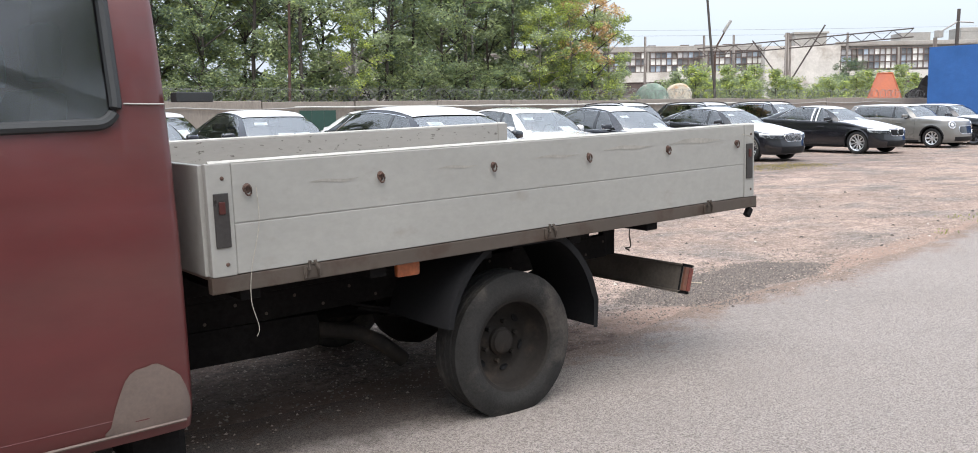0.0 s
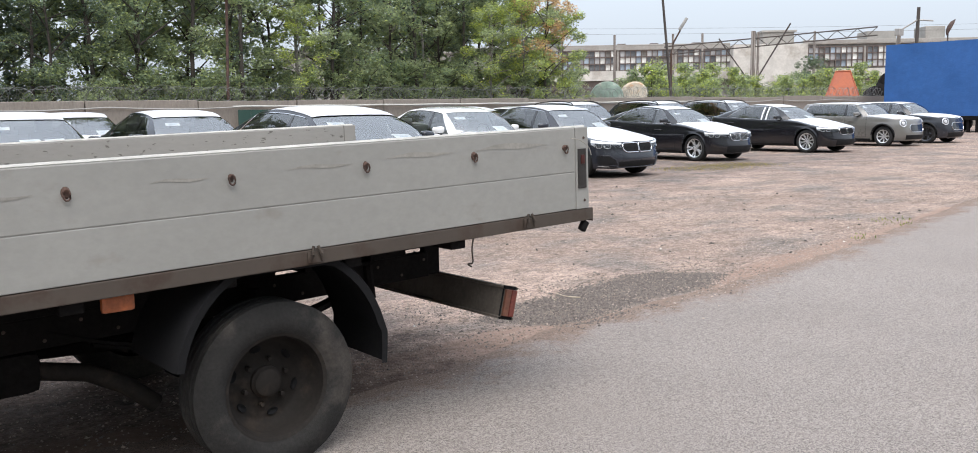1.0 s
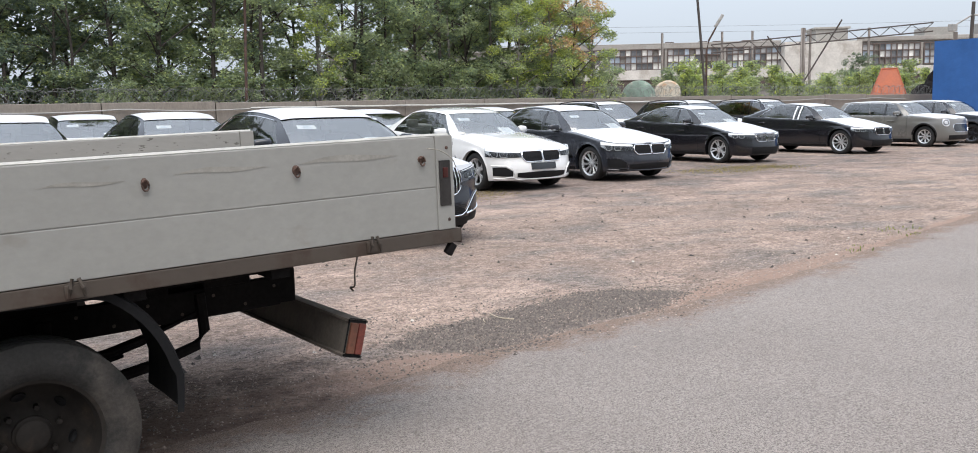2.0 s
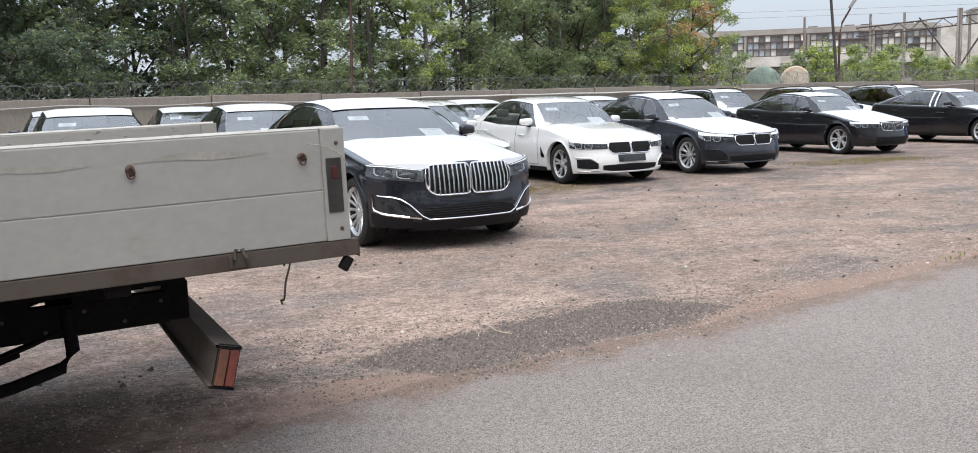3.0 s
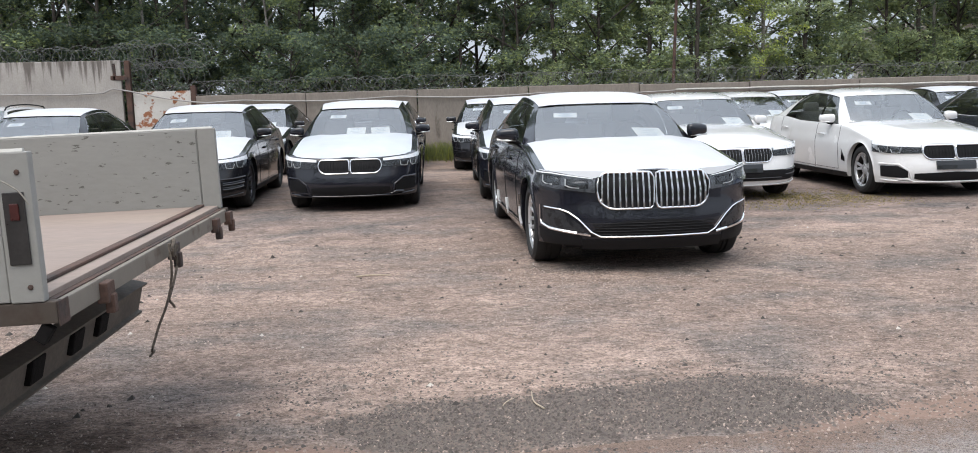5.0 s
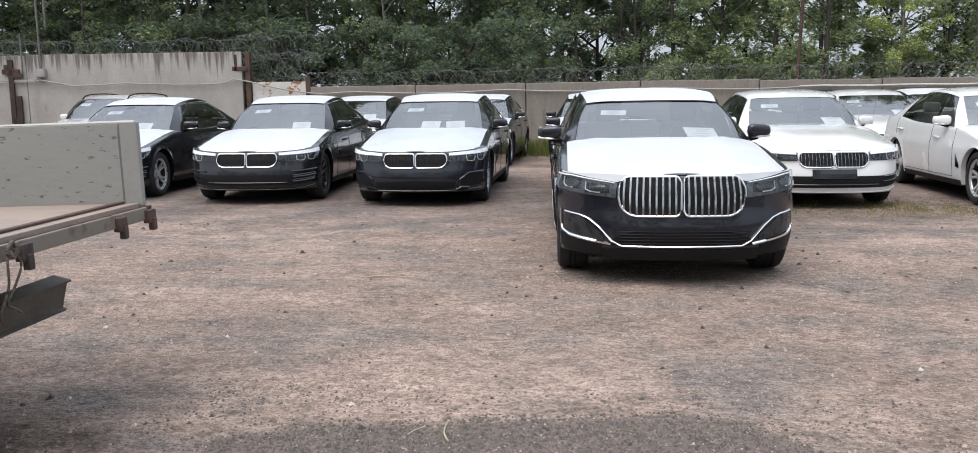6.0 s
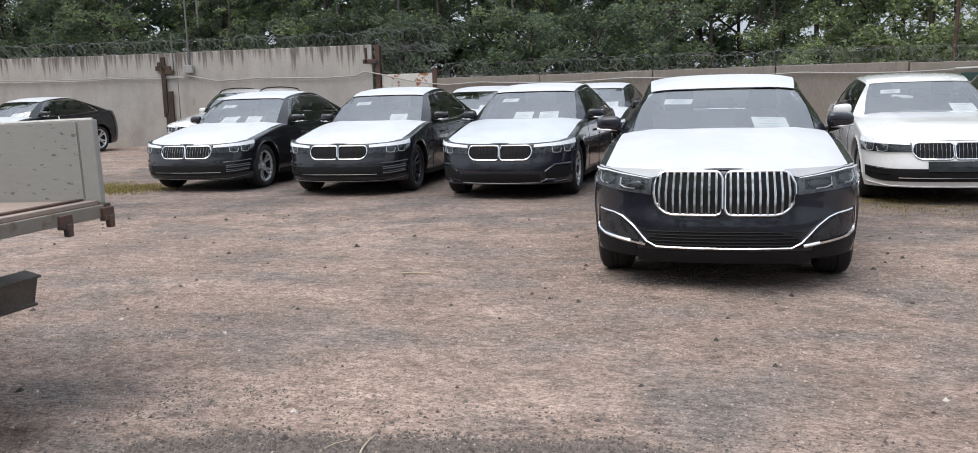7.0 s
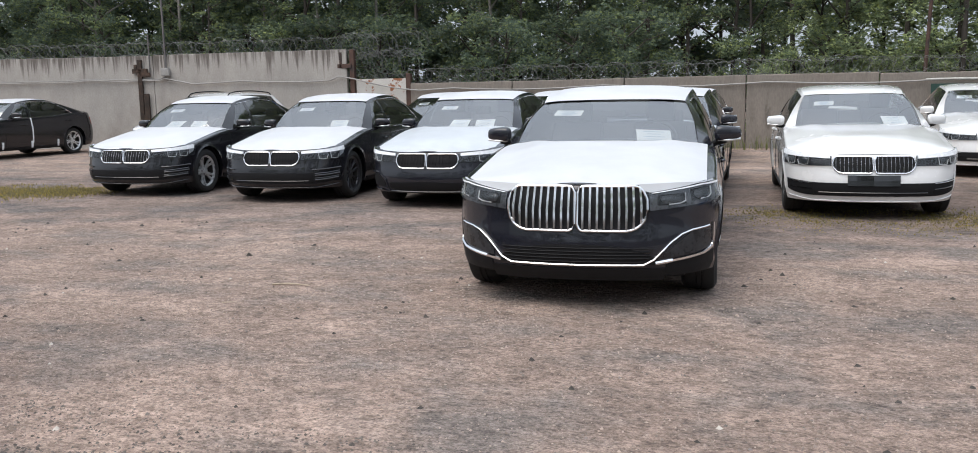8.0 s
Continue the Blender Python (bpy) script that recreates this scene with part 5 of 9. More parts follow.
def hood(B, car, mat, label="white protective film over the bonnet", edge=0.885, front=0.008, name="bonnet_film"):
    bm = bmesh.new()
    rows = []
    y0, y1 = B.y0 + front, B.cowl + 0.02
    n = 26
    for i in range(n + 1):
        t = i / n
        row = []
        for j in range(21):
            a = j / 10 - 1
            # front edge follows the nose, rear edge follows the windscreen
            xf = a * edge * B.hw
            u = min(0.999, abs(xf) / (0.957 * B.hw * 0.985))
            yf = y0 + B.df * (1 - (1 - u ** B.pf) ** (1 / B.pf))
            yb = y1 + (B.cowl_sweep + 0.02) * a * a
            y = yf + (yb - yf) * t
            x = xf + (a * (edge - 0.02) * B.hw - xf) * t
            row.append(B.top(x, y, 0.008 - (0.012 if t == 0 else 0) - (0.010 if j in (0, 20) else 0)))
        rows.append(row)
    grid(bm, rows, flip=True)
    return part(name, bm, mat, car, label, smooth=True)


def kidney_edges(lo, hi, width, inner_top, inner_low, outer_top, outer_low):
    """Lower and upper edges of one kidney, each corner with its own radius; 0 is the inner side."""
    def cut(d, r):
        return 0.0 if d >= r else r - math.sqrt(max(0.0, r * r - (r - d) ** 2))

    def low(s):
        return lo + max(cut(s * width, inner_low), cut((1 - s) * width, outer_low))

    def high(s):
        return hi - max(cut(s * width, inner_top), cut((1 - s) * width, outer_top))
    mid = (lo + hi) / 2
    return (lambda s: min(low(s), mid - 0.003)), (lambda s: max(high(s), mid + 0.003))


def kidneys(B, car, q0, q1, lo, hi, corner, bars, bar_mat, frame_r=0.012, bar_r=0.0055):
    for s in (1, -1):
        e0, e1 = kidney_edges(lo, hi, q1 - q0, corner * 0.4, corner * 0.45, corner * 0.8, corner * 1.4)
        bm = bmesh.new()
        patch(B, bm, s * q0, s * q1, e0, e1, 0.004, 20, 5)
        grille = part("kidney_grille", bm, M["black_trim"], car, "kidney-shaped radiator grille with a bright frame")
        bm = bmesh.new()
        tube(bm, edge_loop(B, s * q0, s * q1, e0, e1, 0.012, 30), frame_r, 6, closed=True)
        part("grille_frame", bm, M["chrome"], grille, smooth=True)
        for k in range(bars):
            t = (k + 0.8) / (bars + 0.6)
            q = s * (q0 + (q1 - q0) * t)
            bm = bmesh.new()
            za, zb = e0(t) + 0.004, e1(t) - 0.004
            tube(bm, [B.skin(q, za, 0.010), B.skin(q, (za + zb) / 2, 0.016), B.skin(q, zb, 0.010)], bar_r, 5)
            part("grille_bar", bm, bar_mat, grille, smooth=True)


def headlights(B, car, q0, q1, lo, hi, eyes, wing=False, wide=0.12):
    """Wrap-round lamps: a dark housing, two lens modules in bright half rings, a bright brow and a clear cover."""
    span = q1 - q0

    def mixed(s, k):
        return lo(s) + (hi(s) - lo(s)) * k

    for s in (1, -1):
        bm = bmesh.new()
        patch(B, bm, s * q0, s * q1, lo, hi, 0.001, 18, 5)
        lamp = part("headlight", bm, M["lamp_dark"] if wing else M["lamp_smoke"], car, "wrap-round headlight with smoked housing", smooth=True)
        for e in eyes:
            q, h, hw = q0 + span * e, hi(e) - lo(e), span * wide
            z = mixed(e, 0.46)
            # satin reflector shell behind the lens
            bm = bmesh.new()
            patch(B, bm, s * (q - hw), s * (q + hw), lambda t: mixed(e, 0.14) + 0.006 * t, lambda t: mixed(e, 0.74) + 0.010 * t, 0.003, 6, 2)
            part("reflector", bm, M["lamp_smoke"] if wing else M["lamp_dark"], lamp, smooth=True)
            bm = bmesh.new()
            ring = lambda k, out: [B.skin(s * (q + 0.86 * k * hw * math.cos(a)), z + k * h * 0.31 * math.sin(a), out) for a in [2 * math.pi * i / 16 for i in range(16)]]
            grid(bm, [ring(1.0, 0.003), ring(0.96, 0.010), ring(0.7, 0.015), ring(0.35, 0.018), ring(0.03, 0.019)], close_v=True, flip=(s < 0))
            part("projector_lens", bm, M["lamp_lens"], lamp, smooth=True)
            # bright half ring under the lens
            bm = bmesh.new()
            arc = [(-1.05, 0.50), (-1.05, 0.10), (-0.82, -0.36), (0.0, -0.42), (0.80, -0.38), (1.06, 0.0)] if wing else [(0.98, 0.34), (0.90, -0.08), (0.55, -0.20), (-0.30, -0.26)]
            tube(bm, [B.skin(s * (q + hw * u), z + h * v, 0.011) for u, v in arc], 0.0048 if wing else 0.0056, 5)
            part("daylight_ring", bm, M["lamp_clear"], lamp, smooth=True)
        a0, deep = (0.02, 0.30) if wing else (0.03, 0.06)
        bm = bmesh.new()
        patch(B, bm, s * (q0 + span * a0), s * (q0 + span * 0.97), lambda t: mixed(a0 + (0.97 - a0) * t, 1 - deep - 0.06 * t), lambda t: mixed(a0 + (0.97 - a0) * t, 0.985), 0.023, 14, 2)
        part("light_bar", bm, M["lamp_clear"], lamp, "bright brow along the top of the lamp", smooth=True)
        if wing:
            bm = bmesh.new()
            patch(B, bm, s * (q0 + span * 0.84), s * (q0 + span * 0.975), lambda t: mixed(0.84 + 0.135 * t, 0.16 + 0.25 * t), lambda t: mixed(0.84 + 0.135 * t, 0.74), 0.008, 5, 3)
            part("indicator_lens", bm, M["lamp_grey"], lamp, "clear outer lens", smooth=True)
        bm = bmesh.new()
        patch(B, bm, s * q0, s * q1, lo, hi, 0.021, 18, 5)
        part("lamp_cover", bm, M["lamp_cover"], lamp, "clear lamp cover", smooth=True).visible_shadow = False


def fascia(B, car, items):
    """Patches on the front bumper: (name, mat, q0, q1, lo, hi, both sides, label)."""
    for name, mat, q0, q1, lo, hi, both, label in items:
        for s in ((1, -1) if both else (1,)):
            bm = bmesh.new()
            patch(B, bm, s * q0, s * q1, lo, hi, 0.006, 16, 3)
            part(name, bm, M[mat], car, label, smooth=True)


def bright_lines(B, car, lines, r=0.009, mat="chrome", name="bumper_trim", label="bright trim on the bumper"):
    for pts in lines:
        if pts[0][0] == 0.0:
            runs = [[(-q, z) for q, z in pts[:0:-1]] + pts]
        else:
            runs = [[(k * q, z) for q, z in pts] for k in (1, -1)]
        for run in runs:
            bm = bmesh.new()
            strip_line(B, bm, run, r, 0.008)
            part(name, bm, M[mat], car, label, smooth=True)


SIDE = [(0.12, 0.075), (0.2, 0.05), (0.28, 0.022), (0.42, 0.010), (0.55, 0.002), (0.66, 0.0), (0.73, 0.004), (0.78, 0.018), (0.88, 0.032), (0.96, 0.052), (1.04, 0.085), (1.2, 0.14)]
LIMO = Body(chin=0.23, fo=0.87, wb=3.07, ro=1.18, hw=0.951, H=1.479, wr=0.352, R=0.395, df=0.66, pf=2.5,
            deck=[(-0.87, 0.840), (-0.72, 0.898), (-0.2, 0.98), (0.45, 1.05), (0.7, 1.065), (2.3, 1.08), (3.4, 1.13), (3.95, 1.125), (4.25, 1.07)],
            roof=[(0.9, 1.28), (1.25, 1.375), (1.55, 1.45), (1.85, 1.49), (2.15, 1.502), (2.5, 1.482), (2.95, 1.405), (3.3, 1.30)],
            side=SIDE, nose=[(0.12, 0.10), (0.2, 0.05), (0.28, 0.012), (0.36, 0.0), (0.5, 0.012), (0.56, 0.03), (0.72, 0.045), (0.84, 0.085), (0.95, 0.13)],
            tail=[(0.15, 0.14), (0.3, 0.03), (0.5, 0.0), (0.8, 0.05), (1.0, 0.10), (1.1, 0.13)],
            cowl=0.50, shield_top=1.25, rear_top=2.86, rear_base=3.72, pillar_b=1.62, door_end=3.16, door_end_top=2.66, roof_w=0.66, cowl_sweep=0.26)
SALOON = Body(fo=0.86, wb=2.975, ro=1.10, hw=0.934, H=1.475, wr=0.34, R=0.38, df=0.64, pf=2.5,
              deck=[(-0.86, 0.718), (-0.74, 0.782), (-0.5, 0.855), (-0.2, 0.905), (0.45, 0.99), (0.7, 1.01), (2.2, 1.04), (3.3, 1.11), (3.8, 1.10), (4.07, 1.06)],
              roof=[(0.85, 1.27), (1.22, 1.37), (1.5, 1.442), (1.78, 1.48), (2.05, 1.492), (2.4, 1.468), (2.8, 1.39), (3.2, 1.28)],
              side=SIDE, nose=[(0.12, 0.11), (0.2, 0.05), (0.28, 0.01), (0.36, 0.0), (0.46, 0.015), (0.52, 0.035), (0.62, 0.06), (0.72, 0.10), (0.85, 0.16)],
              tail=[(0.15, 0.14), (0.3, 0.03), (0.5, 0.0), (0.8, 0.05), (1.0, 0.10), (1.1, 0.13)],
              cowl=0.46, shield_top=1.22, rear_top=2.74, rear_base=3.62, pillar_b=1.52, door_end=3.04, door_end_top=2.54, roof_w=0.635, cowl_sweep=0.26)
COMPACT = Body(fo=0.84, wb=2.80, ro=1.0, hw=0.90, H=1.43, wr=0.335, R=0.375, df=0.62, pf=2.4,
               deck=[(-0.84, 0.725), (-0.68, 0.79), (-0.2, 0.885), (0.40, 0.98), (0.65, 1.0), (2.0, 1.04), (3.1, 1.10), (3.5, 1.10), (3.8, 1.06)],
               roof=[(0.8, 1.23), (1.14, 1.325), (1.42, 1.39), (1.7, 1.423), (1.95, 1.43), (2.2, 1.412), (2.6, 1.335), (3.0, 1.235)],
               side=SIDE, nose=[(0.12, 0.11), (0.2, 0.05), (0.28, 0.01), (0.36, 0.0), (0.46, 0.015), (0.52, 0.03), (0.62, 0.05), (0.72, 0.09), (0.85, 0.15)],
               tail=[(0.15, 0.14), (0.3, 0.03), (0.5, 0.0), (0.8, 0.05), (1.0, 0.10), (1.1, 0.13)],
               cowl=0.40, shield_top=1.14, rear_top=2.52, rear_base=3.46, pillar_b=1.42, door_end=2.90, door_end_top=2.34, roof_w=0.60, cowl_sweep=0.25)
HATCH = Body(fo=0.76, wb=2.67, ro=0.80, hw=0.90, H=1.44, wr=0.325, R=0.375, df=0.70, pf=2.5, sill=0.19,
             deck=[(-0.76, 0.86), (-0.62, 0.93), (-0.2, 0.985), (0.30, 1.02), (0.5, 1.03), (2.0, 1.04), (3.0, 1.05), (3.3, 1.03), (3.47, 1.0)],
             roof=[(0.7, 1.33), (0.98, 1.375), (1.5, 1.435), (2.2, 1.44), (2.9, 1.415), (3.2, 1.38)],
             side=SIDE, nose=[(0.12, 0.10), (0.2, 0.05), (0.28, 0.01), (0.36, 0.0), (0.5, 0.015), (0.62, 0.04), (0.8, 0.09), (0.95, 0.16)],
             tail=[(0.15, 0.12), (0.3, 0.03), (0.5, 0.0), (0.8, 0.03), (1.0, 0.06), (1.1, 0.08)],
             cowl=0.40, shield_top=0.98, rear_top=3.08, rear_base=3.36, pillar_b=1.35, door_end=2.98, door_end_top=2.80, roof_w=0.64, cowl_sweep=0.20, dr=0.45, pr=3.4, ridge=0.006, shoulder=0.03)
ESTATE = Body(fo=0.86, wb=2.975, ro=1.10, hw=0.934, H=1.60, wr=0.36, R=0.40, df=0.64, pf=2.5, sill=0.24,
              deck=[(-0.86, 0.80), (-0.70, 0.88), (-0.2, 0.97), (0.45, 1.05), (0.7, 1.07), (2.2, 1.09), (3.4, 1.13), (3.8, 1.12), (4.07, 1.06)],
              roof=[(0.85, 1.43), (1.15, 1.50), (1.65, 1.585), (2.2, 1.60), (2.9, 1.57), (3.5, 1.49)],
              side=SIDE, nose=[(0.12, 0.11), (0.2, 0.05), (0.28, 0.01), (0.36, 0.0), (0.46, 0.015), (0.62, 0.05), (0.76, 0.10), (0.9, 0.16)],
              tail=[(0.15, 0.14), (0.3, 0.03), (0.5, 0.0), (0.8, 0.05), (1.0, 0.10), (1.1, 0.13)],
              cowl=0.50, shield_top=1.15, rear_top=3.40, rear_base=3.86, pillar_b=1.55, door_end=3.35, door_end_top=3.05, roof_w=0.63, cowl_sweep=0.26)

WHEELS = {
    "multi": make_wheel(0.352, 0.245, "multi", M["alloy"], 0.245),
    "double5": make_wheel(0.340, 0.235, "double5", M["alloy"], 0.235),
    "double10": make_wheel(0.340, 0.235, "double10", M["alloy"], 0.24),
    "dark10": make_wheel(0.340, 0.235, "double10", M["alloy_dark"], 0.245),
    "hatch": make_wheel(0.325, 0.215, "plain8", M["alloy"], 0.215),
    "star5": make_wheel(0.335, 0.225, "double5", M["alloy"], 0.24),
    "dark5": make_wheel(0.335, 0.225, "double5", M["alloy_dark"], 0.24),
}


def common(B, label, paint, wheels, film=True, papers=2, seats="interior", chrome_line=True, seed=1, category="car", film_hood=None, hood_mat="film", **side):
    car = thing("car", label, category)
    P = M[paint]
    shell(B, car, P)
    cols, point = cabin(B, car, P, {"film_roof": film}, chrome_line=chrome_line)
    if side.get("tape") == "window":
        k = next(i for i, c in enumerate(cols) if c[0] == "pillar_b")
        for s in (1, -1):
            for y0, y1 in ((-0.10, -0.05), (0.06, 0.11)):
                bm = bmesh.new()
                grid(bm, [[point(k, v, s) + Vector((s * 0.012, y0 + (y1 - y0) * u - 0.02 * v, 0)) for v in (0.02, 0.3, 0.6, 0.95)] for u in (0, 1)], flip=(s < 0))
                part("window_tape", bm, M["paper"], car, "strip of white tape beside the door pillar")
    wells_and_floor(B, car)
    interior(B, car, seats, papers, seed)
    mirrors(B, car, P)
    sides(B, car, P, **side)
    tail_end(B, car)
    if film if film_hood is None else film_hood:
        hood(B, car, M[hood_mat])
    else:
        hood(B, car, P, "painted bonnet with a fine shut line", name="bonnet")
    add_wheels(B, car, WHEELS[wheels], {"multi": 0.245}.get(wheels, 0.235))
    return car


def limousine(label):
    B = LIMO
    car = common(B, label, "paint_blue", "multi", papers=2, chrome_sill=True, tags=3, seed=3)
    kidneys(B, car, 0.009, 0.472, 0.533, 0.826, 0.105, 9, M["chrome"], 0.009, 0.0122)
    headlights(B, car, 0.488, 1.13, lambda s: 0.668 + 0.062 * s, lambda s: min(B.rim(0.488 + 0.642 * s, 0.008), 0.778 + 0.085 * s), (0.25, 0.64), wide=0.16)
    lamp_top = lambda q: 0.784 + 0.085 * max(0.0, q - 0.488) / 0.642 + 0.5 * max(0.0, 0.488 - q)
    for s in (1, -1):
        bm = bmesh.new()
        patch(B, bm, s * 0.425, s * 1.08, lambda t: min(lamp_top(0.425 + 0.655 * t), B.rim(0.425 + 0.655 * t, 0.003)), lambda t: B.rim(0.425 + 0.655 * t, -0.004), 0.006, 18, 3)
        part("film_edge", bm, M["film"], car, "white film folded over the front edge of the bonnet", smooth=True)
    fascia(B, car, [
        ("lower_intake", "black_trim", -0.56, 0.56, lambda s: 0.312, lambda s: 0.445 - 0.10 * abs(2 * s - 1) ** 3, False, "wide black lower intake"),
        ("bumper_vent", "lamp_dark", 0.60, 0.995, lambda s: 0.350 + 0.05 * s, lambda s: 0.385 + 0.135 * min(1, s * 2.0), True, "dark corner vent"),
        ("chin_spoiler", "black_trim", -0.62, 0.62, flat(0.20), flat(0.285), False, "black lower lip of the bumper"),
        # black patches imitate the shade below the bumper corners
        ("bumper_foot", "black_trim", 0.622, 1.08, flat(0.236), lambda s: 0.318 + 0.055 * s, True, "black patch for the shade below the bumper corner"),
    ])
    bright_lines(B, car, [[(0.0, 0.308), (0.46, 0.311), (0.53, 0.345), (0.64, 0.455), (0.72, 0.508), (0.80, 0.530), (0.97, 0.545)], [(1.03, 0.56), (1.045, 0.43), (1.02, 0.40)]], 0.0065)
    bright_lines(B, car, [[(0.54, 0.322), (0.66, 0.338)], [(1.03, 0.402), (0.92, 0.368), (0.66, 0.338)]], 0.012, name="corner_blade", label="bright blade at the bumper corner")
    bm = bmesh.new()
    for k in range(5):
        strip_line(B, bm, [(-0.48 - 0.012 * k, 0.332 + 0.022 * k), (0.48 + 0.012 * k, 0.332 + 0.022 * k)], 0.004, 0.009)
    part("intake_slats", bm, M["black_trim"], car)
    return car


def saloon(label, paint, wheels, sport=True, bars="black_trim", film=True, plate=False, seats="interior", papers=2, seed=1, chrome_line=True, film_hood=None, **kw):
    B = SALOON
    car = common(B, label, paint, wheels, film=film, papers=papers, seats=seats, seed=seed, chrome_line=chrome_line, film_hood=film_hood, gill=sport, **kw)
    kidneys(B, car, 0.010, 0.425, 0.510, 0.692, 0.080, 9, M[bars], 0.0088, 0.0032)
    headlights(B, car, 0.436, 1.14, lambda s: 0.588 + 0.024 * s - 0.010 * math.sin(3.1 * s), lambda s: B.rim(0.436 + 0.704 * s, 0.006) - 0.018 * (1 - s), (0.46, 0.71), True, 0.095)
    if sport:
        fascia(B, car, [
            ("lower_intake", "black_trim", -0.55, 0.55, lambda s: 0.225 + 0.03 * abs(2 * s - 1) ** 4, lambda s: 0.345 - 0.02 * abs(2 * s - 1), False, "black lower intake"),
            ("bumper_vent", "black_trim", 0.63, 1.0, lambda s: 0.262 + 0.02 * s, lambda s: 0.355 + 0.07 * min(1, s * 3.0), True, "dark trapezoid bumper vent"),
        ])
        bright_lines(B, car, [[(0.585, 0.235), (0.615, 0.36), (0.74, 0.445), (1.02, 0.455)]], 0.012, paint, "bumper_crease", "raised body-coloured crease")
        bright_lines(B, car, [[(0.57, 0.228), (0.64, 0.258), (0.76, 0.252)]], 0.015, paint, "bumper_winglet", "body-coloured winglet under the vent")
        bright_lines(B, car, [[(0.0, 0.212), (0.60, 0.215), (1.0, 0.238)]], 0.010, paint, "bumper_lip", "body-coloured lower lip")
    else:
        fascia(B, car, [
            ("lower_intake", "black_trim", -0.64, 0.64, lambda s: 0.262, lambda s: 0.405, False, "black lower intake"),
            ("bumper_vent", "black_trim", 0.641, 1.04, lambda s: 0.262 + 0.055 * s * s, lambda s: 0.405 + 0.03 * s, True, "dark slim bumper vent"),
        ])
        bright_lines(B, car, [[(0.66, 0.398), (0.80, 0.405), (1.03, 0.425)]], 0.006, "grille_steel" if paint == "paint_white" else "alloy_dark")
        if paint != "paint_white":
            bright_lines(B, car, [[(0.62, 0.448), (0.80, 0.456), (1.06, 0.476)], [(0.66, 0.372), (0.80, 0.378), (1.04, 0.396)], [(0.66, 0.310), (0.80, 0.316), (1.02, 0.338)]], 0.011, paint, "bumper_crease", "raised body-coloured crease")
        bright_lines(B, car, [[(0.66, 0.335), (0.80, 0.342), (1.02, 0.36)]], 0.005, "gloss_black")
        bright_lines(B, car, [[(0.0, 0.30), (0.58, 0.30)]], 0.006, "gloss_black")
        bright_lines(B, car, [[(0.0, 0.205), (0.7, 0.21), (1.03, 0.25)]], 0.006, paint)
    if plate:
        bm = bmesh.new()
        patch(B, bm, -0.27, 0.27, flat(0.375), flat(0.485), 0.02, 6, 2)
        part("plate_holder", bm, M["gloss_black"], car, "empty black plate holder")
    return car


def compact(label, paint, wheels, tape="", papers=2, seed=1, coupe=False, tags=0):
    B = COMPACT
    car = common(B, label, paint, wheels, papers=papers, seed=seed, tape=tape, tags=tags)
    kidneys(B, car, 0.02, 0.36, 0.52, 0.70, 0.07, 8, M["grille_steel"] if coupe else M["black_trim"], 0.0065, 0.0035)
    headlights(B, car, 0.38, 1.10, lambda s: 0.590 + 0.035 * s, lambda s: B.rim(0.38 + 0.72 * s, 0.012), (0.50, 0.72), True, 0.085)
    fascia(B, car, [
        ("lower_intake", "black_trim", -0.5, 0.5, lambda s: 0.22, lambda s: 0.38, False, "black lower intake"),
        ("bumper_vent", "gloss_black", 0.62, 0.95, lambda s: 0.27, lambda s: 0.32 + 0.12 * min(1, s * 1.4), True, "dark bumper vent"),
    ])
    return car


def hatchback(label, paint, wheels, seed=1, papers=1):
    B = HATCH
    car = common(B, label, paint, wheels, papers=papers, seed=seed, chrome_line=True)
    e0, e1 = rounded(0.46, 0.70, 0.11, 0.86)
    bm = bmesh.new()
    patch(B, bm, -0.43, 0.43, e0, e1, 0.006, 18, 4)
    grille = part("radiator_grille", bm, M["gloss_black"], car, "rounded black grille with a bright frame")
    bm = bmesh.new()
    tube(bm, edge_loop(B, -0.43, 0.43, e0, e1, 0.010, 24), 0.007, 6, closed=True)
    part("grille_frame", bm, M["chrome"], grille, smooth=True)
    for s in (1, -1):
        bm = bmesh.new()
        ring = lambda k: [B.skin(s * (0.66 + k * 0.125 * math.cos(a)), 0.75 + k * 0.115 * math.sin(a), 0.008 + 0.02 * (1 - k)) for a in [2 * math.pi * i / 24 for i in range(24)]]
        grid(bm, [ring(1.0), ring(0.85), ring(0.6), ring(0.25), ring(0.02)], close_v=True, flip=(s < 0))
        lamp = part("headlight", bm, M["lamp_mid"], car, "round headlight", smooth=True)
        bm = bmesh.new()
        tube(bm, ring(1.0), 0.008, 6, closed=True)
        part("headlight_ring", bm, M["chrome"], lamp, smooth=True)
        bm = bmesh.new()
        tube(bm, ring(0.60), 0.016, 6, closed=True)
        part("daylight_ring", bm, M["lamp_smoke"], lamp, smooth=True)
        for c in (0.0, B.wb):
            bm = bmesh.new()
            arc = [(c + B.R * math.cos(radians(a)), B.wr + B.R * math.sin(radians(a))) for a in range(5, 176, 10)]
            tube(bm, [Vector((s * (B.plan(y) + 0.005), y, z + 0.02)) for y, z in arc], 0.03, 6)
            part("arch_trim", bm, M["black_trim"], car, "black wheel arch cladding", smooth=True)
    fascia(B, car, [("lower_intake", "black_trim", -0.6, 0.6, lambda s: 0.22, lambda s: 0.36, False, "black lower intake")])
    return car


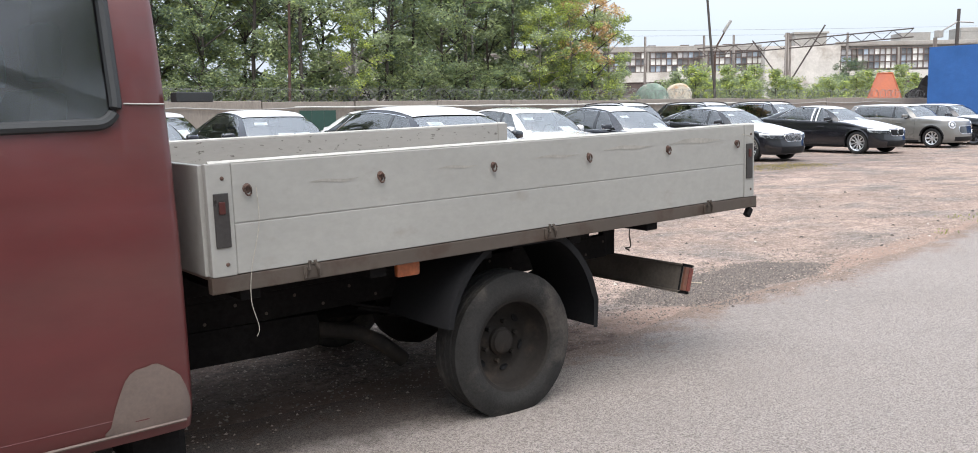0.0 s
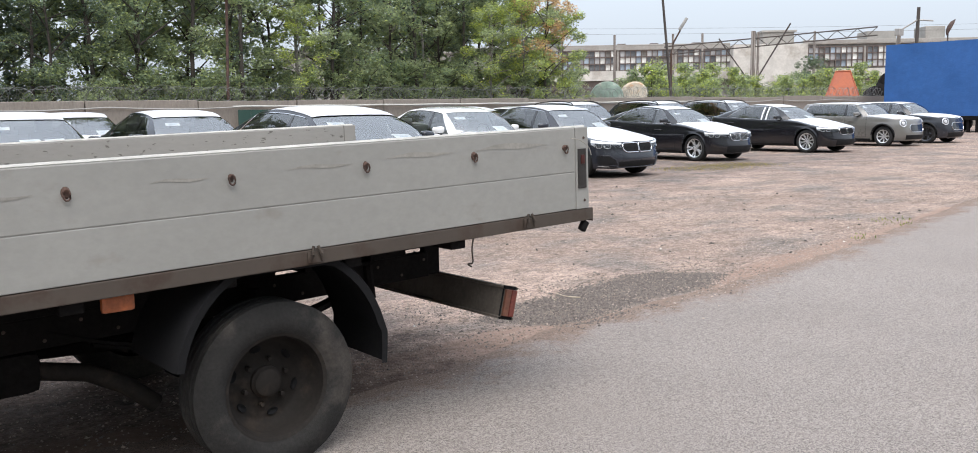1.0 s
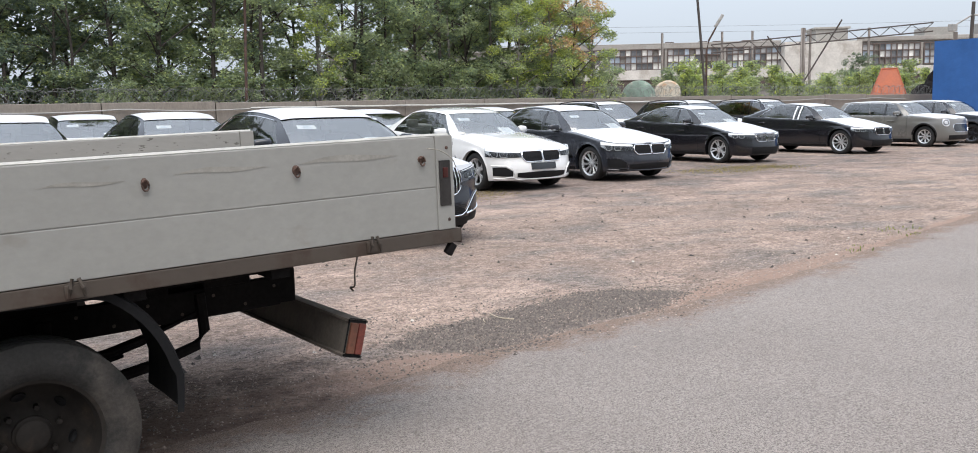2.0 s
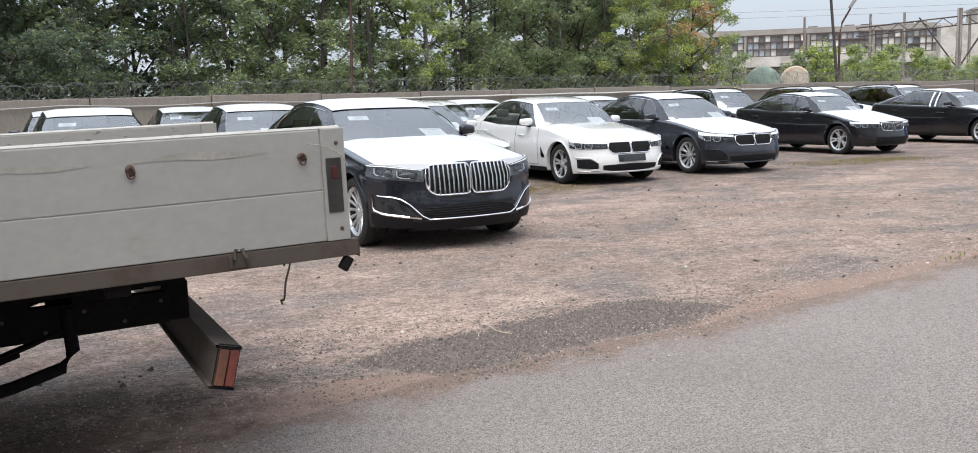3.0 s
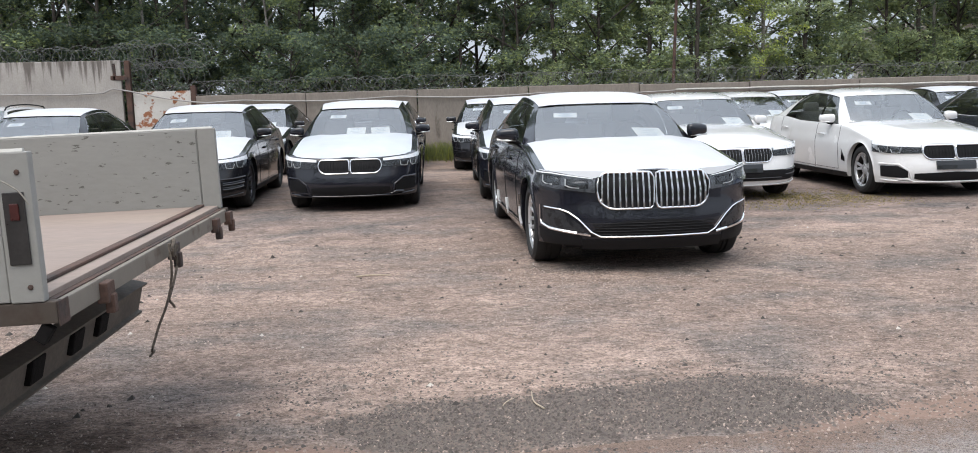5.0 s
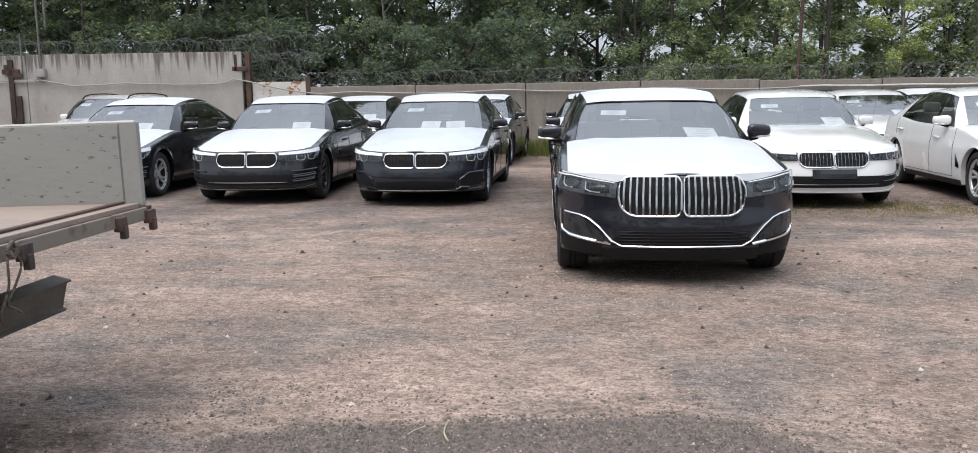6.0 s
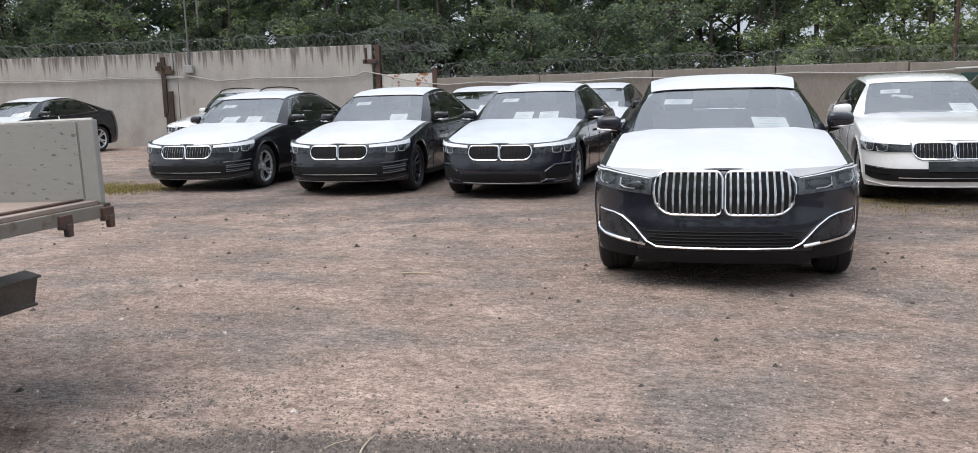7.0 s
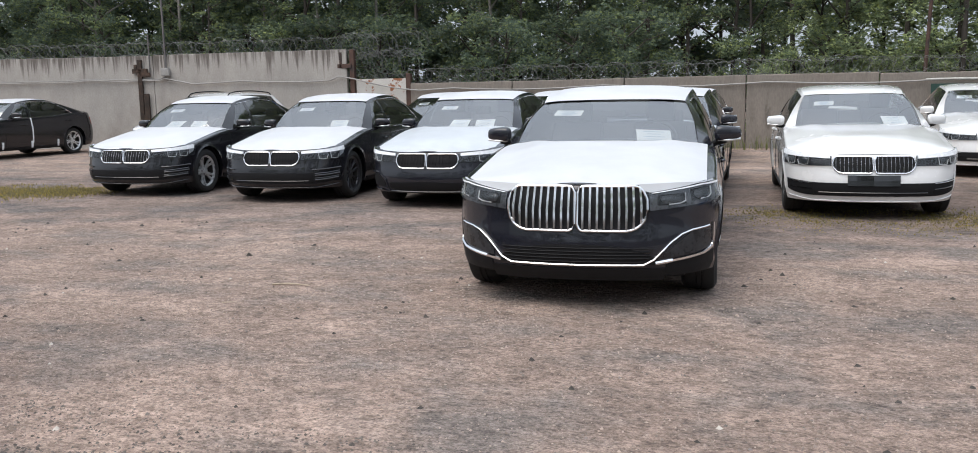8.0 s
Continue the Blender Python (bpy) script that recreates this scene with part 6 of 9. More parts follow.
def estate(label, paint, wheels, seed=1, film=True):
    B = ESTATE
    car = common(B, label, paint, wheels, film=film, seed=seed, papers=1)
    kidneys(B, car, 0.025, 0.40, 0.56, 0.765, 0.075, 8, M["grille_steel"], 0.009, 0.004)
    headlights(B, car, 0.44, 1.04, lambda s: 0.64 + 0.03 * s, lambda s: B.rim(0.44 + 0.60 * s, 0.016), (0.34, 0.66), True)
    fascia(B, car, [("lower_intake", "black_trim", -0.6, 0.6, lambda s: 0.26, lambda s: 0.40, False, "black lower intake")])
    for s in (1, -1):
        bm = bmesh.new()
        ys = [1.35 + i * (3.1 - 1.35) / 8 for i in range(9)]
        pts = [Vector((s * 0.57, y, B.roof(0.57, y) + 0.05)) for y in ys]
        pts = [Vector((s * 0.57, 1.25, B.roof(0.57, 1.25)))] + pts + [Vector((s * 0.57, 3.2, B.roof(0.57, 3.2)))]
        tube(bm, pts, 0.016, 6)
        part("roof_rail", bm, M["black_trim"], car, "dark roof rail", smooth=True)
    return car


def park(car, x, y, yaw=0.0):
    car.matrix_world = pose(x, y, 0, 0, 0, yaw)
    car["group"] = "cars parked in the yard"
    return car


big = park(limousine("long dark blue limousine with white film on bonnet and roof"), 7.127, 9.34, 4.5)
sport_white = park(saloon("white sport saloon with an empty black plate holder", "paint_white", "double5", film=False, plate=True, seats="seat_cover", chrome_line=False, seed=4), 12.1, 13.93, 2)
sport_grey = park(saloon("dark grey sport saloon with white film on bonnet and roof", "paint_grey", "double10", seed=5), 14.93, 14.17, 2)
coupe_black = park(compact("black compact coupe with white film on bonnet", "paint_black", "star5", seed=6, coupe=True), 20.55, 16.02, 2)
compact_black = park(compact("black compact saloon with white tape on its doors", "paint_black", "double10", tape="window", seed=7), 25.66, 16.2, 2)
hatch_grey = park(hatchback("grey small estate with round headlights and white bonnet film", "paint_stone", "hatch", seed=8), 30.45, 16.6, 2)
hatch_dark = park(hatchback("dark grey small hatchback with round headlights", "paint_grey", "dark5", seed=9), 33.35, 16.7, 2)
sport_black = park(saloon("black sport saloon with white film on bonnet and roof", "paint_blue", "double5", papers=3, seed=10, hood_mat="film_grey"), 4.02, 14.2, 2)
saloon_black = park(saloon("black saloon with slatted bumper vents and white film", "paint_black", "dark10", sport=False, seed=11), 1.57, 14.37, 4)
saloon_bright = park(saloon("black saloon with bright grille bars and white film", "paint_black", "double5", sport=False, bars="grille_steel", papers=3, seed=12), -1.07, 14.55, 3)
saloon_white = park(saloon("white saloon with bright grille bars and plate holder", "paint_white", "double5", sport=False, bars="grille_steel", film=False, plate=True, seed=13), 9.31, 14.2, 4)
wagon_white = park(estate("white estate car with dark roof rails beside the wall", "paint_white", "double5", seed=14, film=False), -5.3, 20.5, 0)
wagon_dark = park(estate("dark estate car with white film and roof rails", "paint_grey", "double10", seed=15), 21.5, 20.8, 0)


def again(ob, x, y, yaw=0.0, label=""):
    c = copy_thing(ob, pose(x, y, 0, 0, 0, yaw))
    if label:
        c["label"] = label
    return c


again(sport_black, 6.71, 14.78, 2)
park(compact("black saloon with taped door parked beside the tall wall", "paint_black", "star5", tape="door", tags=3, seed=17), -11.55, 19.9, 0).matrix_world @= Matrix.Scale(1.07, 4)
again(saloon_black, 6.2, 20.7, 0)
again(saloon_black, 0.9, 20.5, 0)
again(sport_grey, 3.6, 20.6, 0)
again(saloon_white, 11.65, 19.4, 0)
again(sport_black, 13.2, 20.3, 0)
again(saloon_black, 16.4, 19.6, 0)
again(sport_white, 18.9, 20.3, 0)
again(wagon_dark, 25.5, 20.9, 0)
again(wagon_dark, 29.5, 21.2, 0)

# ---- flatbed truck: origin on the ground below the rear axle, nose towards -x ----
truck = thing("flatbed_truck", "old flatbed truck with dark red cab and off-white drop sides", "truck", pose(2.824, 4.512, 0, 0, 0, 3.3))
SLOPE = Matrix.Translation((0, 0, 0.317)) @ Matrix.Rotation(radians(-1.4), 4, "Y") @ Matrix.Translation((0, 0, -0.35))


def tpart(name, bm, mat, parent=None, label="", smooth=False, tilt=True, angle=40.0):
    if tilt:
        bmesh.ops.transform(bm, matrix=SLOPE, verts=bm.verts)
    return part(name, bm, M[mat] if isinstance(mat, str) else mat, parent or truck, label, smooth, angle)


X0, X1, YS, YF, ZB, ZT = -1.45, 1.692, 1.025, 1.19, 0.928, 1.327


def drop_side(y, inner_sign):
    """One long side: two planks in a frame with end caps."""
    zc = ZB + (ZT - ZB) * 0.46
    bm = bmesh.new()
    a, b = sorted((y, y + inner_sign * 0.028))
    box(bm, X0 + 0.09, X1 - 0.085, a, b, zc + 0.0008, ZT, 0.004)
    side = tpart("drop_side", bm, "bed_white", label="off-white drop side with black scuffs")
    bm = bmesh.new()
    box(bm, X0 + 0.09, X1 - 0.085, a, b, ZB, zc - 0.0008, 0.004)
    tpart("lower_board", bm, "bed_white", side)
    bm = bmesh.new()
    box(bm, X0 + 0.05, X1 - 0.05, a + 0.003, b - 0.006, ZB + 0.01, ZT - 0.012, 0.0)
    tpart("core_board", bm, "bed_white", side)
    for x0, x1 in ((X0 - 0.005, X0 + 0.087), (X1 - 0.082, X1 + 0.005)):
        bm = bmesh.new()
        box(bm, x0, x1, a - 0.003, b + 0.003, ZB - 0.002, ZT + 0.003, 0.004)
        cap = tpart("corner_post", bm, "bed_white", side)
        for z in (ZB + 0.04, ZB + 0.16, ZT - 0.05):
            bm = bmesh.new()
            lathe(bm, [(0.0, -0.004), (0.006, -0.003), (0.008, 0.0)], 8, axis="Y")
            bmesh.ops.transform(bm, matrix=Matrix.Translation(((x0 + x1) / 2 + 0.012, (a if inner_sign > 0 else b) - inner_sign * 0.004, z)), verts=bm.verts)
            tpart("bolt", bm, "rust", cap)
    bm = bmesh.new()
    tube(bm, [(X0 + 0.01, (a + b) / 2, ZT + 0.004), (X1 - 0.01, (a + b) / 2, ZT + 0.004)], 0.009, 6)
    tpart("top_edge", bm, "pipe_pale", side, smooth=True)
    if inner_sign < 0:
        bm = bmesh.new()
        box(bm, X0 + 0.1, X1 - 0.09, a - 0.005, a - 0.0005, ZB + 0.012, ZT - 0.006, 0.0)
        tpart("inner_lining", bm, "bed_inner", side, "chipped and scratched inner face")
    return side


near_side = drop_side(-YS, 1)
drop_side(YF, -1)
bm = bmesh.new()
box(bm, X0 - 0.02, X0 + 0.008, -YS + 0.03, YF - 0.03, ZB, ZT, 0.004)
tpart("front_board", bm, "bed_white", label="off-white headboard behind the cab")
bm = bmesh.new()
box(bm, X0 + 0.02, X1 - 0.01, -YS + 0.035, YF - 0.035, ZB - 0.03, ZB + 0.012, 0.003)
tpart("bed_floor", bm, "plywood", label="worn brown plywood load floor")
bm = bmesh.new()
box(bm, X1 - 0.105, X1 - 0.07, -YS + 0.06, YF - 0.06, ZB + 0.013, ZB + 0.024, 0.003)
tpart("floor_strip", bm, "rust", label="rusty strip along the floor's edge")

# scuffs along the near side, drawn as thin smears of grime
for x, z, ln, up in ((-0.95, 1.235, 0.2, 0.0), (-0.36, 1.24, 0.2, 0.004), (0.20, 1.245, 0.26, 0.006), (0.68, 1.255, 0.32, 0.008), (1.2, 1.255, 0.40, 0.012)):
    bm = bmesh.new()
    n = 12
    pts = []
    for i in range(n + 1):
        t = i / n
        h = (0.0060 + 0.006 * max(0.0, x)) * math.sin(math.pi * t) ** 1.2 + 0.0004
        zz = z + up * math.sin(t * 3.0) + 0.004 * math.sin(t * 7)
        pts.append([(x + ln * (t - 0.5) * 2 * 0.55, -YS - 0.0015, zz - h), (x + ln * (t - 0.5) * 2 * 0.55, -YS - 0.0015, zz + h)])
    grid(bm, pts, flip=False)
    tpart("scuff_mark", bm, material("black_scuff", (0.27, 0.255, 0.23), 0.8, vary=0.15, scale=12, fine=60) if "black_scuff" not in bpy.data.materials else bpy.data.materials["black_scuff"], near_side, "dark scuff in the paint")

# rusty tie rings
for k, x in enumerate((-1.305, -0.745, -0.174, 0.405, 0.971, 1.538)):
    bm = bmesh.new()
    lathe(bm, [(0.0, -0.006), (0.011, -0.005), (0.015, 0.0)], 10, axis="Y")
    for v in bm.verts:
        v.co.z *= 1.25 + 0.2 * math.sin(k * 2.2)
        v.co.x *= 1.0 + 0.2 * math.cos(k * 1.3)
    bmesh.ops.transform(bm, matrix=Matrix.Translation((x, -YS, 1.235)), verts=bm.verts)
    ring = tpart("tie_ring", bm, "rust", label="rusty tie ring with grime round it")
    bm = bmesh.new()
    tube(bm, [(x + 0.012 * math.cos(a), -YS - 0.012, 1.228 + 0.019 * math.sin(a)) for a in [i * math.pi / 5 for i in range(10)]], 0.0038, 5, closed=True)
    tpart("ring", bm, "rust", ring, smooth=True)

# reflector strips near both ends of the side
for x in (X0 + 0.045, X1 - 0.04):
    bm = bmesh.new()
    box(bm, x - 0.03, x + 0.026, -YS - 0.009, -YS - 0.0025, 1.03, 1.225, 0.003)
    strip = tpart("reflector_strip", bm, "reflector_dark", label="dark reflector strip with a red lens")
    bm = bmesh.new()
    box(bm, x - 0.013, x + 0.011, -YS - 0.014, -YS - 0.008, 1.15, 1.195, 0.003)
    tpart("red_reflector", bm, "red_lens", strip)

# rails under the sides, and the rear rail
for y in (-YS, YF - 0.04):
    bm = bmesh.new()
    box(bm, X0 - 0.01, X1 + 0.033, y, y + 0.04, ZB - 0.064, ZB - 0.003, 0.004)
    tpart("side_rail", bm, "bed_rail", label="grimy steel rail below the drop side")
bm = bmesh.new()
box(bm, X1 - 0.02, X1 + 0.03, -YS + 0.043, YF - 0.043, ZB - 0.07, ZB - 0.008, 0.005)
rear_rail = tpart("rear_rail", bm, "rail_pale", label="flaking pale rear rail")
bm = bmesh.new()
box(bm, X1 - 0.016, X1 + 0.012, -YS + 0.05, YF - 0.05, ZB - 0.0085, ZB - 0.004, 0.001)
tpart("rail_top", bm, "rust", rear_rail, "rusty top edge of the rear rail")
bm = bmesh.new()
box(bm, X1 + 0.0335, X1 + 0.0375, -YS + 0.002, -YS + 0.075, ZB - 0.072, ZB - 0.004, 0.002)
tpart("corner_plate", bm, "rust", rear_rail, "rusty plate at the corner of the bed")
for y in (-0.66, 0.12, 0.86, YF - 0.04):
    bm = bmesh.new()
    box(bm, X1 + 0.02, X1 + 0.055, y - 0.035, y + 0.035, ZB - 0.085, ZB - 0.02, 0.006)
    box(bm, X1 + 0.035, X1 + 0.065, y - 0.015, y + 0.02, ZB - 0.12, ZB - 0.06, 0.006)
    tpart("tailgate_hinge", bm, "rust", label="empty rusty tailgate hinge")
bm = bmesh.new()
box(bm, -0.022, 0.014, -0.014, 0.016, -0.024, 0.03, 0.006, Matrix.Translation((X1 - 0.012, -YS + 0.02, ZB - 0.098)) @ Matrix.Rotation(radians(35), 4, "Y"))
tpart("tailgate_hinge", bm, "chassis")
for x in (-1.07, 0.15, 1.29):
    bm = bmesh.new()
    for dx in (-0.02, 0.02):
        tube(bm, [(x + dx * 1.3, -YS - 0.004, ZB - 0.05), (x + dx, -YS - 0.02, ZB - 0.02), (x + dx * 0.5, -YS - 0.012, ZB + 0.012)], 0.007, 6)
    box(bm, x - 0.035, x + 0.035, -YS - 0.009, -YS - 0.001, ZB - 0.055, ZB - 0.01, 0.003)
    tpart("side_latch", bm, "bed_rail", smooth=True)

# cords
def cord(name, pts, r, mat, label, parent=None):
    bm = bmesh.new()
    fine = []
    pv = [Vector(p) for p in pts]
    for i in range(len(pv) - 1):
        for k in range(6):
            t = k / 6
            a, b = pv[i], pv[i + 1]
            p0, p3 = pv[max(0, i - 1)], pv[min(len(pv) - 1, i + 2)]
            fine.append(0.5 * ((2 * a) + (b - p0) * t + (2 * p0 - 5 * a + 4 * b - p3) * t * t + (3 * a - p0 - 3 * b + p3) * t ** 3))
    fine.append(pv[-1])
    tube(bm, fine, r, 5)
    return tpart(name, bm, mat, parent, label, smooth=True, tilt=False)


cord("hanging_string", [(-1.30, -1.045, 1.18), (-1.295, -1.045, 1.04), (-1.33, -1.045, 0.88), (-1.335, -1.04, 0.76), (-1.31, -1.04, 0.66), (-1.32, -1.04, 0.625)], 0.0016, "string", "pale string hanging from a tie ring")
cord("tie_cord", [(1.53, -1.05, 1.285), (1.59, -1.055, 1.275), (1.65, -1.055, 1.24), (1.675, -1.05, 1.20)], 0.0022, "string", "pale cord tied at the rear corner")
cord("hanging_rope", [(1.735, -0.01, 0.93), (1.745, -0.03, 0.85), (1.735, -0.02, 0.78), (1.72, -0.05, 0.70), (1.69, -0.07, 0.62), (1.67, -0.10, 0.545), (1.665, -0.06, 0.53), (1.66, -0.10, 0.52)], 0.005, "rope", "frayed rope hanging from the rear rail")
cord("hanging_rope", [(1.735, 0.0, 0.93), (1.745, 0.05, 0.86), (1.735, 0.02, 0.78), (1.725, -0.02, 0.72), (1.72, 0.04, 0.685), (1.72, 0.06, 0.67)], 0.005, "rope", "")
cord("rope_knot", [(1.735, 0.03, 0.92), (1.755, -0.01, 0.945), (1.755, -0.04, 0.91), (1.745, 0.01, 0.885), (1.755, 0.03, 0.92)], 0.008, "rope", "")

# chassis
for y in (-0.42, 0.36):
    bm = bmesh.new()
    box(bm, -3.5, 1.13, y, y + 0.055, 0.583, 0.712, 0.008)
    rail = tpart("frame_rail", bm, "chassis", label="black pressed steel frame rail")
    for i in range(26):
        x = -2.4 + i * 0.14
        bm = bmesh.new()
        lathe(bm, [(0.0, -0.002), (0.007, -0.002), (0.008, 0.001)], 8, axis="Y")
        bmesh.ops.transform(bm, matrix=Matrix.Translation((x, y - 0.001, 0.615 + 0.06 * (i % 2))), verts=bm.verts)
        tpart("rivet", bm, "bed_rail", rail)
for y in (-0.425, 0.355):
    bm = bmesh.new()
    box(bm, -1.42, 1.20, y, y + 0.065, 0.738, ZB - 0.10, 0.006)
    beam = tpart("sub_frame_beam", bm, "chassis", label="black beam between the frame and the load floor")
    for i in range(7):
        bm = bmesh.new()
        box(bm, -1.38 + 0.36 * i, (-1.17 if i > 3 else -1.018) + 0.36 * i, y + 0.004, y + 0.058, 0.711, 0.739, 0.003)
        tpart("spacer", bm, "chassis", beam)
for i in range(5):
    x = -1.30 + i * 0.55
    bm = bmesh.new()
    box(bm, x - 0.04, x + 0.04, -0.98, 1.14, ZB - 0.11, ZB - 0.032, 0.006)
    tpart("cross_bearer", bm, "chassis")
for x in (-1.2, -0.35, 0.75):
    bm = bmesh.new()
    box(bm, x - 0.05, x + 0.05, -0.37, 0.37, 0.59, 0.74, 0.008)
    tpart("frame_crossmember", bm, "chassis")
for y in (-0.40, 0.38):
    bm = bmesh.new()
    for k, (l0, l1) in enumerate(((-0.72, 0.75), (-0.55, 0.58), (-0.40, 0.42), (-0.25, 0.26))):
        pts = []
        for i in range(13):
            t = i / 12
            x = l0 + (l1 - l0) * t
            pts.append([(x, y - 0.03, 0.44 + 0.16 * (x / 0.75) ** 2 - 0.016 * k), (x, y + 0.03, 0.44 + 0.16 * (x / 0.75) ** 2 - 0.016 * k)])
        top = [[(p[0], p[1], p[2] + 0.013) for p in r] for r in pts]
        grid(bm, [r[0:1] + r[1:2] for r in pts])
        grid(bm, top, flip=True)
        grid(bm, [[a[0], b[0]] for a, b in zip(pts, top)])
        grid(bm, [[b[1], a[1]] for a, b in zip(pts, top)])
    tpart("leaf_spring", bm, "chassis", tilt=False)
bm = bmesh.new()
lathe(bm, [(0.0, -0.79), (0.05, -0.79), (0.05, -0.3), (0.15, -0.12), (0.17, 0.0), (0.15, 0.12), (0.05, 0.3), (0.05, 0.79), (0.0, 0.79)], 16, axis="Y")
bmesh.ops.translate(bm, vec=(0, 0, 0.345), verts=bm.verts)
tpart("rear_axle", bm, "chassis", smooth=True, tilt=False)
bm = bmesh.new()
tube(bm, [(-2.6, 0.05, 0.52), (-0.2, 0.02, 0.40)], 0.04, 10)
tpart("drive_shaft", bm, "chassis", smooth=True, tilt=False)
bm = bmesh.new()
tube(bm, [(-0.95, -0.33, 0.44), (-0.76, -0.38, 0.44), (-0.58, -0.43, 0.41), (-0.45, -0.46, 0.34), (-0.33, -0.47, 0.235)], 0.038, 12)
tpart("exhaust_pipe", bm, "wheel_rust", label="rusty exhaust pipe", smooth=True, tilt=False)
bm = bmesh.new()
box(bm, -2.15, -0.74, -0.44, -0.14, 0.355, 0.535, 0.06)
tpart("silencer", bm, "chassis", label="long dark silencer box under the frame", smooth=True, tilt=False)
bm = bmesh.new()
box(bm, -1.75, -1.55, -0.90, -0.60, 0.24, 0.46, 0.03)
tpart("step_box", bm, "chassis")
bm = bmesh.new()
tube(bm, [(0.15, -0.5, 0.36), (0.55, -0.47, 0.42), (0.72, -0.44, 0.46), (0.76, -0.43, 0.52), (0.75, -0.42, 0.68)], 0.025, 8)
tube(bm, [(0.12, -0.48, 0.36), (0.12, -0.48, 0.66)], 0.03, 8)
tpart("stabiliser_bar", bm, "chassis", smooth=True, tilt=False)
# rear beam with lamps, rolled so that its foot points forward
ROLL = Matrix.Translation((1.22, 0, 0.5)) @ Matrix.Rotation(radians(14), 4, "Y") @ Matrix.Translation((-1.22, 0, -0.5))


def bpart(name, bm, mat, parent=None, label=""):
    bmesh.ops.transform(bm, matrix=ROLL, verts=bm.verts)
    return tpart(name, bm, mat, parent, label, tilt=False)


bm = bmesh.new()
prof = [(-0.045, 0.0), (0.05, 0.0), (0.05, 0.010), (0.03, 0.014), (0.03, 0.146), (0.05, 0.150), (0.05, 0.16), (-0.045, 0.16), (-0.045, 0.150), (-0.03, 0.146), (-0.03, 0.014), (-0.045, 0.010)]
rows = [[(1.22 + px, y, 0.42 + pz) for px, pz in prof] for y in (-0.93, 1.16)]
grid(bm, rows, close_v=True)
beam = bpart("rear_beam", bm, "beam_dusty", None, "dark steel channel beam carrying the rear lamps")
for x0, x1, mt in ((1.192, 1.226, "end_brown"), (1.230, 1.262, "end_red")):
    bm = bmesh.new()
    box(bm, x0, x1, -0.940, -0.912, 0.436, 0.566, 0.004)
    bpart("end_lamp", bm, mt, beam, "tall faded lamp on the end of the beam")
bm = bmesh.new()
box(bm, 1.188, 1.268, -0.925, -0.911, 0.418, 0.584, 0.004)
bpart("lamp_housing", bm, "fender", beam, "dark end plate behind the lamps")
for y in (-0.62, -0.15, 0.25, 0.55):
    bm = bmesh.new()
    box(bm, 1.235, 1.272, y - 0.06, y + 0.06, 0.465, 0.565, 0.01)
    bpart("lamp_recess", bm, "chassis", beam)
for y in (-0.40, 0.38):
    bm = bmesh.new()
    box(bm, 1.10, 1.20, y - 0.012, y + 0.03, 0.582, 0.74, 0.01)
    tpart("beam_bracket", bm, "chassis", tilt=False)

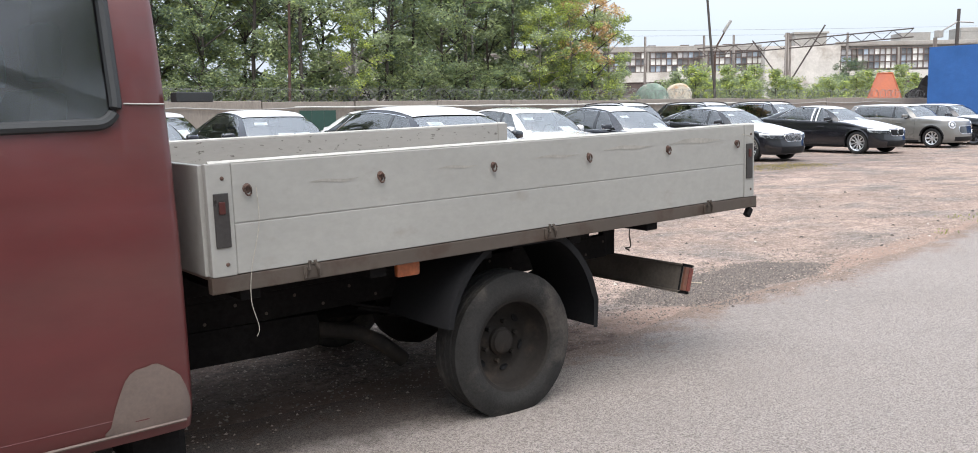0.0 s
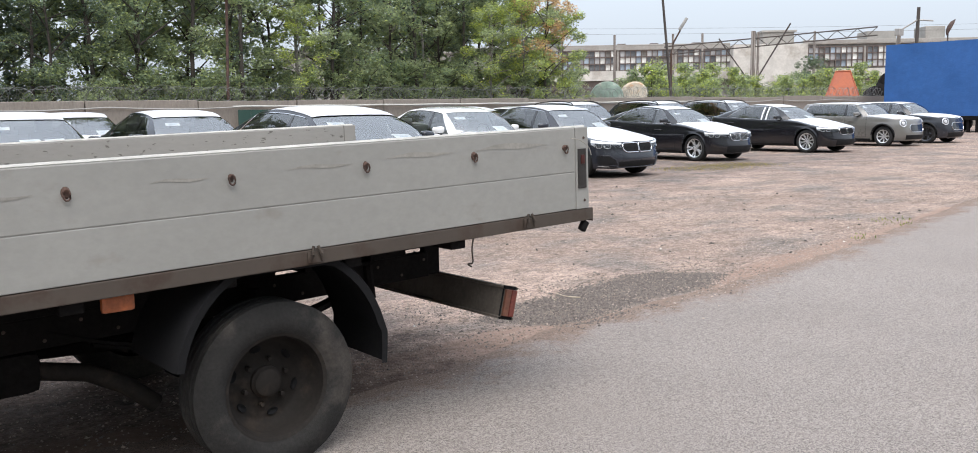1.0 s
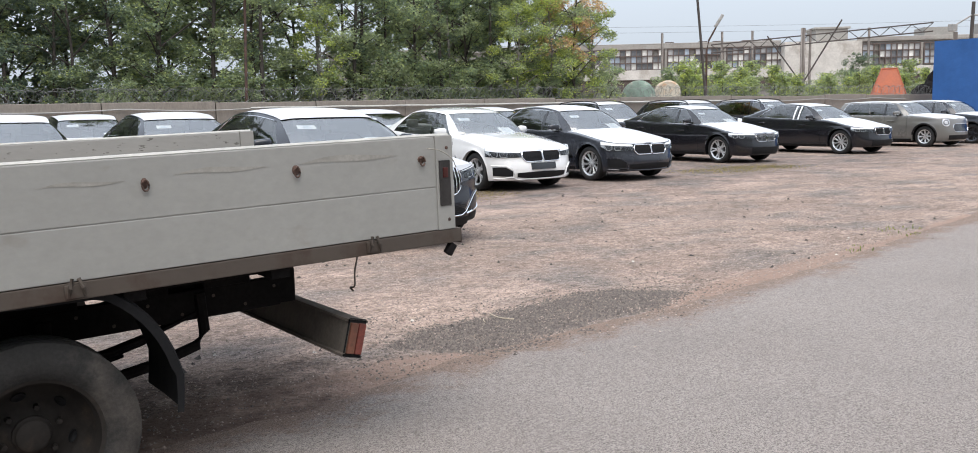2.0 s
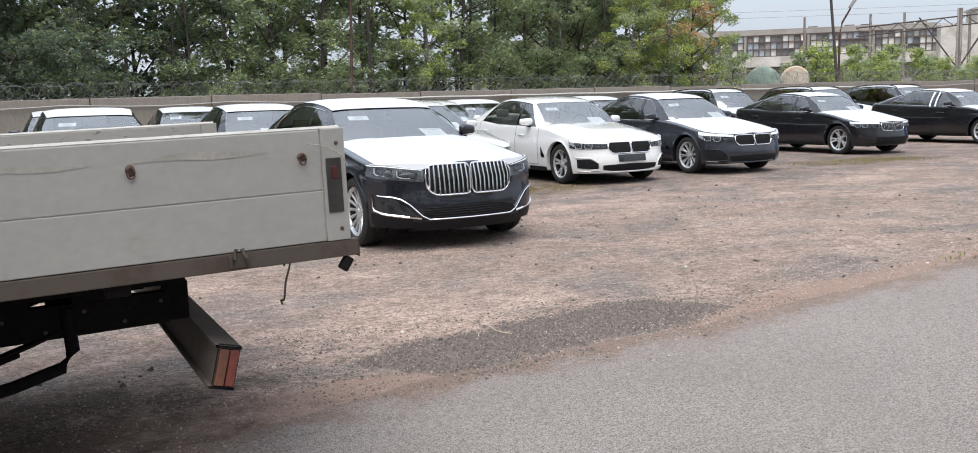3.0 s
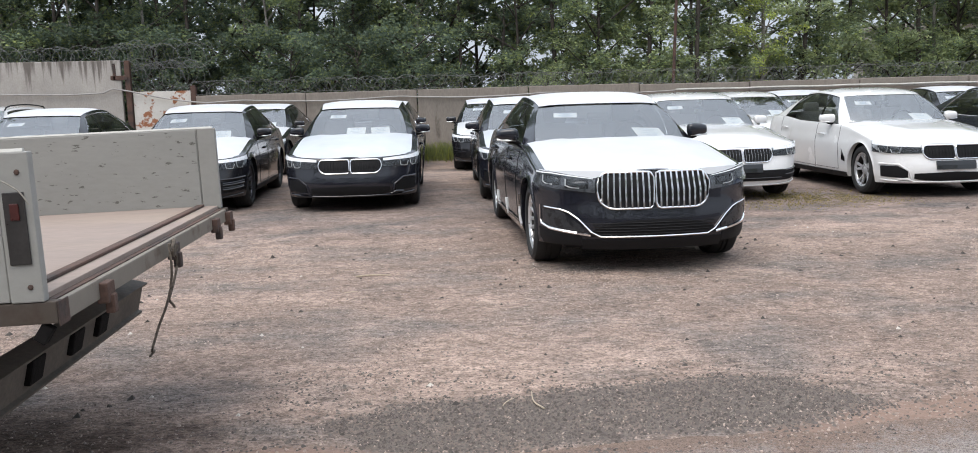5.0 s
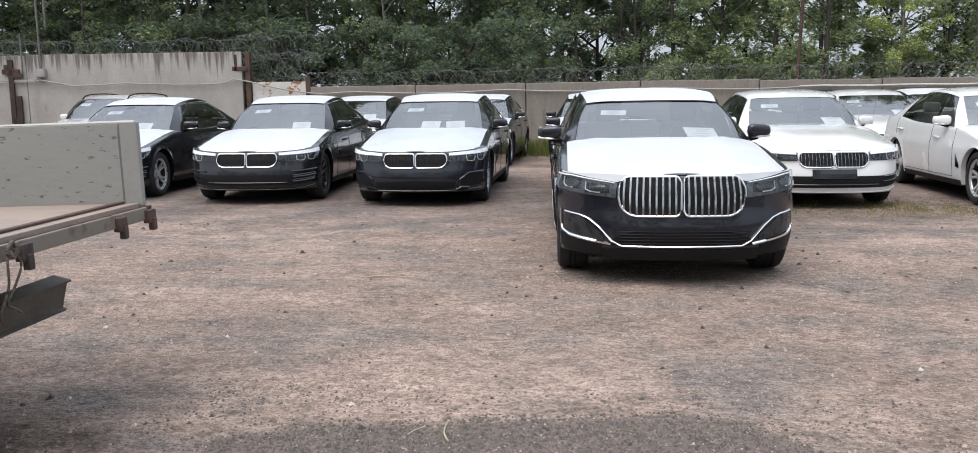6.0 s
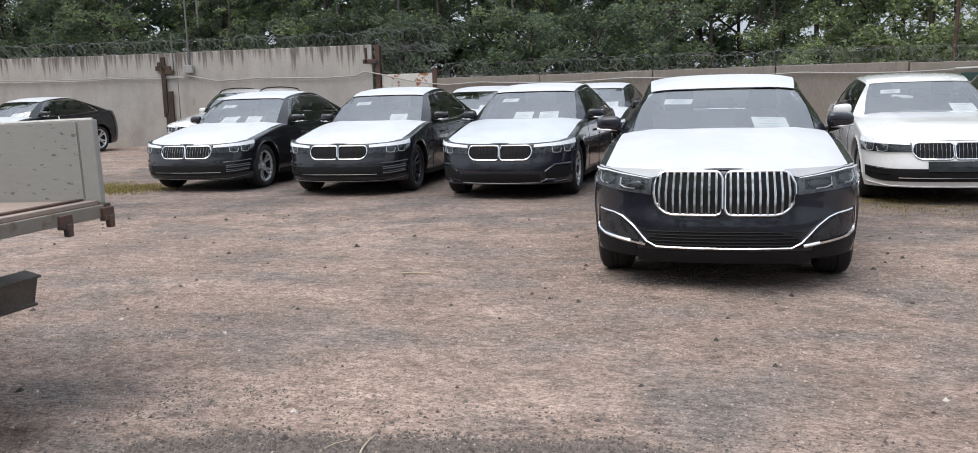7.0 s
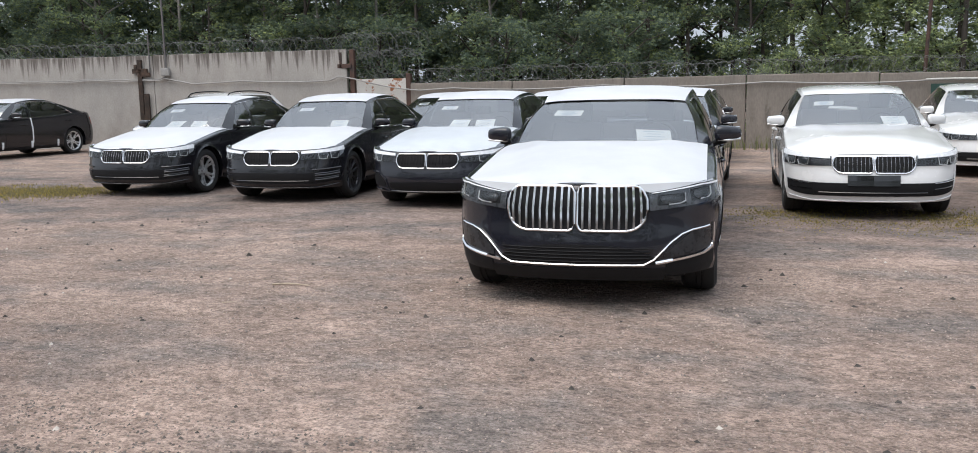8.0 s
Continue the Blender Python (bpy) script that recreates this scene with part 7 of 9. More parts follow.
# wheels and mudguards
def truck_wheel(parent, x, y, sign, steer=False, inner=True):
    r, w, rr = 0.346, 0.10, 0.215
    ty = bmesh.new()
    prof = [(rr, -w * 0.8), (rr + 0.03, -w), (r - 0.06, -w * 1.02), (r - 0.015, -w * 0.85)]
    for c in (-0.62, -0.2, 0.2, 0.62):
        prof += [(r, w * (c - 0.16)), (r, w * (c + 0.10)), (r - 0.01, w * (c + 0.13)), (r - 0.01, w * (c + 0.2))]
    prof += [(r - 0.015, w * 0.85), (r - 0.06, w * 1.02), (rr + 0.03, w), (rr, w * 0.8)]
    lathe(ty, prof, 56, axis="Y")
    tyre = part("wheel", ty, M["tyre_dusty"], parent, "dusty truck wheel on a rusty steel rim", smooth=True, angle=35)
    tyre.matrix_local = pose(x, y, r - 0.006, 0, 0, 0 if sign < 0 else 180)
    # concave steel disc with oval hand holes
    bm = bmesh.new()
    segs = 60
    rings = [(rr + 0.006, -w * 0.86), (rr - 0.008, -w * 0.80), (rr - 0.014, -w * 0.3), (rr - 0.018, 0.02), (0.168, 0.045), (0.156, 0.05), (0.124, 0.05), (0.110, 0.048), (0.07, 0.035), (0.05, 0.03)]
    if not inner:
        rings = [(rr + 0.006, -w * 0.86), (rr - 0.008, -w * 0.80), (rr - 0.014, -w * 0.5), (rr - 0.018, -0.02), (0.160, -0.03), (0.148, -0.035), (0.118, -0.05), (0.105, -0.055), (0.08, -0.06), (0.07, -0.06)]
    verts = [[bm.verts.new((q * math.cos(2 * math.pi * k / segs), h, q * math.sin(2 * math.pi * k / segs))) for k in range(segs)] for q, h in rings]
    for i in range(len(rings) - 1):
        for k in range(segs):
            bm.faces.new([verts[i][k], verts[i][(k + 1) % segs], verts[i + 1][(k + 1) % segs], verts[i + 1][k]][::-1])
    part("rim", bm, M["wheel_rust"], tyre, "rusty dark steel rim", smooth=True, angle=50)
    bm = bmesh.new()
    lathe(bm, [(0.196, 0.075), (0.0, 0.075)], 24, axis="Y")
    lathe(bm, [(0.0, -0.004), (0.045, -0.004), (0.056, 0.002), (0.060, 0.014), (0.066, 0.018), (0.068, 0.045)], 24, axis="Y")
    part("hub", bm, M["wheel_rust"], tyre, smooth=True)
    face = 0.05 if inner else -0.042
    for k in range(6):
        a = 2 * math.pi * k / 6 + 0.75
        bm = bmesh.new()
        lathe(bm, [(0.0, 0.006), (0.55, 0.004), (0.82, -0.001), (1.0, -0.002), (1.08, 0.001)], 16, axis="Y")
        bmesh.ops.scale(bm, vec=(0.0135, 1, 0.024), verts=bm.verts)
        bmesh.ops.transform(bm, matrix=Matrix.Rotation(-a, 4, "Y") @ Matrix.Translation((0.139, face - 0.0075, 0)), verts=bm.verts)
        part("hand_hole", bm, M["fender"], tyre, "dark oval hand hole in the rim", smooth=True)
    for k in range(6):
        a = 2 * math.pi * k / 6 + 0.3
        bm = bmesh.new()
        lathe(bm, [(0.0, -0.012), (0.010, -0.012), (0.012, 0.03)], 6, axis="Y")
        bmesh.ops.translate(bm, vec=(0.095 * math.cos(a), 0.03, 0.095 * math.sin(a)), verts=bm.verts)
        part("wheel_nut", bm, M["wheel_rust"], tyre)


truck_wheel(truck, 0.0, -0.845, -1)
truck_wheel(truck, 0.0, 0.845, 1)
truck_wheel(truck, -2.9, -0.84, -1, inner=False)
truck_wheel(truck, -2.9, 0.84, 1, inner=False)
for s in (-1, 1):
    bm = bmesh.new()
    path = [(0.480, 0.362, 0.022, 0.0), (0.486, 0.44, 0.024, 0.0), (0.488, 0.50, 0.026, 0.0)]
    for i in range(25):
        a = radians(16 + 154 * i / 24)
        path.append((0.03 + 0.462 * math.cos(a), min(0.848, 0.408 + 0.49 * math.sin(a)), 0.03 * math.cos(a), 0.03 * math.sin(a)))
    pts = [[(x - dx, s * 0.985, z - dz), (x, s * 0.99, z), (x + 0.3 * dx, s * 0.97, z + 0.3 * dz), (x + 0.5 * dx, s * 0.70, z + 0.5 * dz), (x + 0.3 * dx, s * 0.52, z + 0.3 * dz)] for x, z, dx, dz in path]
    grid(bm, pts, flip=(s > 0))
    tpart("mudguard", bm, "fender", label="black plastic mudguard over the rear wheel", smooth=True, tilt=False, angle=60)
bm = bmesh.new()
box(bm, -0.662, -0.546, -0.965, -0.935, 0.748, 0.812, 0.014)
tpart("side_marker", bm, "orange_lens", label="orange side marker lamp", smooth=True, tilt=False)
bm = bmesh.new()
box(bm, -0.62, -0.58, -0.935, -0.40, 0.77, 0.80, 0.005)
tpart("marker_bracket", bm, "chassis", tilt=False)

# cab
CB, CY = -1.60, 1.05
cab_side = [(0.40, 0.045), (0.48, 0.012), (0.7, 0.0), (1.15, 0.002), (1.22, 0.012), (1.30, 0.014), (1.48, 0.03), (1.9, 0.10), (2.02, 0.15), (2.09, 0.24), (2.12, 0.45)]
cab_in = curve(cab_side)
shield = curve([(0.40, -3.95), (0.7, -4.02), (0.95, -3.95), (1.12, -3.70), (1.25, -3.35), (1.95, -2.55), (2.12, -2.2)])
win = {"z0": 1.475, "z1": 1.96}
zs = [0.40, 0.44, 0.48, 0.6, 0.75, 0.9, 1.05, 1.15, 1.2, 1.25, 1.32, 1.40, win["z0"], 1.58, 1.72, 1.86, win["z1"], 2.03, 2.07, 2.10, 2.12]
WX0, WX1 = -2.86, -1.765
bm = bmesh.new()
for s in (1, -1):
    rows = []
    for z in zs:
        f = shield(z)
        xs = sorted([CB, CB - 0.008, CB - 0.03, WX1, WX1 - 0.12, -2.2, -2.5, min(WX0, -2.5 - 0.01), max(f + 0.25, -3.9), f + 0.06, f + 0.015, f], reverse=True)
        row = []
        for x in xs:
            y = CY - cab_in(z)
            d = min(CB - x, 0.05)
            y -= 0.03 * (1 - d / 0.05) ** 2
            e = min(max(0.0, x - f), 0.25)
            y -= 0.16 * (1 - e / 0.25) ** 2
            row.append(Vector((x, s * y, z)))
        rows.append(row)
    verts = [[bm.verts.new(p) for p in r] for r in rows]
    for i in range(len(zs) - 1):
        for j in range(len(verts[0]) - 1):
            mid_x = (rows[i][j].x + rows[i][j + 1].x) / 2
            if zs[i] >= win["z0"] - 0.001 and zs[i + 1] <= win["z1"] + 0.001 and WX0 - 0.02 < mid_x < WX1 + 0.001:
                continue
            q = [verts[i][j], verts[i][j + 1], verts[i + 1][j + 1], verts[i + 1][j]]
            bm.faces.new(q if s > 0 else q[::-1])
    if s > 0:
        left_rows = rows
    else:
        right_rows = rows
# back, roof and front skins between the two sides
for col, flip in ((0, True), (-1, False)):
    for i in range(len(zs) - 1):
        a, b, c, d = left_rows[i][col], right_rows[i][col], right_rows[i + 1][col], left_rows[i + 1][col]
        if col == -1 and 1.30 < zs[i] < 1.97:
            continue
        vs = [bm.verts.new(p) for p in (a, b, c, d)]
        bm.faces.new(vs[::-1] if flip else vs)
n = len(left_rows[0])
tops = [[left_rows[-1][j].lerp(right_rows[-1][j], k / 6) + Vector((0, 0, 0.05 * math.sin(math.pi * k / 6))) for k in range(7)] for j in range(n)]
grid(bm, tops, flip=False)
bmesh.ops.remove_doubles(bm, verts=bm.verts, dist=0.002)
cab = tpart("cab_body", bm, "truck_red", label="faded dark red cab", smooth=True, angle=45)
cab.location.x = 0.04
bm = bmesh.new()
box(bm, -1.60, -1.47, -1.02, -0.96, 1.478, 1.512, 0.004)
tpart("rear_gutter", bm, "rubber", cab, "short dark bar behind the cab", tilt=False)
for z, h in ((0.50, 0.005), ):
    bm = bmesh.new()
    tube(bm, [(x, -(CY - cab_in(z)) + 0.0045, z) for x in (-3.2, -2.6, -2.0, -1.66)], h, 6)
    tpart("body_crease", bm, "truck_red", cab, smooth=True)
for s in (-1, 1):
    bm = bmesh.new()
    loop = []
    cz0, cz1, cx0, cx1, rr = win["z0"] + 0.01, win["z1"] - 0.01, WX0 + 0.0, WX1 - 0.005, 0.07
    for cx, cz, a0 in ((cx1 - rr, cz1 - rr, 0), (cx0 + rr, cz1 - rr, 90), (cx0 + rr, cz0 + rr, 180), (cx1 - rr, cz0 + rr, 270)):
        for k in range(7):
            a = radians(a0 + 15 * k)
            z = cz + rr * math.sin(a)
            loop.append(Vector((cx + rr * math.cos(a), s * (CY - cab_in(z) + 0.004), z)))
    tube(bm, loop, 0.020, 8, closed=True)
    tpart("window_seal", bm, "rubber", cab, "black rubber window seal", smooth=True)
    bm = bmesh.new()
    c = [bm.verts.new(p + Vector((0, -s * 0.012, 0))) for p in loop]
    bm.faces.new(c if s < 0 else c[::-1])
    o = tpart("door_window", bm, "cab_glass", cab, "dusty cab window")
    o.visible_shadow = False
    # corner fill between the seal and the opening
    bm = bmesh.new()
    for cx, cz, sx, sz in ((cx1, cz1, 1, 1), (cx0, cz1, -1, 1), (cx0, cz0, -1, -1), (cx1, cz0, 1, -1)):
        arc = [Vector((cx - sx * rr + sx * rr * math.cos(radians(15 * k)), 0, cz - sz * rr + sz * rr * math.sin(radians(15 * k)))) for k in range(7)]
        tip = Vector((cx + sx * 0.02, 0, cz + sz * 0.02))
        for p, q in zip(arc, arc[1:]):
            bm.faces.new([bm.verts.new((v.x, s * (CY - cab_in(v.z) - 0.002), v.z)) for v in (p, q, tip)])
        for e in (Vector((cx + sx * 0.02, 0, cz - sz * rr)), ):
            bm.faces.new([bm.verts.new((v.x, s * (CY - cab_in(v.z) - 0.002), v.z)) for v in (arc[0], tip, e)])
        e = Vector((cx - sx * rr, 0, cz + sz * 0.02))
        bm.faces.new([bm.verts.new((v.x, s * (CY - cab_in(v.z) - 0.002), v.z)) for v in (arc[-1], tip, e)])
    tpart("window_corner", bm, "truck_red", cab)
    bm = bmesh.new()
    for pts in ([(-1.80, 0.5), (-1.80, 1.45)], [(-1.80, 0.5), (-2.75, 0.48)], [(-2.75, 0.48), (-3.0, 1.1), (-3.0, 1.4)]):
        tube(bm, [(x, s * (CY - cab_in(z) + 0.0005), z) for (x, z) in pts], 0.0035, 4)
    if s > 0:
        tpart("door_gap", bm, "rubber", cab)
    else:
        bm.free()
    bm = bmesh.new()
    box(bm, -2.64, -2.44, s * (CY + 0.01) - 0.012, s * (CY + 0.01) + 0.012, 1.16, 1.20, 0.01)
    tpart("door_handle", bm, "rubber", cab, smooth=True)
    bm = bmesh.new()
    box(bm, -3.02, -2.90, s * (CY + 0.17) - 0.09, s * (CY + 0.17) + 0.09, 1.45, 1.75, 0.025)
    tube(bm, [(-2.97, s * (CY - 0.02), 1.42), (-2.96, s * (CY + 0.13), 1.5)], 0.013, 6)
    tpart("door_mirror", bm, "rubber", cab, smooth=True)
    bm = bmesh.new()
    arc = [(-2.9 + 0.43 * math.cos(radians(a)), 0.38 + 0.43 * math.sin(radians(a))) for a in range(0, 181, 12)]
    grid(bm, [[(x, s * 0.6, z), (x, s * (CY + 0.004), z)] for x, z in arc])
    mid = [(-2.9, s * (CY + 0.004), 0.40)]
    vs = [bm.verts.new((x, s * (CY + 0.003), max(z, 0.40))) for x, z in arc]
    bm.faces.new(vs if s > 0 else vs[::-1])
    tpart("front_wheel_arch", bm, "chassis", cab, tilt=False)
    bm = bmesh.new()
    lathe(bm, [(0.0, -0.03), (0.07, -0.02), (0.09, 0.0), (0.09, 0.04)], 20, axis="X")
    bmesh.ops.translate(bm, vec=(-4.03, s * 0.68, 0.82), verts=bm.verts)
    tpart("headlight", bm, "lamp_clear", cab, smooth=True)
bm = bmesh.new()
a, b, c, d = [Vector((shield(z) + 0.01, s * (CY - cab_in(z) - 0.16), z)) for z, s in ((1.32, 1), (1.32, -1), (1.98, -1), (1.98, 1))]
bm.faces.new([bm.verts.new(p) for p in (a, b, c, d)])
o = tpart("windscreen", bm, "car_glass", cab, "flat cab windscreen")
o.visible_shadow = False
bm = bmesh.new()
box(bm, -4.14, -3.98, -0.98, 0.98, 0.42, 0.64, 0.04)
tpart("front_bumper", bm, "fender", label="dark front bumper", smooth=True)
bm = bmesh.new()
box(bm, -4.06, -4.0, -0.5, 0.5, 0.70, 0.92, 0.02)
tpart("radiator_grille", bm, "chassis", cab)
bm = bmesh.new()
box(bm, -3.9, CB - 0.02, -0.97, 0.97, 0.42, 0.50, 0.01)
tpart("cab_floor", bm, "chassis", cab)
for y in (-0.55, 0.45):
    bm = bmesh.new()
    box(bm, -2.55, -2.02, y - 0.27, y + 0.27, 0.85, 1.05, 0.06)
    box(bm, -0.07, 0.07, y - 0.26, y + 0.26, 0.0, 0.62, 0.06, Matrix.Translation((-2.02, 0, 1.0)) @ Matrix.Rotation(radians(10), 4, "Y"))
    box(bm, -0.05, 0.05, y - 0.13, y + 0.13, 0.0, 0.2, 0.04, Matrix.Translation((-1.88, 0, 1.64)))
    tpart("cab_seat", bm, "interior", cab, "worn cab seat", smooth=True)
bm = bmesh.new()
tube(bm, [(-2.78 + 0.08 * math.sin(a), -0.5 + 0.2 * math.cos(a), 1.28 + 0.18 * math.sin(a)) for a in [2 * math.pi * i / 18 for i in range(18)]], 0.016, 6, closed=True)
tpart("steering_wheel", bm, "rubber", cab, smooth=True)
# repaired corner, pinstripe scratch and pale lower seam
bm = bmesh.new()
n = 16
pts = []
for i in range(n + 1):
    t = i / n
    x = -1.905 + 0.295 * t
    top = 0.46 + 0.06 * min(1.0, t / 0.25) + 0.15 * max(0.0, math.sin(math.pi * min(1.0, max(0.0, t - 0.10) / 0.86))) ** 0.45 + 0.004 * math.sin(t * 23)
    pts.append([(x, -(CY - cab_in(z) + 0.0025 - (0.03 * (1 - min(CB - x, 0.05) / 0.05) ** 2)), z) for z in [0.445 + (top - 0.445) * k / 4 for k in range(5)]])
grid(bm, pts)
tpart("repair_patch", bm, "primer", cab, "pale primer patch on the rusted corner", smooth=True)
bm = bmesh.new()
tube(bm, [(x, -(CY - cab_in(1.55) + 0.002), 1.55 + 0.006 * math.sin(x * 9)) for x in (-1.745, -1.715, -1.675, -1.645, -1.613)], 0.003, 4)
tpart("paint_scratch", bm, "bed_white", cab, "thin pale scratch")
bm = bmesh.new()
tube(bm, [(x, -(CY - cab_in(0.445) + 0.001), 0.442) for x in (-3.4, -2.5, -1.63)], 0.006, 5)
tpart("sill_seam", bm, "primer", cab, smooth=True)

# ---- trees ----
def leaf_cloud(bm, centres, per, size, rnd, flat_z=0.75):
    """Many small pointed leaves round each centre (place, radius)."""
    for c, r in centres:
        for _ in range(per):
            d = Vector((rnd.gauss(0, 1), rnd.gauss(0, 1), rnd.gauss(0, 1)))
            d.normalize()
            p = c + Vector((d.x, d.y, d.z * flat_z)) * (r * (0.35 + 0.65 * rnd.random() ** 0.5))
            u = Vector((rnd.uniform(-1, 1), rnd.uniform(-1, 1), rnd.uniform(-0.6, 0.3))).normalized()
            w = u.cross(Vector((rnd.uniform(-1, 1), rnd.uniform(-1, 1), rnd.uniform(-1, 1)))).normalized()
            s = size * rnd.uniform(0.6, 1.35)
            a, b = p + u * s, p - u * s * 0.7
            bm.faces.new([bm.verts.new(q) for q in (a, b + w * s * 0.46, b - w * s * 0.46)])


def make_tree(name, label, seed, height, spread, bark, leaf, low=0.15, per=60, clumps=150, size=0.10, second=None, slim=1.0, top_second=False):
    rnd = random.Random(seed)
    tree = thing(name, label, "tree", group="trees behind the wall")
    wood = bmesh.new()
    bend = [Vector((rnd.uniform(-0.25, 0.25) * t * spread * 0.4, rnd.uniform(-0.25, 0.25) * t * spread * 0.4, height * 0.95 * t)) for t in (0, 0.15, 0.3, 0.45, 0.6, 0.75, 0.9, 1.0)]
    tube(wood, bend, 0.02 + height * 0.0055, 9, taper=0.012)

    def trunk_at(t):
        k = min(len(bend) - 2, int(t * (len(bend) - 1)))
        return bend[k].lerp(bend[k + 1], t * (len(bend) - 1) - k)
    spots = []
    n = 26
    for i in range(n):
        t = low + (0.97 - low) * (i + rnd.random() * 0.8) / n
        base = trunk_at(min(0.99, t))
        ang = i * 2.4 + rnd.uniform(-0.5, 0.5)
        reach = spread * slim * (0.55 + 0.55 * math.sin(math.pi * min(1.0, 0.12 + 0.80 * t)) ** 0.8) * rnd.uniform(0.45, 1.1)
        rise = rnd.uniform(0.15, 0.7) * reach
        tip = base + Vector((math.cos(ang) * reach, math.sin(ang) * reach, rise))
        mid = base.lerp(tip, 0.5) + Vector((0, 0, rnd.uniform(0.0, 0.25) * reach))
        tube(wood, [base, mid, tip], 0.012 + 0.018 * (1 - t) + 0.006 * reach, 5, taper=0.006)
        for k in range(max(2, int(clumps / n))):
            f = rnd.uniform(0.3, 1.05)
            p = base.lerp(mid, f * 2) if f < 0.5 else mid.lerp(tip, f * 2 - 1)
            p = p + Vector((rnd.gauss(0, 0.22), rnd.gauss(0, 0.22), rnd.gauss(0, 0.16) + 0.05)) * spread * 0.55
            spots.append((p, rnd.uniform(0.16, 0.44) * (0.5 + spread * 0.25)))
    for _ in range(6):
        spots.append((bend[-1] + Vector((rnd.gauss(0, 0.25), rnd.gauss(0, 0.25), rnd.uniform(-0.6, 0.3))), 0.35))
    part("trunk", wood, M[bark], tree, smooth=True)
    crown = bmesh.new()
    cut = int(len(spots) * (0.4 if top_second else 0.6 if second else 1.0))
    rnd.shuffle(spots)
    if top_second:
        spots.sort(key=lambda s: s[0].z + rnd.uniform(-0.8, 0.8))
    leaf_cloud(crown, spots[:cut], per, size, rnd)
    part("crown", crown, M[leaf], tree)
    if second:
        crown = bmesh.new()
        leaf_cloud(crown, spots[cut:], per, size, rnd)
        part("crown_highlights", crown, M[second], tree, "paler leaves among the green")
    return tree


TREES = [
    make_tree("tree", "tall dark green leafy tree behind the wall", 11, 9.4, 2.5, "bark", "leaf_dark", 0.05, per=84, clumps=234, size=0.066),
    make_tree("tree", "slender pale-trunked birch with hanging green leaves", 12, 9.8, 2.1, "bark_pale", "leaf_mid", 0.07, second="leaf_dark", per=84, clumps=234, size=0.060),
    make_tree("tree", "bushy mid-green young tree behind the wall", 13, 8.0, 2.6, "bark", "leaf_mid", 0.05, second="leaf_fresh", per=84, clumps=234, size=0.062),
    make_tree("tree", "narrow poplar with dense dark foliage", 14, 10.0, 2.1, "bark", "leaf_dark", 0.04, second="leaf_mid", per=84, clumps=234, size=0.064),
    make_tree("tree", "broad pale-green tree with light foliage", 19, 9.0, 2.5, "bark", "leaf_fresh", 0.05, second="leaf_mid", per=84, clumps=234, size=0.062),
]
YELLOW = make_tree("tree", "yellow-green young birch at the end of the trees", 15, 6.2, 1.5, "bark_pale", "leaf_light", 0.06, second="leaf_fresh", per=90, clumps=150, size=0.055)
AUTUMN = make_tree("tree", "birch with orange autumn leaves and bare twigs", 16, 6.6, 1.5, "bark", "leaf_light", 0.10, second="leaf_autumn", clumps=130, per=64, size=0.055, top_second=True)
BACK = [make_tree("tree", lab, sd, h, sp, "bark", lf, 0.04, per=36, clumps=208, size=0.135, second=s2) for lab, sd, h, sp, lf, s2 in (
    ("dense dark green tree deep behind the wall", 61, 10.6, 3.0, "leaf_dark", None), ("dense green tree deep behind the wall", 62, 10.0, 3.0, "leaf_dark", "leaf_mid"), ("full mid-green tree deep behind the wall", 63, 9.6, 3.0, "leaf_mid", "leaf_fresh"))]
BUSH = make_tree("bush", "low leafy green shrub by the wall", 17, 3.0, 1.25, "bark", "leaf_fresh", 0.03, per=56, clumps=78, size=0.056, second="leaf_mid")
SHOOTS = [make_tree("bush", lab, sd, h, sp, "bark", lf, 0.02, per=40, clumps=78, size=0.06, second=s2) for lab, sd, h, sp, lf, s2 in (
    ("tall upright yellow-green weeds behind the wall", 81, 3.3, 0.42, "leaf_light", "leaf_fresh"), ("tall slender green shoots behind the wall", 82, 3.4, 0.46, "leaf_fresh", "leaf_light"))]
BUSH_DARK = make_tree("bush", "low dark green shrub behind the wall", 18, 3.2, 1.5, "bark", "leaf_dark", 0.03, per=66, clumps=104, size=0.06)
SAPLINGS = [make_tree("tree", lab, sd, h, 0.75, bk, lf, 0.28, per=44, clumps=52, size=0.055) for lab, sd, h, bk, lf in (
    ("thin straight dark-trunked young tree with sparse leaves", 71, 10.5, "bark", "leaf_dark"), ("thin leaning grey-trunked young tree with sparse leaves", 72, 9.5, "bark", "leaf_mid"), ("slim pale-trunked birch with sparse leaves", 73, 10.0, "bark_pale", "leaf_mid"))]
rnd = random.Random(21)
protos = TREES + BACK + SAPLINGS + SHOOTS + [YELLOW, AUTUMN, BUSH, BUSH_DARK]
for p in protos:
    p["group"] = "trees behind the wall" if p.name.startswith("tree") else "shrubs behind the wall"
spots = []
x = -36.0
while x < 23.5:
    spots.append((x + rnd.uniform(-0.5, 0.5), 28.6 + rnd.uniform(0, 1.6), 0))
    x += 2.7
x = -38.0
while x < 26:
    spots.append((x + rnd.uniform(-0.9, 0.9), 32.2 + rnd.uniform(0, 2.5), 1))
    x += 2.1
x = -40.0
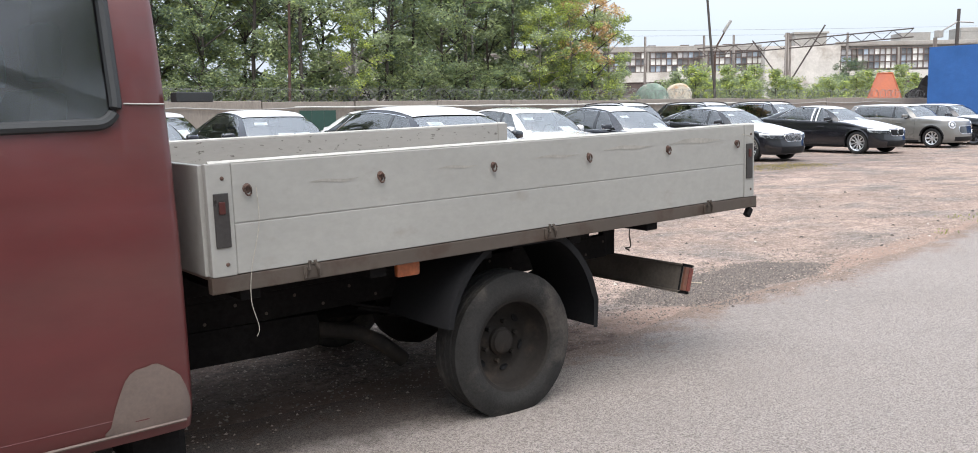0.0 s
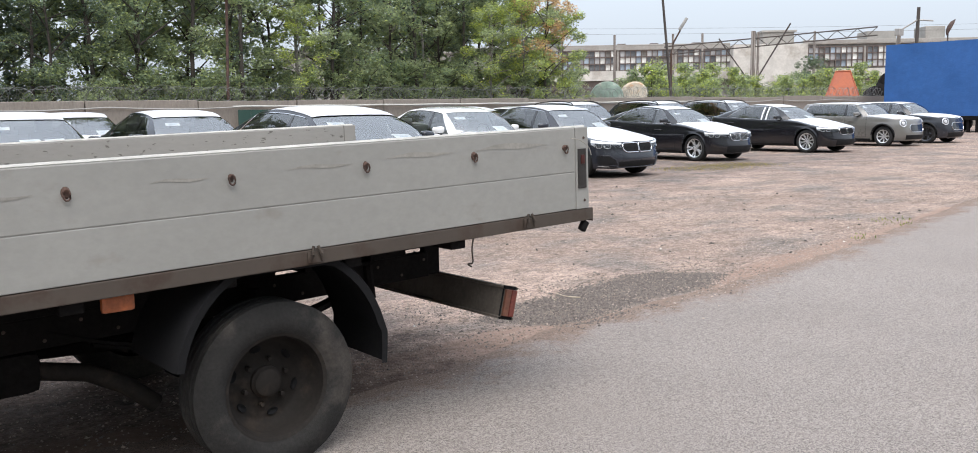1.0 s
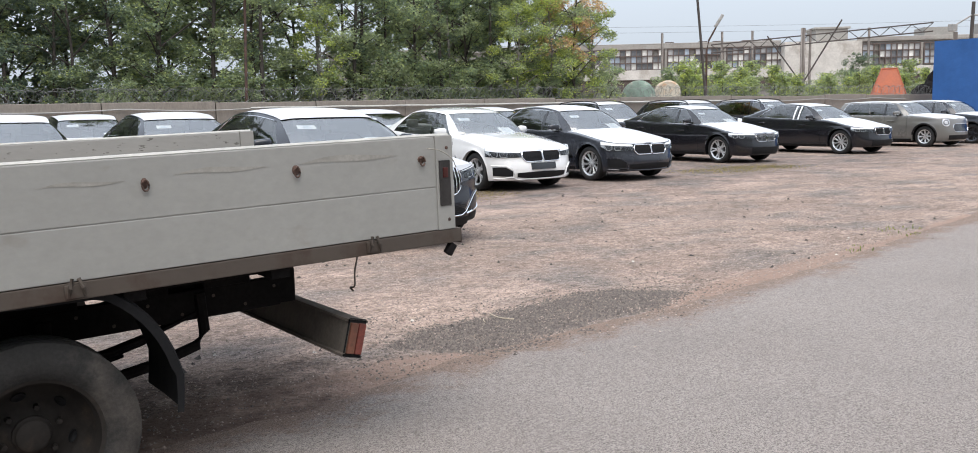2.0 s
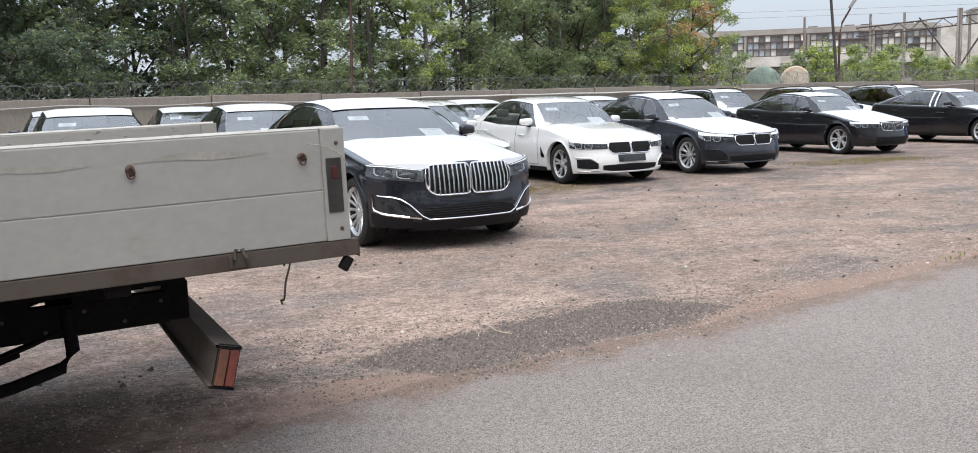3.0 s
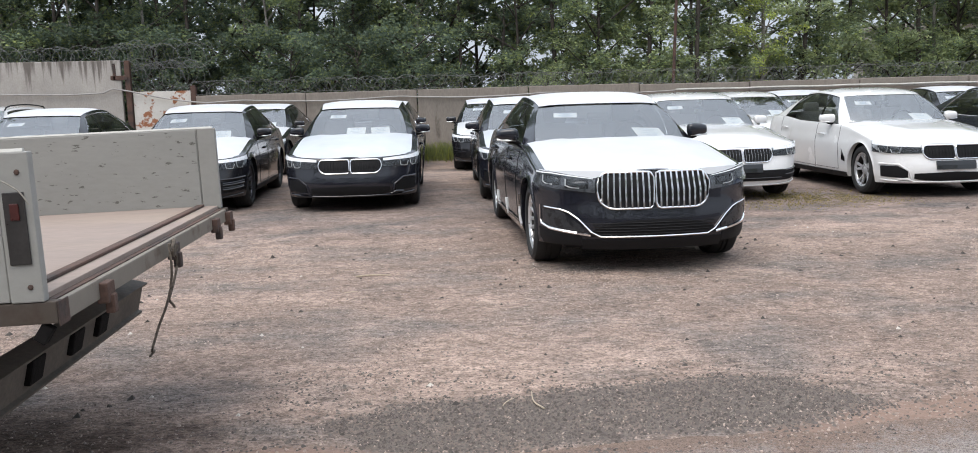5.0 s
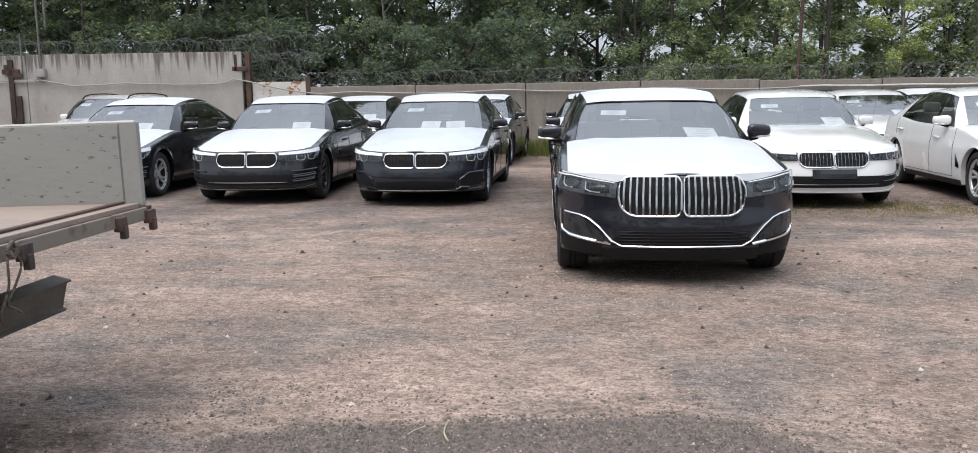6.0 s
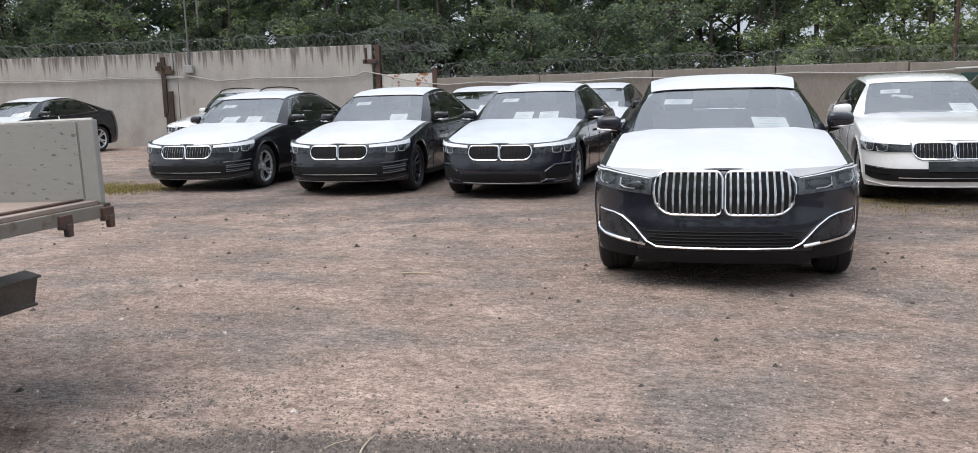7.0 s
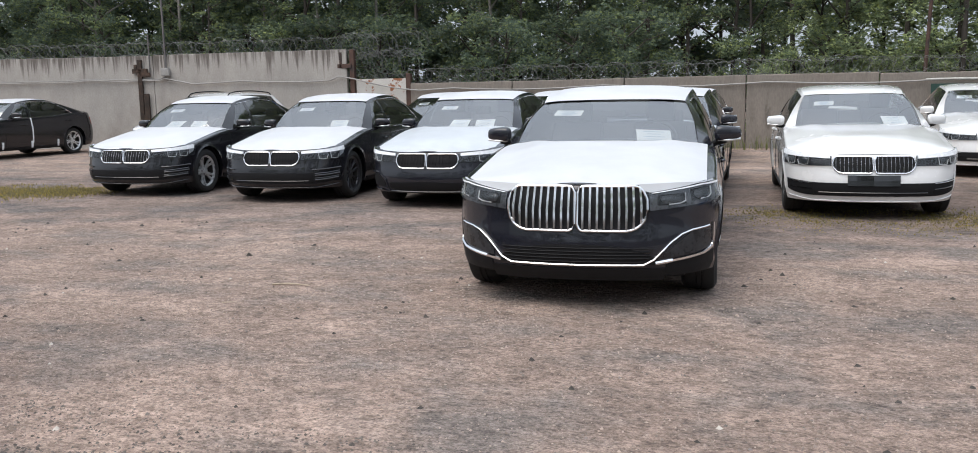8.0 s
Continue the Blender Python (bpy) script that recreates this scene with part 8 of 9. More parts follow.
while x < 30:
    spots.append((x + rnd.uniform(-1, 1), 37.5 + rnd.uniform(0, 3), 2))
    x += 3.4
used = set()
for x, y, row in spots:
    if row == 2 and 8 < x < 21 or row == 1 and 10 < x < 20 and int(x * 2) % 3:
        continue
    k = 4 if x > 12 else rnd.choice((2, 4, 4) if x > 8 else (0, 1, 2, 3) if x > 2 else (0, 0, 1, 3))
    if row:
        k = 7 if x > 8 else rnd.choice((5, 6))
    sc = rnd.uniform(0.82, 1.12) * (1.05 if row else 0.95)
    m = pose(x, y, -0.05, 0, 0, rnd.uniform(0, 360)) @ Matrix.Scale(sc, 4)
    if k not in used:
        (TREES + BACK)[k].matrix_world = m
        used.add(k)
    else:
        t = copy_thing((TREES + BACK)[k], m)
        t.matrix_world = m
for k, proto in enumerate(TREES + BACK):
    if k not in used:
        proto.matrix_world = pose(-22.0 + 3.1 * k, 30.4, -0.05, 0, 0, 50 * k)
# thin trunks that stand between the fuller trees
x, k = -30.0, 0
while x < 22:
    m = pose(x, 27.6 + rnd.uniform(0, 5.0), -0.05, rnd.uniform(-3, 3), rnd.uniform(-3, 3), rnd.uniform(0, 360)) @ Matrix.Scale(rnd.uniform(0.85, 1.1), 4)
    if k < 3:
        SAPLINGS[k].matrix_world = m
    else:
        copy_thing(SAPLINGS[rnd.choice((0, 0, 1, 1, 2))], m).matrix_world = m
    x += rnd.uniform(0.7, 1.5)
    k += 1
YELLOW.matrix_world = pose(25.6, 27.9, 0) @ Matrix.Scale(0.85, 4)
for x, y, sc in ((14.2, 27.7, 0.78), (23.4, 27.7, 1.0), (22.0, 27.8, 0.85), (25.0, 29.4, 1.0)):
    m = pose(x, y, 0, 0, 0, x * 40) @ Matrix.Scale(sc, 4)
    copy_thing(YELLOW, m).matrix_world = m
AUTUMN.matrix_world = pose(24.4, 27.5, 0)
for i in range(11):
    m = pose(7.5 + i * 1.75 + rnd.uniform(-0.5, 0.5), 27.5 + rnd.uniform(0, 0.8), -0.1, 0, 0, rnd.uniform(0, 360)) @ Matrix.Scale(rnd.uniform(0.7, 1.15), 4)
    copy_thing(BUSH, m).matrix_world = m
BUSH.matrix_world = pose(33.0, 31.0, 0)
for k in range(2):
    SHOOTS[k].matrix_world = pose(31.0 + 2.2 * k, 28.2, 0)
for i in range(64):
    x = 31.6 + i * 0.40 + rnd.uniform(-0.4, 0.4)
    y = 27.4 + rnd.uniform(0, 4.5) + max(0.0, x - 40) * 0.25
    sc = rnd.uniform(0.40, 1.05) * (1.0 + 0.25 * max(0.0, noise.noise((x * 0.35, 2.0, 0)))) + 0.012 * (y - 27)
    m = pose(x, y, -0.1, 0, 0, rnd.uniform(0, 360)) @ Matrix.Scale(sc, 4)
    copy_thing(SHOOTS[rnd.choice((0, 1, 1))], m).matrix_world = m
for i in range(7):
    m = pose(34 + i * 3.4 + rnd.uniform(-1, 1), 33 + rnd.uniform(0, 4), -0.1, 0, 0, rnd.uniform(0, 360)) @ Matrix.Scale(rnd.uniform(0.9, 1.15), 4)
    copy_thing(BUSH, m).matrix_world = m
BUSH_DARK.matrix_world = pose(0.5, 27.6, 0)
for i in range(14):
    x = -28 + i * 2.5 + rnd.uniform(-0.6, 0.6)
    m = pose(x, 27.6 + rnd.uniform(0, 0.9), -0.1, 0, 0, rnd.uniform(0, 360)) @ Matrix.Scale(rnd.uniform(0.8, 1.15), 4)
    copy_thing(BUSH_DARK, m).matrix_world = m
for x, y, sc in ((58.0, 38.6, 0.5), (59.5, 38.2, 0.42), (60.0, 40.4, 0.4)):
    m = pose(x, y, 0, 0, 0, x * 31) @ Matrix.Scale(sc, 4)
    copy_thing(TREES[0], m).matrix_world = m
# unseen trees added across the road, behind the walk, to dim reflections
for i in range(9):
    m = pose(-22 + i * 6.0, -12.5 - 2.5 * rnd.random(), 0, 0, 0, rnd.uniform(0, 360)) @ Matrix.Scale(rnd.uniform(1.0, 1.3), 4)
    t = copy_thing(BACK[i % 3], m)
    t.matrix_world = m
    t["group"] = "trees across the road"
    t["label"] = "unseen tree across the road, added to dim reflections"

# ---- distance: works hall, gantry, trailer, hopper ----
SWING = Matrix.Translation((1.448, 0.192, 0)) @ Matrix.Rotation(radians(-0.38), 4, "Z") @ Matrix.Translation((-1.448, -0.192, 0))
FAR = SWING @ Matrix.Translation((1.448, 0.192, 1.513)) @ Matrix.Scale(2.0, 4) @ Matrix.Translation((-1.448, -0.192, -1.513))
HALL = FAR @ Matrix(((0.616, 0.788, 0, 79.08), (-0.788, 0.616, 0, 62.78), (0, 0, 1, 0), (0, 0, 0, 1))) @ Matrix.Translation((3, 0, 0)) @ Matrix.Rotation(radians(13), 4, "Z") @ Matrix.Translation((-3, 0, 0))   # x along the front, y away from the yard
hall = thing("works_hall", "long grey works hall with broken rusty window bands", "building", HALL)


def hall_part(name, bm, mat, parent=None, label=""):
    return part(name, bm, M[mat], parent or hall, label)


bm = bmesh.new()
box(bm, -48, -0.6, 0.3, 14, 0, 7.3, 0.05)
box(bm, 6.9, 60, 0.3, 14, 0, 7.6, 0.05)
hall_part("hall_body", bm, "panel_grey")
bm = bmesh.new()
box(bm, -48.2, -0.6, 0.0, 0.4, 7.28, 7.85, 0.05)
box(bm, 6.9, 60, 0.0, 0.4, 7.5, 7.95, 0.05)
hall_part("parapet", bm, "panel_grey")
bm = bmesh.new()
box(bm, -48, -0.6, 0.0, 0.4, 4.15, 5.15, 0.03)
box(bm, 6.9, 60, 0.0, 0.4, 4.15, 5.0, 0.03)
hall_part("spandrel_band", bm, "brick_white", label="pale band between the window rows")
bm = bmesh.new()
box(bm, -0.6, 6.9, -1.6, 8, 0, 7.55, 0.05)
hall_part("stair_tower", bm, "brick_white", label="whitewashed windowless brick tower")
bm = bmesh.new()
box(bm, 3.0, 6.2, 1, 5, 7.5, 8.9, 0.05)
box(bm, 2.8, 6.4, 0.8, 5.2, 8.9, 9.1, 0.03)
hall_part("roof_house", bm, "panel_grey", label="small plant room on the roof")
for x0, x1, h in ((14, 17, 8.9), (20, 22, 9.3)):
    bm = bmesh.new()
    box(bm, x0, x1, 2, 5, 7.5, h, 0.05)
    hall_part("roof_house", bm, "panel_grey")
for x in (-12, -8.5, -7, -4, -3, -1.8, 9, 12, 18):
    bm = bmesh.new()
    box(bm, x, x + 0.9, 3, 4, 7.3, 8.15, 0.04)
    hall_part("roof_vent", bm, "sash")
pane_box = bmesh.new()
box(pane_box, -0.27, 0.27, 0.0, 0.03, -0.31, 0.31, 0.0)
pane_mesh = mesh_of(pane_box, "pane", M["pane"])
pane_kinds = [pane_mesh] * 5
for tone, count in (("pane_pale", 4), ("pane_dark", 3), ("pane_blue", 2)):
    other = pane_mesh.copy()
    other.materials[0] = M[tone]
    pane_kinds += [other] * (count * 2 if tone == "pane_dark" else count)
rnd = random.Random(31)
for b, (x0, x1) in enumerate([(-48 + 6 * i, -48 + 6 * i + 5.6) for i in range(4, 8)] + [(7.4 + 6 * i, 7.4 + 6 * i + 5.6) for i in range(3)]):
    bm = bmesh.new()
    n = 10
    w = (x1 - x0) / n
    for i in range(n + 1):
        box(bm, x0 + i * w - 0.05, x0 + i * w + 0.05, 0.02, 0.22, 5.15, 7.28)
    for z in (5.18, 5.88, 6.58, 7.24):
        box(bm, x0, x1, 0.04, 0.20, z - 0.05, z + 0.05)
    window = hall_part("window_band", bm, "sash", label="rusty steel window grid with mixed panes")
    for i in range(n):
        for j in range(3):
            if rnd.random() < 0.10:
                continue
            o = new("pane", rnd.choice(pane_kinds))
            o.parent = window
            o.matrix_local = pose(x0 + (i + 0.5) * w, 0.12 + rnd.uniform(0, 0.03), 5.53 + 0.7 * j)
    bm = bmesh.new()
    for i in range(n + 1):
        box(bm, x0 + i * w - 0.05, x0 + i * w + 0.05, 0.1, 0.28, 3.0, 4.15)
    box(bm, x0, x1, 0.12, 0.28, 2.95, 3.1)
    box(bm, x0, x1, 0.2, 0.26, 3.0, 4.15)
    hall_part("lower_window", bm, "sash")
    bm = bmesh.new()
    box(bm, x1 + 0.08, x1 + 0.32, 0.1, 0.35, 0, 7.3, 0.03)
    hall_part("pier", bm, "panel_grey")


def mast(x, y, h, w, label, mat="concrete"):
    bm = bmesh.new()
    tube(bm, [(x, y, -0.2), (x, y, h)], w, 6, taper=w * 0.7)
    return tagged(new("concrete_mast", mesh_of(bm, "concrete_mast", M[mat], True)), label, "mast", group="masts before the works hall")


for u, h in ((-12.9, 9.0), (-7.1, 9.0), (-4.2, 9.0), (1.3, 9.0), (6.8, 9.0)):
    p = HALL @ Vector((u, -4, 0))
    mast(p.x, p.y, h * 2 - 2.4, 0.34, "tall concrete mast with a dark head before the hall")

GANTRY = FAR @ Matrix.Translation((1.448, 0.192, 0)) @ Matrix.Rotation(radians(0.95), 4, "Z") @ Matrix.Translation((-1.448, -0.192, 0))
gantry = thing("cable_gantry", "rusty lattice gantry on a concrete post", "gantry", GANTRY)
A = Vector((49.4, 36.2, 0))
R2 = Vector((54.6, 29.6, 0))
bm = bmesh.new()
tube(bm, [A, A + Vector((0, 0, 6.0))], 0.17, 8, taper=0.14)
part("post", bm, M["concrete"], gantry, "grey concrete post", smooth=True)
bm = bmesh.new()
tube(bm, [R2, R2 + Vector((0, 0, 5.4))], 0.14, 8, taper=0.12)
part("post", bm, M["concrete"], gantry, smooth=True)
side_dir = Vector((0.62, -0.78, 0))
bm = bmesh.new()
tube(bm, [A + Vector((0, 0, 2.6)), A - side_dir * 2.1 + Vector((0, 0, 5.6))], 0.045, 5)
tube(bm, [A + Vector((0, 0, 2.6)), A + side_dir * 2.2 + Vector((0, 0, 6.4))], 0.05, 5)
part("strut", bm, M["pole_dark"], gantry)
bm = bmesh.new()
l0, l1 = A - side_dir * 5.5 + Vector((0, 0, 4.7)), R2 - side_dir * 1.2 + Vector((0, 0, 5.5))
for dz in (0.0, 0.5):
    tube(bm, [l0 + Vector((0, 0, dz)), l1 + Vector((0, 0, dz))], 0.04, 5)
n = 22
for i in range(n):
    a, b = l0.lerp(l1, i / n), l0.lerp(l1, (i + 1) / n)
    tube(bm, [a, b + Vector((0, 0, 0.5))] if i % 2 else [a + Vector((0, 0, 0.5)), b], 0.022, 4)
part("lattice_beam", bm, M["pole_dark"], gantry)

lamp = thing("street_lamp", "grey street lamp with a bent arm", "street lamp")
bm = bmesh.new()
L0 = Vector((31.9, 27.9, 0))
tube(bm, [L0, L0 + Vector((0, 0, 3.7)), L0 + Vector((0.06, -0.06, 4.15)), L0 + Vector((0.26, -0.27, 4.68))], 0.05, 8, taper=0.035)
part("post", bm, M["rust"], lamp, smooth=True)
bm = bmesh.new()
box(bm, -0.30, 0.30, -0.09, 0.09, -0.06, 0.07, 0.04, Matrix.Translation(L0 + Vector((0.35, -0.36, 4.95))) @ Matrix.Rotation(radians(-40), 4, "Z") @ Matrix.Rotation(radians(-58), 4, "Y"))
part("lamp_head", bm, M["cable"], lamp, smooth=True)

for dz, sag in ((7.6, 0.5), (8.1, 0.6), (6.6, 0.4)):
    bm = bmesh.new()
    a, b = FAR @ Vector((40, 66, dz)), FAR @ Vector((96, 34, dz + 0.4))
    tube(bm, [a.lerp(b, i / 16) - Vector((0, 0, sag * 4 * (i / 16) * (1 - i / 16))) for i in range(17)], 0.018, 3)
    tagged(new("overhead_wire", mesh_of(bm, "overhead_wire", M["pole_dark"])), "thin dark overhead wire strung before the hall", "overhead wire", group="overhead wires")
utility = thing("utility_pole", "dark wooden utility pole with insulators beyond the trailer", "utility pole")
bm = bmesh.new()
tube(bm, [(66, 35.5, 0), (66.3, 35.5, 8.2)], 0.16, 8, taper=0.12)
part("post", bm, M["pole_dark"], utility, smooth=True)
bm = bmesh.new()
tube(bm, [(65.4, 36.3, 6.6), (66.2, 35.5, 7.3), (66.9, 34.7, 7.2)], 0.06, 5)
box(bm, 64.9, 65.5, 36.1, 36.5, 6.2, 6.7, 0.05)
part("insulator_arm", bm, M["cable"], utility)
dish = thing("satellite_dish", "rusty round dish on a roof", "dish")
bm = bmesh.new()
lathe(bm, [(0.0, 0.22), (0.35, 0.16), (0.6, 0.0), (0.62, 0.02), (0.35, 0.2), (0.0, 0.26)], 20, axis="Y")
bmesh.ops.transform(bm, matrix=Matrix.Translation((66.5, 33.2, 6.6)) @ Matrix.Rotation(radians(35), 4, "Z") @ Matrix.Rotation(radians(25), 4, "X"), verts=bm.verts)
part("bowl", bm, M["rust"], dish, smooth=True)
bm = bmesh.new()
tube(bm, [(66.5, 33.4, 0), (66.5, 33.4, 6.5)], 0.05, 6)
part("stand", bm, M["rust"], dish)

# blue curtain trailer
trailer = thing("curtain_trailer", "tall blue tarpaulin trailer parked across the yard", "trailer")
TX0, TX1, TY0, TY1 = 44.0, 46.5, 11.0, 24.95
bm = bmesh.new()
n, mrow = 40, 10
def tarp(y, z):
    return TX0 + 0.018 * math.sin(y * 4.6) + 0.03 * noise.noise((y * 0.8, z * 0.9, 4))
grid(bm, [[(tarp(TY1 + (TY0 - TY1) * i / n, 0.75 + 3.45 * j / mrow), TY1 + (TY0 - TY1) * i / n, 0.75 + 3.45 * j / mrow) for j in range(mrow + 1)] for i in range(n + 1)], flip=True)
part("side_tarpaulin", bm, M["tarp_blue"], trailer, "creased blue tarpaulin side", smooth=True)
bm = bmesh.new()
box(bm, TX0 + 0.05, TX1, TY0, TY1, 0.75, 4.19, 0.03)
part("tarpaulin_box", bm, M["tarp_blue"], trailer)
bm = bmesh.new()
box(bm, TX0 + 0.02, TX1, TY0, TY1, 0.55, 0.74, 0.02)
part("chassis_frame", bm, M["chassis"], trailer)
for y in (13.0, 14.4, 15.8, 22.0):
    for x in (TX0 + 0.2, TX1 - 0.4):
        bm = bmesh.new()
        lathe(bm, [(0.0, -0.10), (0.28, -0.12), (0.30, -0.14), (0.36, -0.13), (0.375, 0.0), (0.36, 0.13), (0.0, 0.13)], 28, axis="X")
        bmesh.ops.translate(bm, vec=(x, y, 0.375), verts=bm.verts)
        part("wheel", bm, M["tyre"], trailer, smooth=True)
bm = bmesh.new()
for y in (20.4, 20.8):
    box(bm, TX0 + 0.1, TX0 + 0.25, y, y + 0.12, 0.0, 0.56, 0.01)
part("landing_leg", bm, M["chassis"], trailer)

hopper = thing("orange_hopper", "orange steel hopper shaped like a cut pyramid", "hopper")
bm = bmesh.new()
H0 = Vector((44.6, 27.6, 0))
ring = lambda w, z: [H0 + (Matrix.Rotation(radians(-58), 3, "Z") @ Vector((sx * w, sy * w, 0))) + Vector((0, 0, z)) for sx, sy in ((-1, -1), (1, -1), (1, 1), (-1, 1))]
rows = [ring(1.10, 0.0), ring(1.10, 0.95), ring(0.34, 3.05)]
grid(bm, rows, close_v=True, flip=False)
bm.faces.new([bm.verts.new(p) for p in ring(0.34, 3.05)])
part("pyramid", bm, M["hopper"], hopper)
bm = bmesh.new()
for w, z in ((1.11, 0.95), (0.35, 3.05)):
    tube(bm, ring(w, z), 0.04, 5, closed=True)
for a, b in zip(ring(1.10, 0.95), ring(0.35, 3.05)):
    tube(bm, [a, b], 0.03, 5)
part("edge_rib", bm, M["hopper"], hopper)
heap = thing("scrap_heap", "black tarred scrap heap beside the trailer", "scrap heap")
bm = bmesh.new()
bmesh.ops.create_icosphere(bm, subdivisions=3, radius=1)
for v in bm.verts:
    v.co *= 1 + 0.35 * noise.noise(v.co * 1.8)
    v.co = Vector((v.co.x * 1.0 + 47.4, v.co.y * 1.0 + 27.0, max(0.0, v.co.z * 1.9 + 0.9)))
part("heap_body", bm, M["chassis"], heap)

# painted round tanks by the wall
for x, y, r, mt, lab in ((27.9, 27.8, 0.66, "mural_green", "round concrete ring painted green and grey"), (29.5, 27.8, 0.52, "mural_cream", "round concrete ring painted cream and orange")):
    bm = bmesh.new()
    lathe(bm, [(0.0, -0.6), (r * 0.9, -0.6), (r, -0.55), (r, 0.55), (r * 0.9, 0.6), (0.0, 0.6)], 28, axis="Y")
    bmesh.ops.transform(bm, matrix=Matrix.Translation((x, y, 2.46 - r)) @ Matrix.Rotation(radians(-40), 4, "Z"), verts=bm.verts)
    box(bm, x - r, x + r, y - 0.5, y + 0.5, 0, 2.46 - r * 1.6, 0.02)
    tagged(new("painted_ring", mesh_of(bm, "painted_ring", M[mt], True)), lab, "concrete ring", group="painted rings behind the wall")
# plain wall across the road, behind the walk: unseen, added to darken reflections
bm = bmesh.new()
box(bm, -60, 60, -9.7, -9.5, -0.1, 2.6, 0.02)
tagged(new("wall_south", mesh_of(bm, "wall_south", M["concrete_dark"])), "unseen wall added across the road to darken reflections", "wall", kind="structure")

# ---- loose stones, clods, sticks and weeds ----
def scatter(name, label, n, area, size, mat, seed, keep=None):
    """Many small uneven four-sided stones, half sunk in the ground, as one mesh."""
    rng = np.random.default_rng(seed)
    rnd = random.Random(seed)
    spots = []
    while len(spots) < n:
        x, y = rnd.uniform(area[0], area[1]), rnd.uniform(area[2], area[3])
        over = road_edge(x) - y
        if over > 0.6 or (over > -0.03 and rnd.random() > math.exp(-(over + 0.03) / 0.13)) or (keep and rnd.random() > keep(x, y + max(0.0, over + 0.05))):
            continue
        spots.append((x, y, ground_height(x, y) if over < 0 else float(np.interp(over, (0, 0.12, 0.3, 0.6), (-0.002, 0.004, 0.012, 0.017)))))
    base = np.array(spots)
    s = rng.uniform(size[0], size[1], n) * (1 + 0.9 * rng.random(n) ** 6)
    k = s[:, None] * rng.uniform(0.65, 1.35, (n, 4))
    a = rng.uniform(0, 6.28, n)
    pts = np.zeros((n, 5, 3))
    for i in range(4):
        pts[:, i, 0] = base[:, 0] + k[:, i] * np.cos(a + i * 1.571)
        pts[:, i, 1] = base[:, 1] + k[:, i] * np.sin(a + i * 1.571)
        pts[:, i, 2] = base[:, 2] - 0.1 * s
    pts[:, 4, 0] = base[:, 0] + 0.3 * s * np.cos(a * 3)
    pts[:, 4, 1] = base[:, 1] + 0.3 * s * np.sin(a * 3)
    pts[:, 4, 2] = base[:, 2] + s * rng.uniform(0.5, 0.95, n)
    o = 5 * np.arange(n)
    faces = np.stack([np.stack([o + i, o + (i + 1) % 4, o + 4], 1) for i in range(4)], 1).reshape(-1, 3)
    me = bpy.data.meshes.new(name)
    me.from_pydata(pts.reshape(-1, 3).tolist(), [], faces.tolist())
    me.materials.append(M[mat])
    return tagged(new(name, me), label, "gravel", kind="stuff")


def band(x, y):
    if y < road_edge(x) + 0.03:
        return 0.0
    inside = strip_depth(x, y) + 0.06 * noise.noise((x * 4, y * 4, 3))
    return min(1.0, max(0.0, inside + 0.05) / 0.16) * 0.8 + 0.05


def yard(x, y):
    if y < road_edge(x) + 0.05:
        return 0.0
    if ((x - 1.8) / 3.0) ** 2 + ((y - 4.75) / 1.1) ** 2 < 1:
        return 0.35
    return 0.25 + 0.9 * max(0.0, noise.noise((x * 0.7, y * 0.7, 9.0))) + max(0.0, 0.5 - abs(y - road_edge(x) - 0.2)) * 0.6


scatter("loose_gravel", "loose brown gravel scattered over the yard", 38000, (0, 12.5, 3.2, 10.5), (0.003, 0.0085), "stone", 41, yard)
scatter("dark_gravel", "dark crushed stone in a long strip beside the asphalt", 14000, (4.6, 8.2, 4.5, 6.0), (0.004, 0.010), "stone_dark", 42, band)
scatter("dark_gravel", "dark crushed stone thinly strewn over the yard", 13000, (0, 12.5, 3.6, 10.5), (0.003, 0.008), "stone_dark", 43, yard)
scatter("dirt_clods", "small dark clods of dirt on the yard", 240, (0, 14, 5.3, 12), (0.008, 0.026), "clod", 44, lambda x, y: 0.6)
scatter("pale_stones", "a few pale stones among the dirt", 26, (0, 12, 5.2, 11), (0.008, 0.020), "pale_stone", 45, lambda x, y: 0.5)


def stick(x, y, ln, yaw, r=0.007, bend=0.05, mat="stick", label="dry pale stick lying on the gravel"):
    bm = bmesh.new()
    pts = []
    for i in range(7):
        t = i / 6
        px = x + ln * (t - 0.5) * math.cos(radians(yaw)) - bend * math.sin(t * 3.1) * math.sin(radians(yaw))
        py = y + ln * (t - 0.5) * math.sin(radians(yaw)) + bend * math.sin(t * 3.1) * math.cos(radians(yaw))
        pts.append((px, py, ground_height(px, py) + 0.012))
    tube(bm, pts, r, 5, taper=r * 0.5)
    return tagged(new("stick", mesh_of(bm, "stick", M[mat], True)), label, "stick", group="sticks on the gravel")


stick(6.0, 5.38, 0.24, 100, 0.005, 0.02)
stick(5.86, 5.38, 0.12, 60, 0.003, 0.01)
stick(4.85, 8.72, 0.30, 12, 0.008, 0.015)
stick(4.75, 8.05, 0.10, 20, 0.004, 0.005)


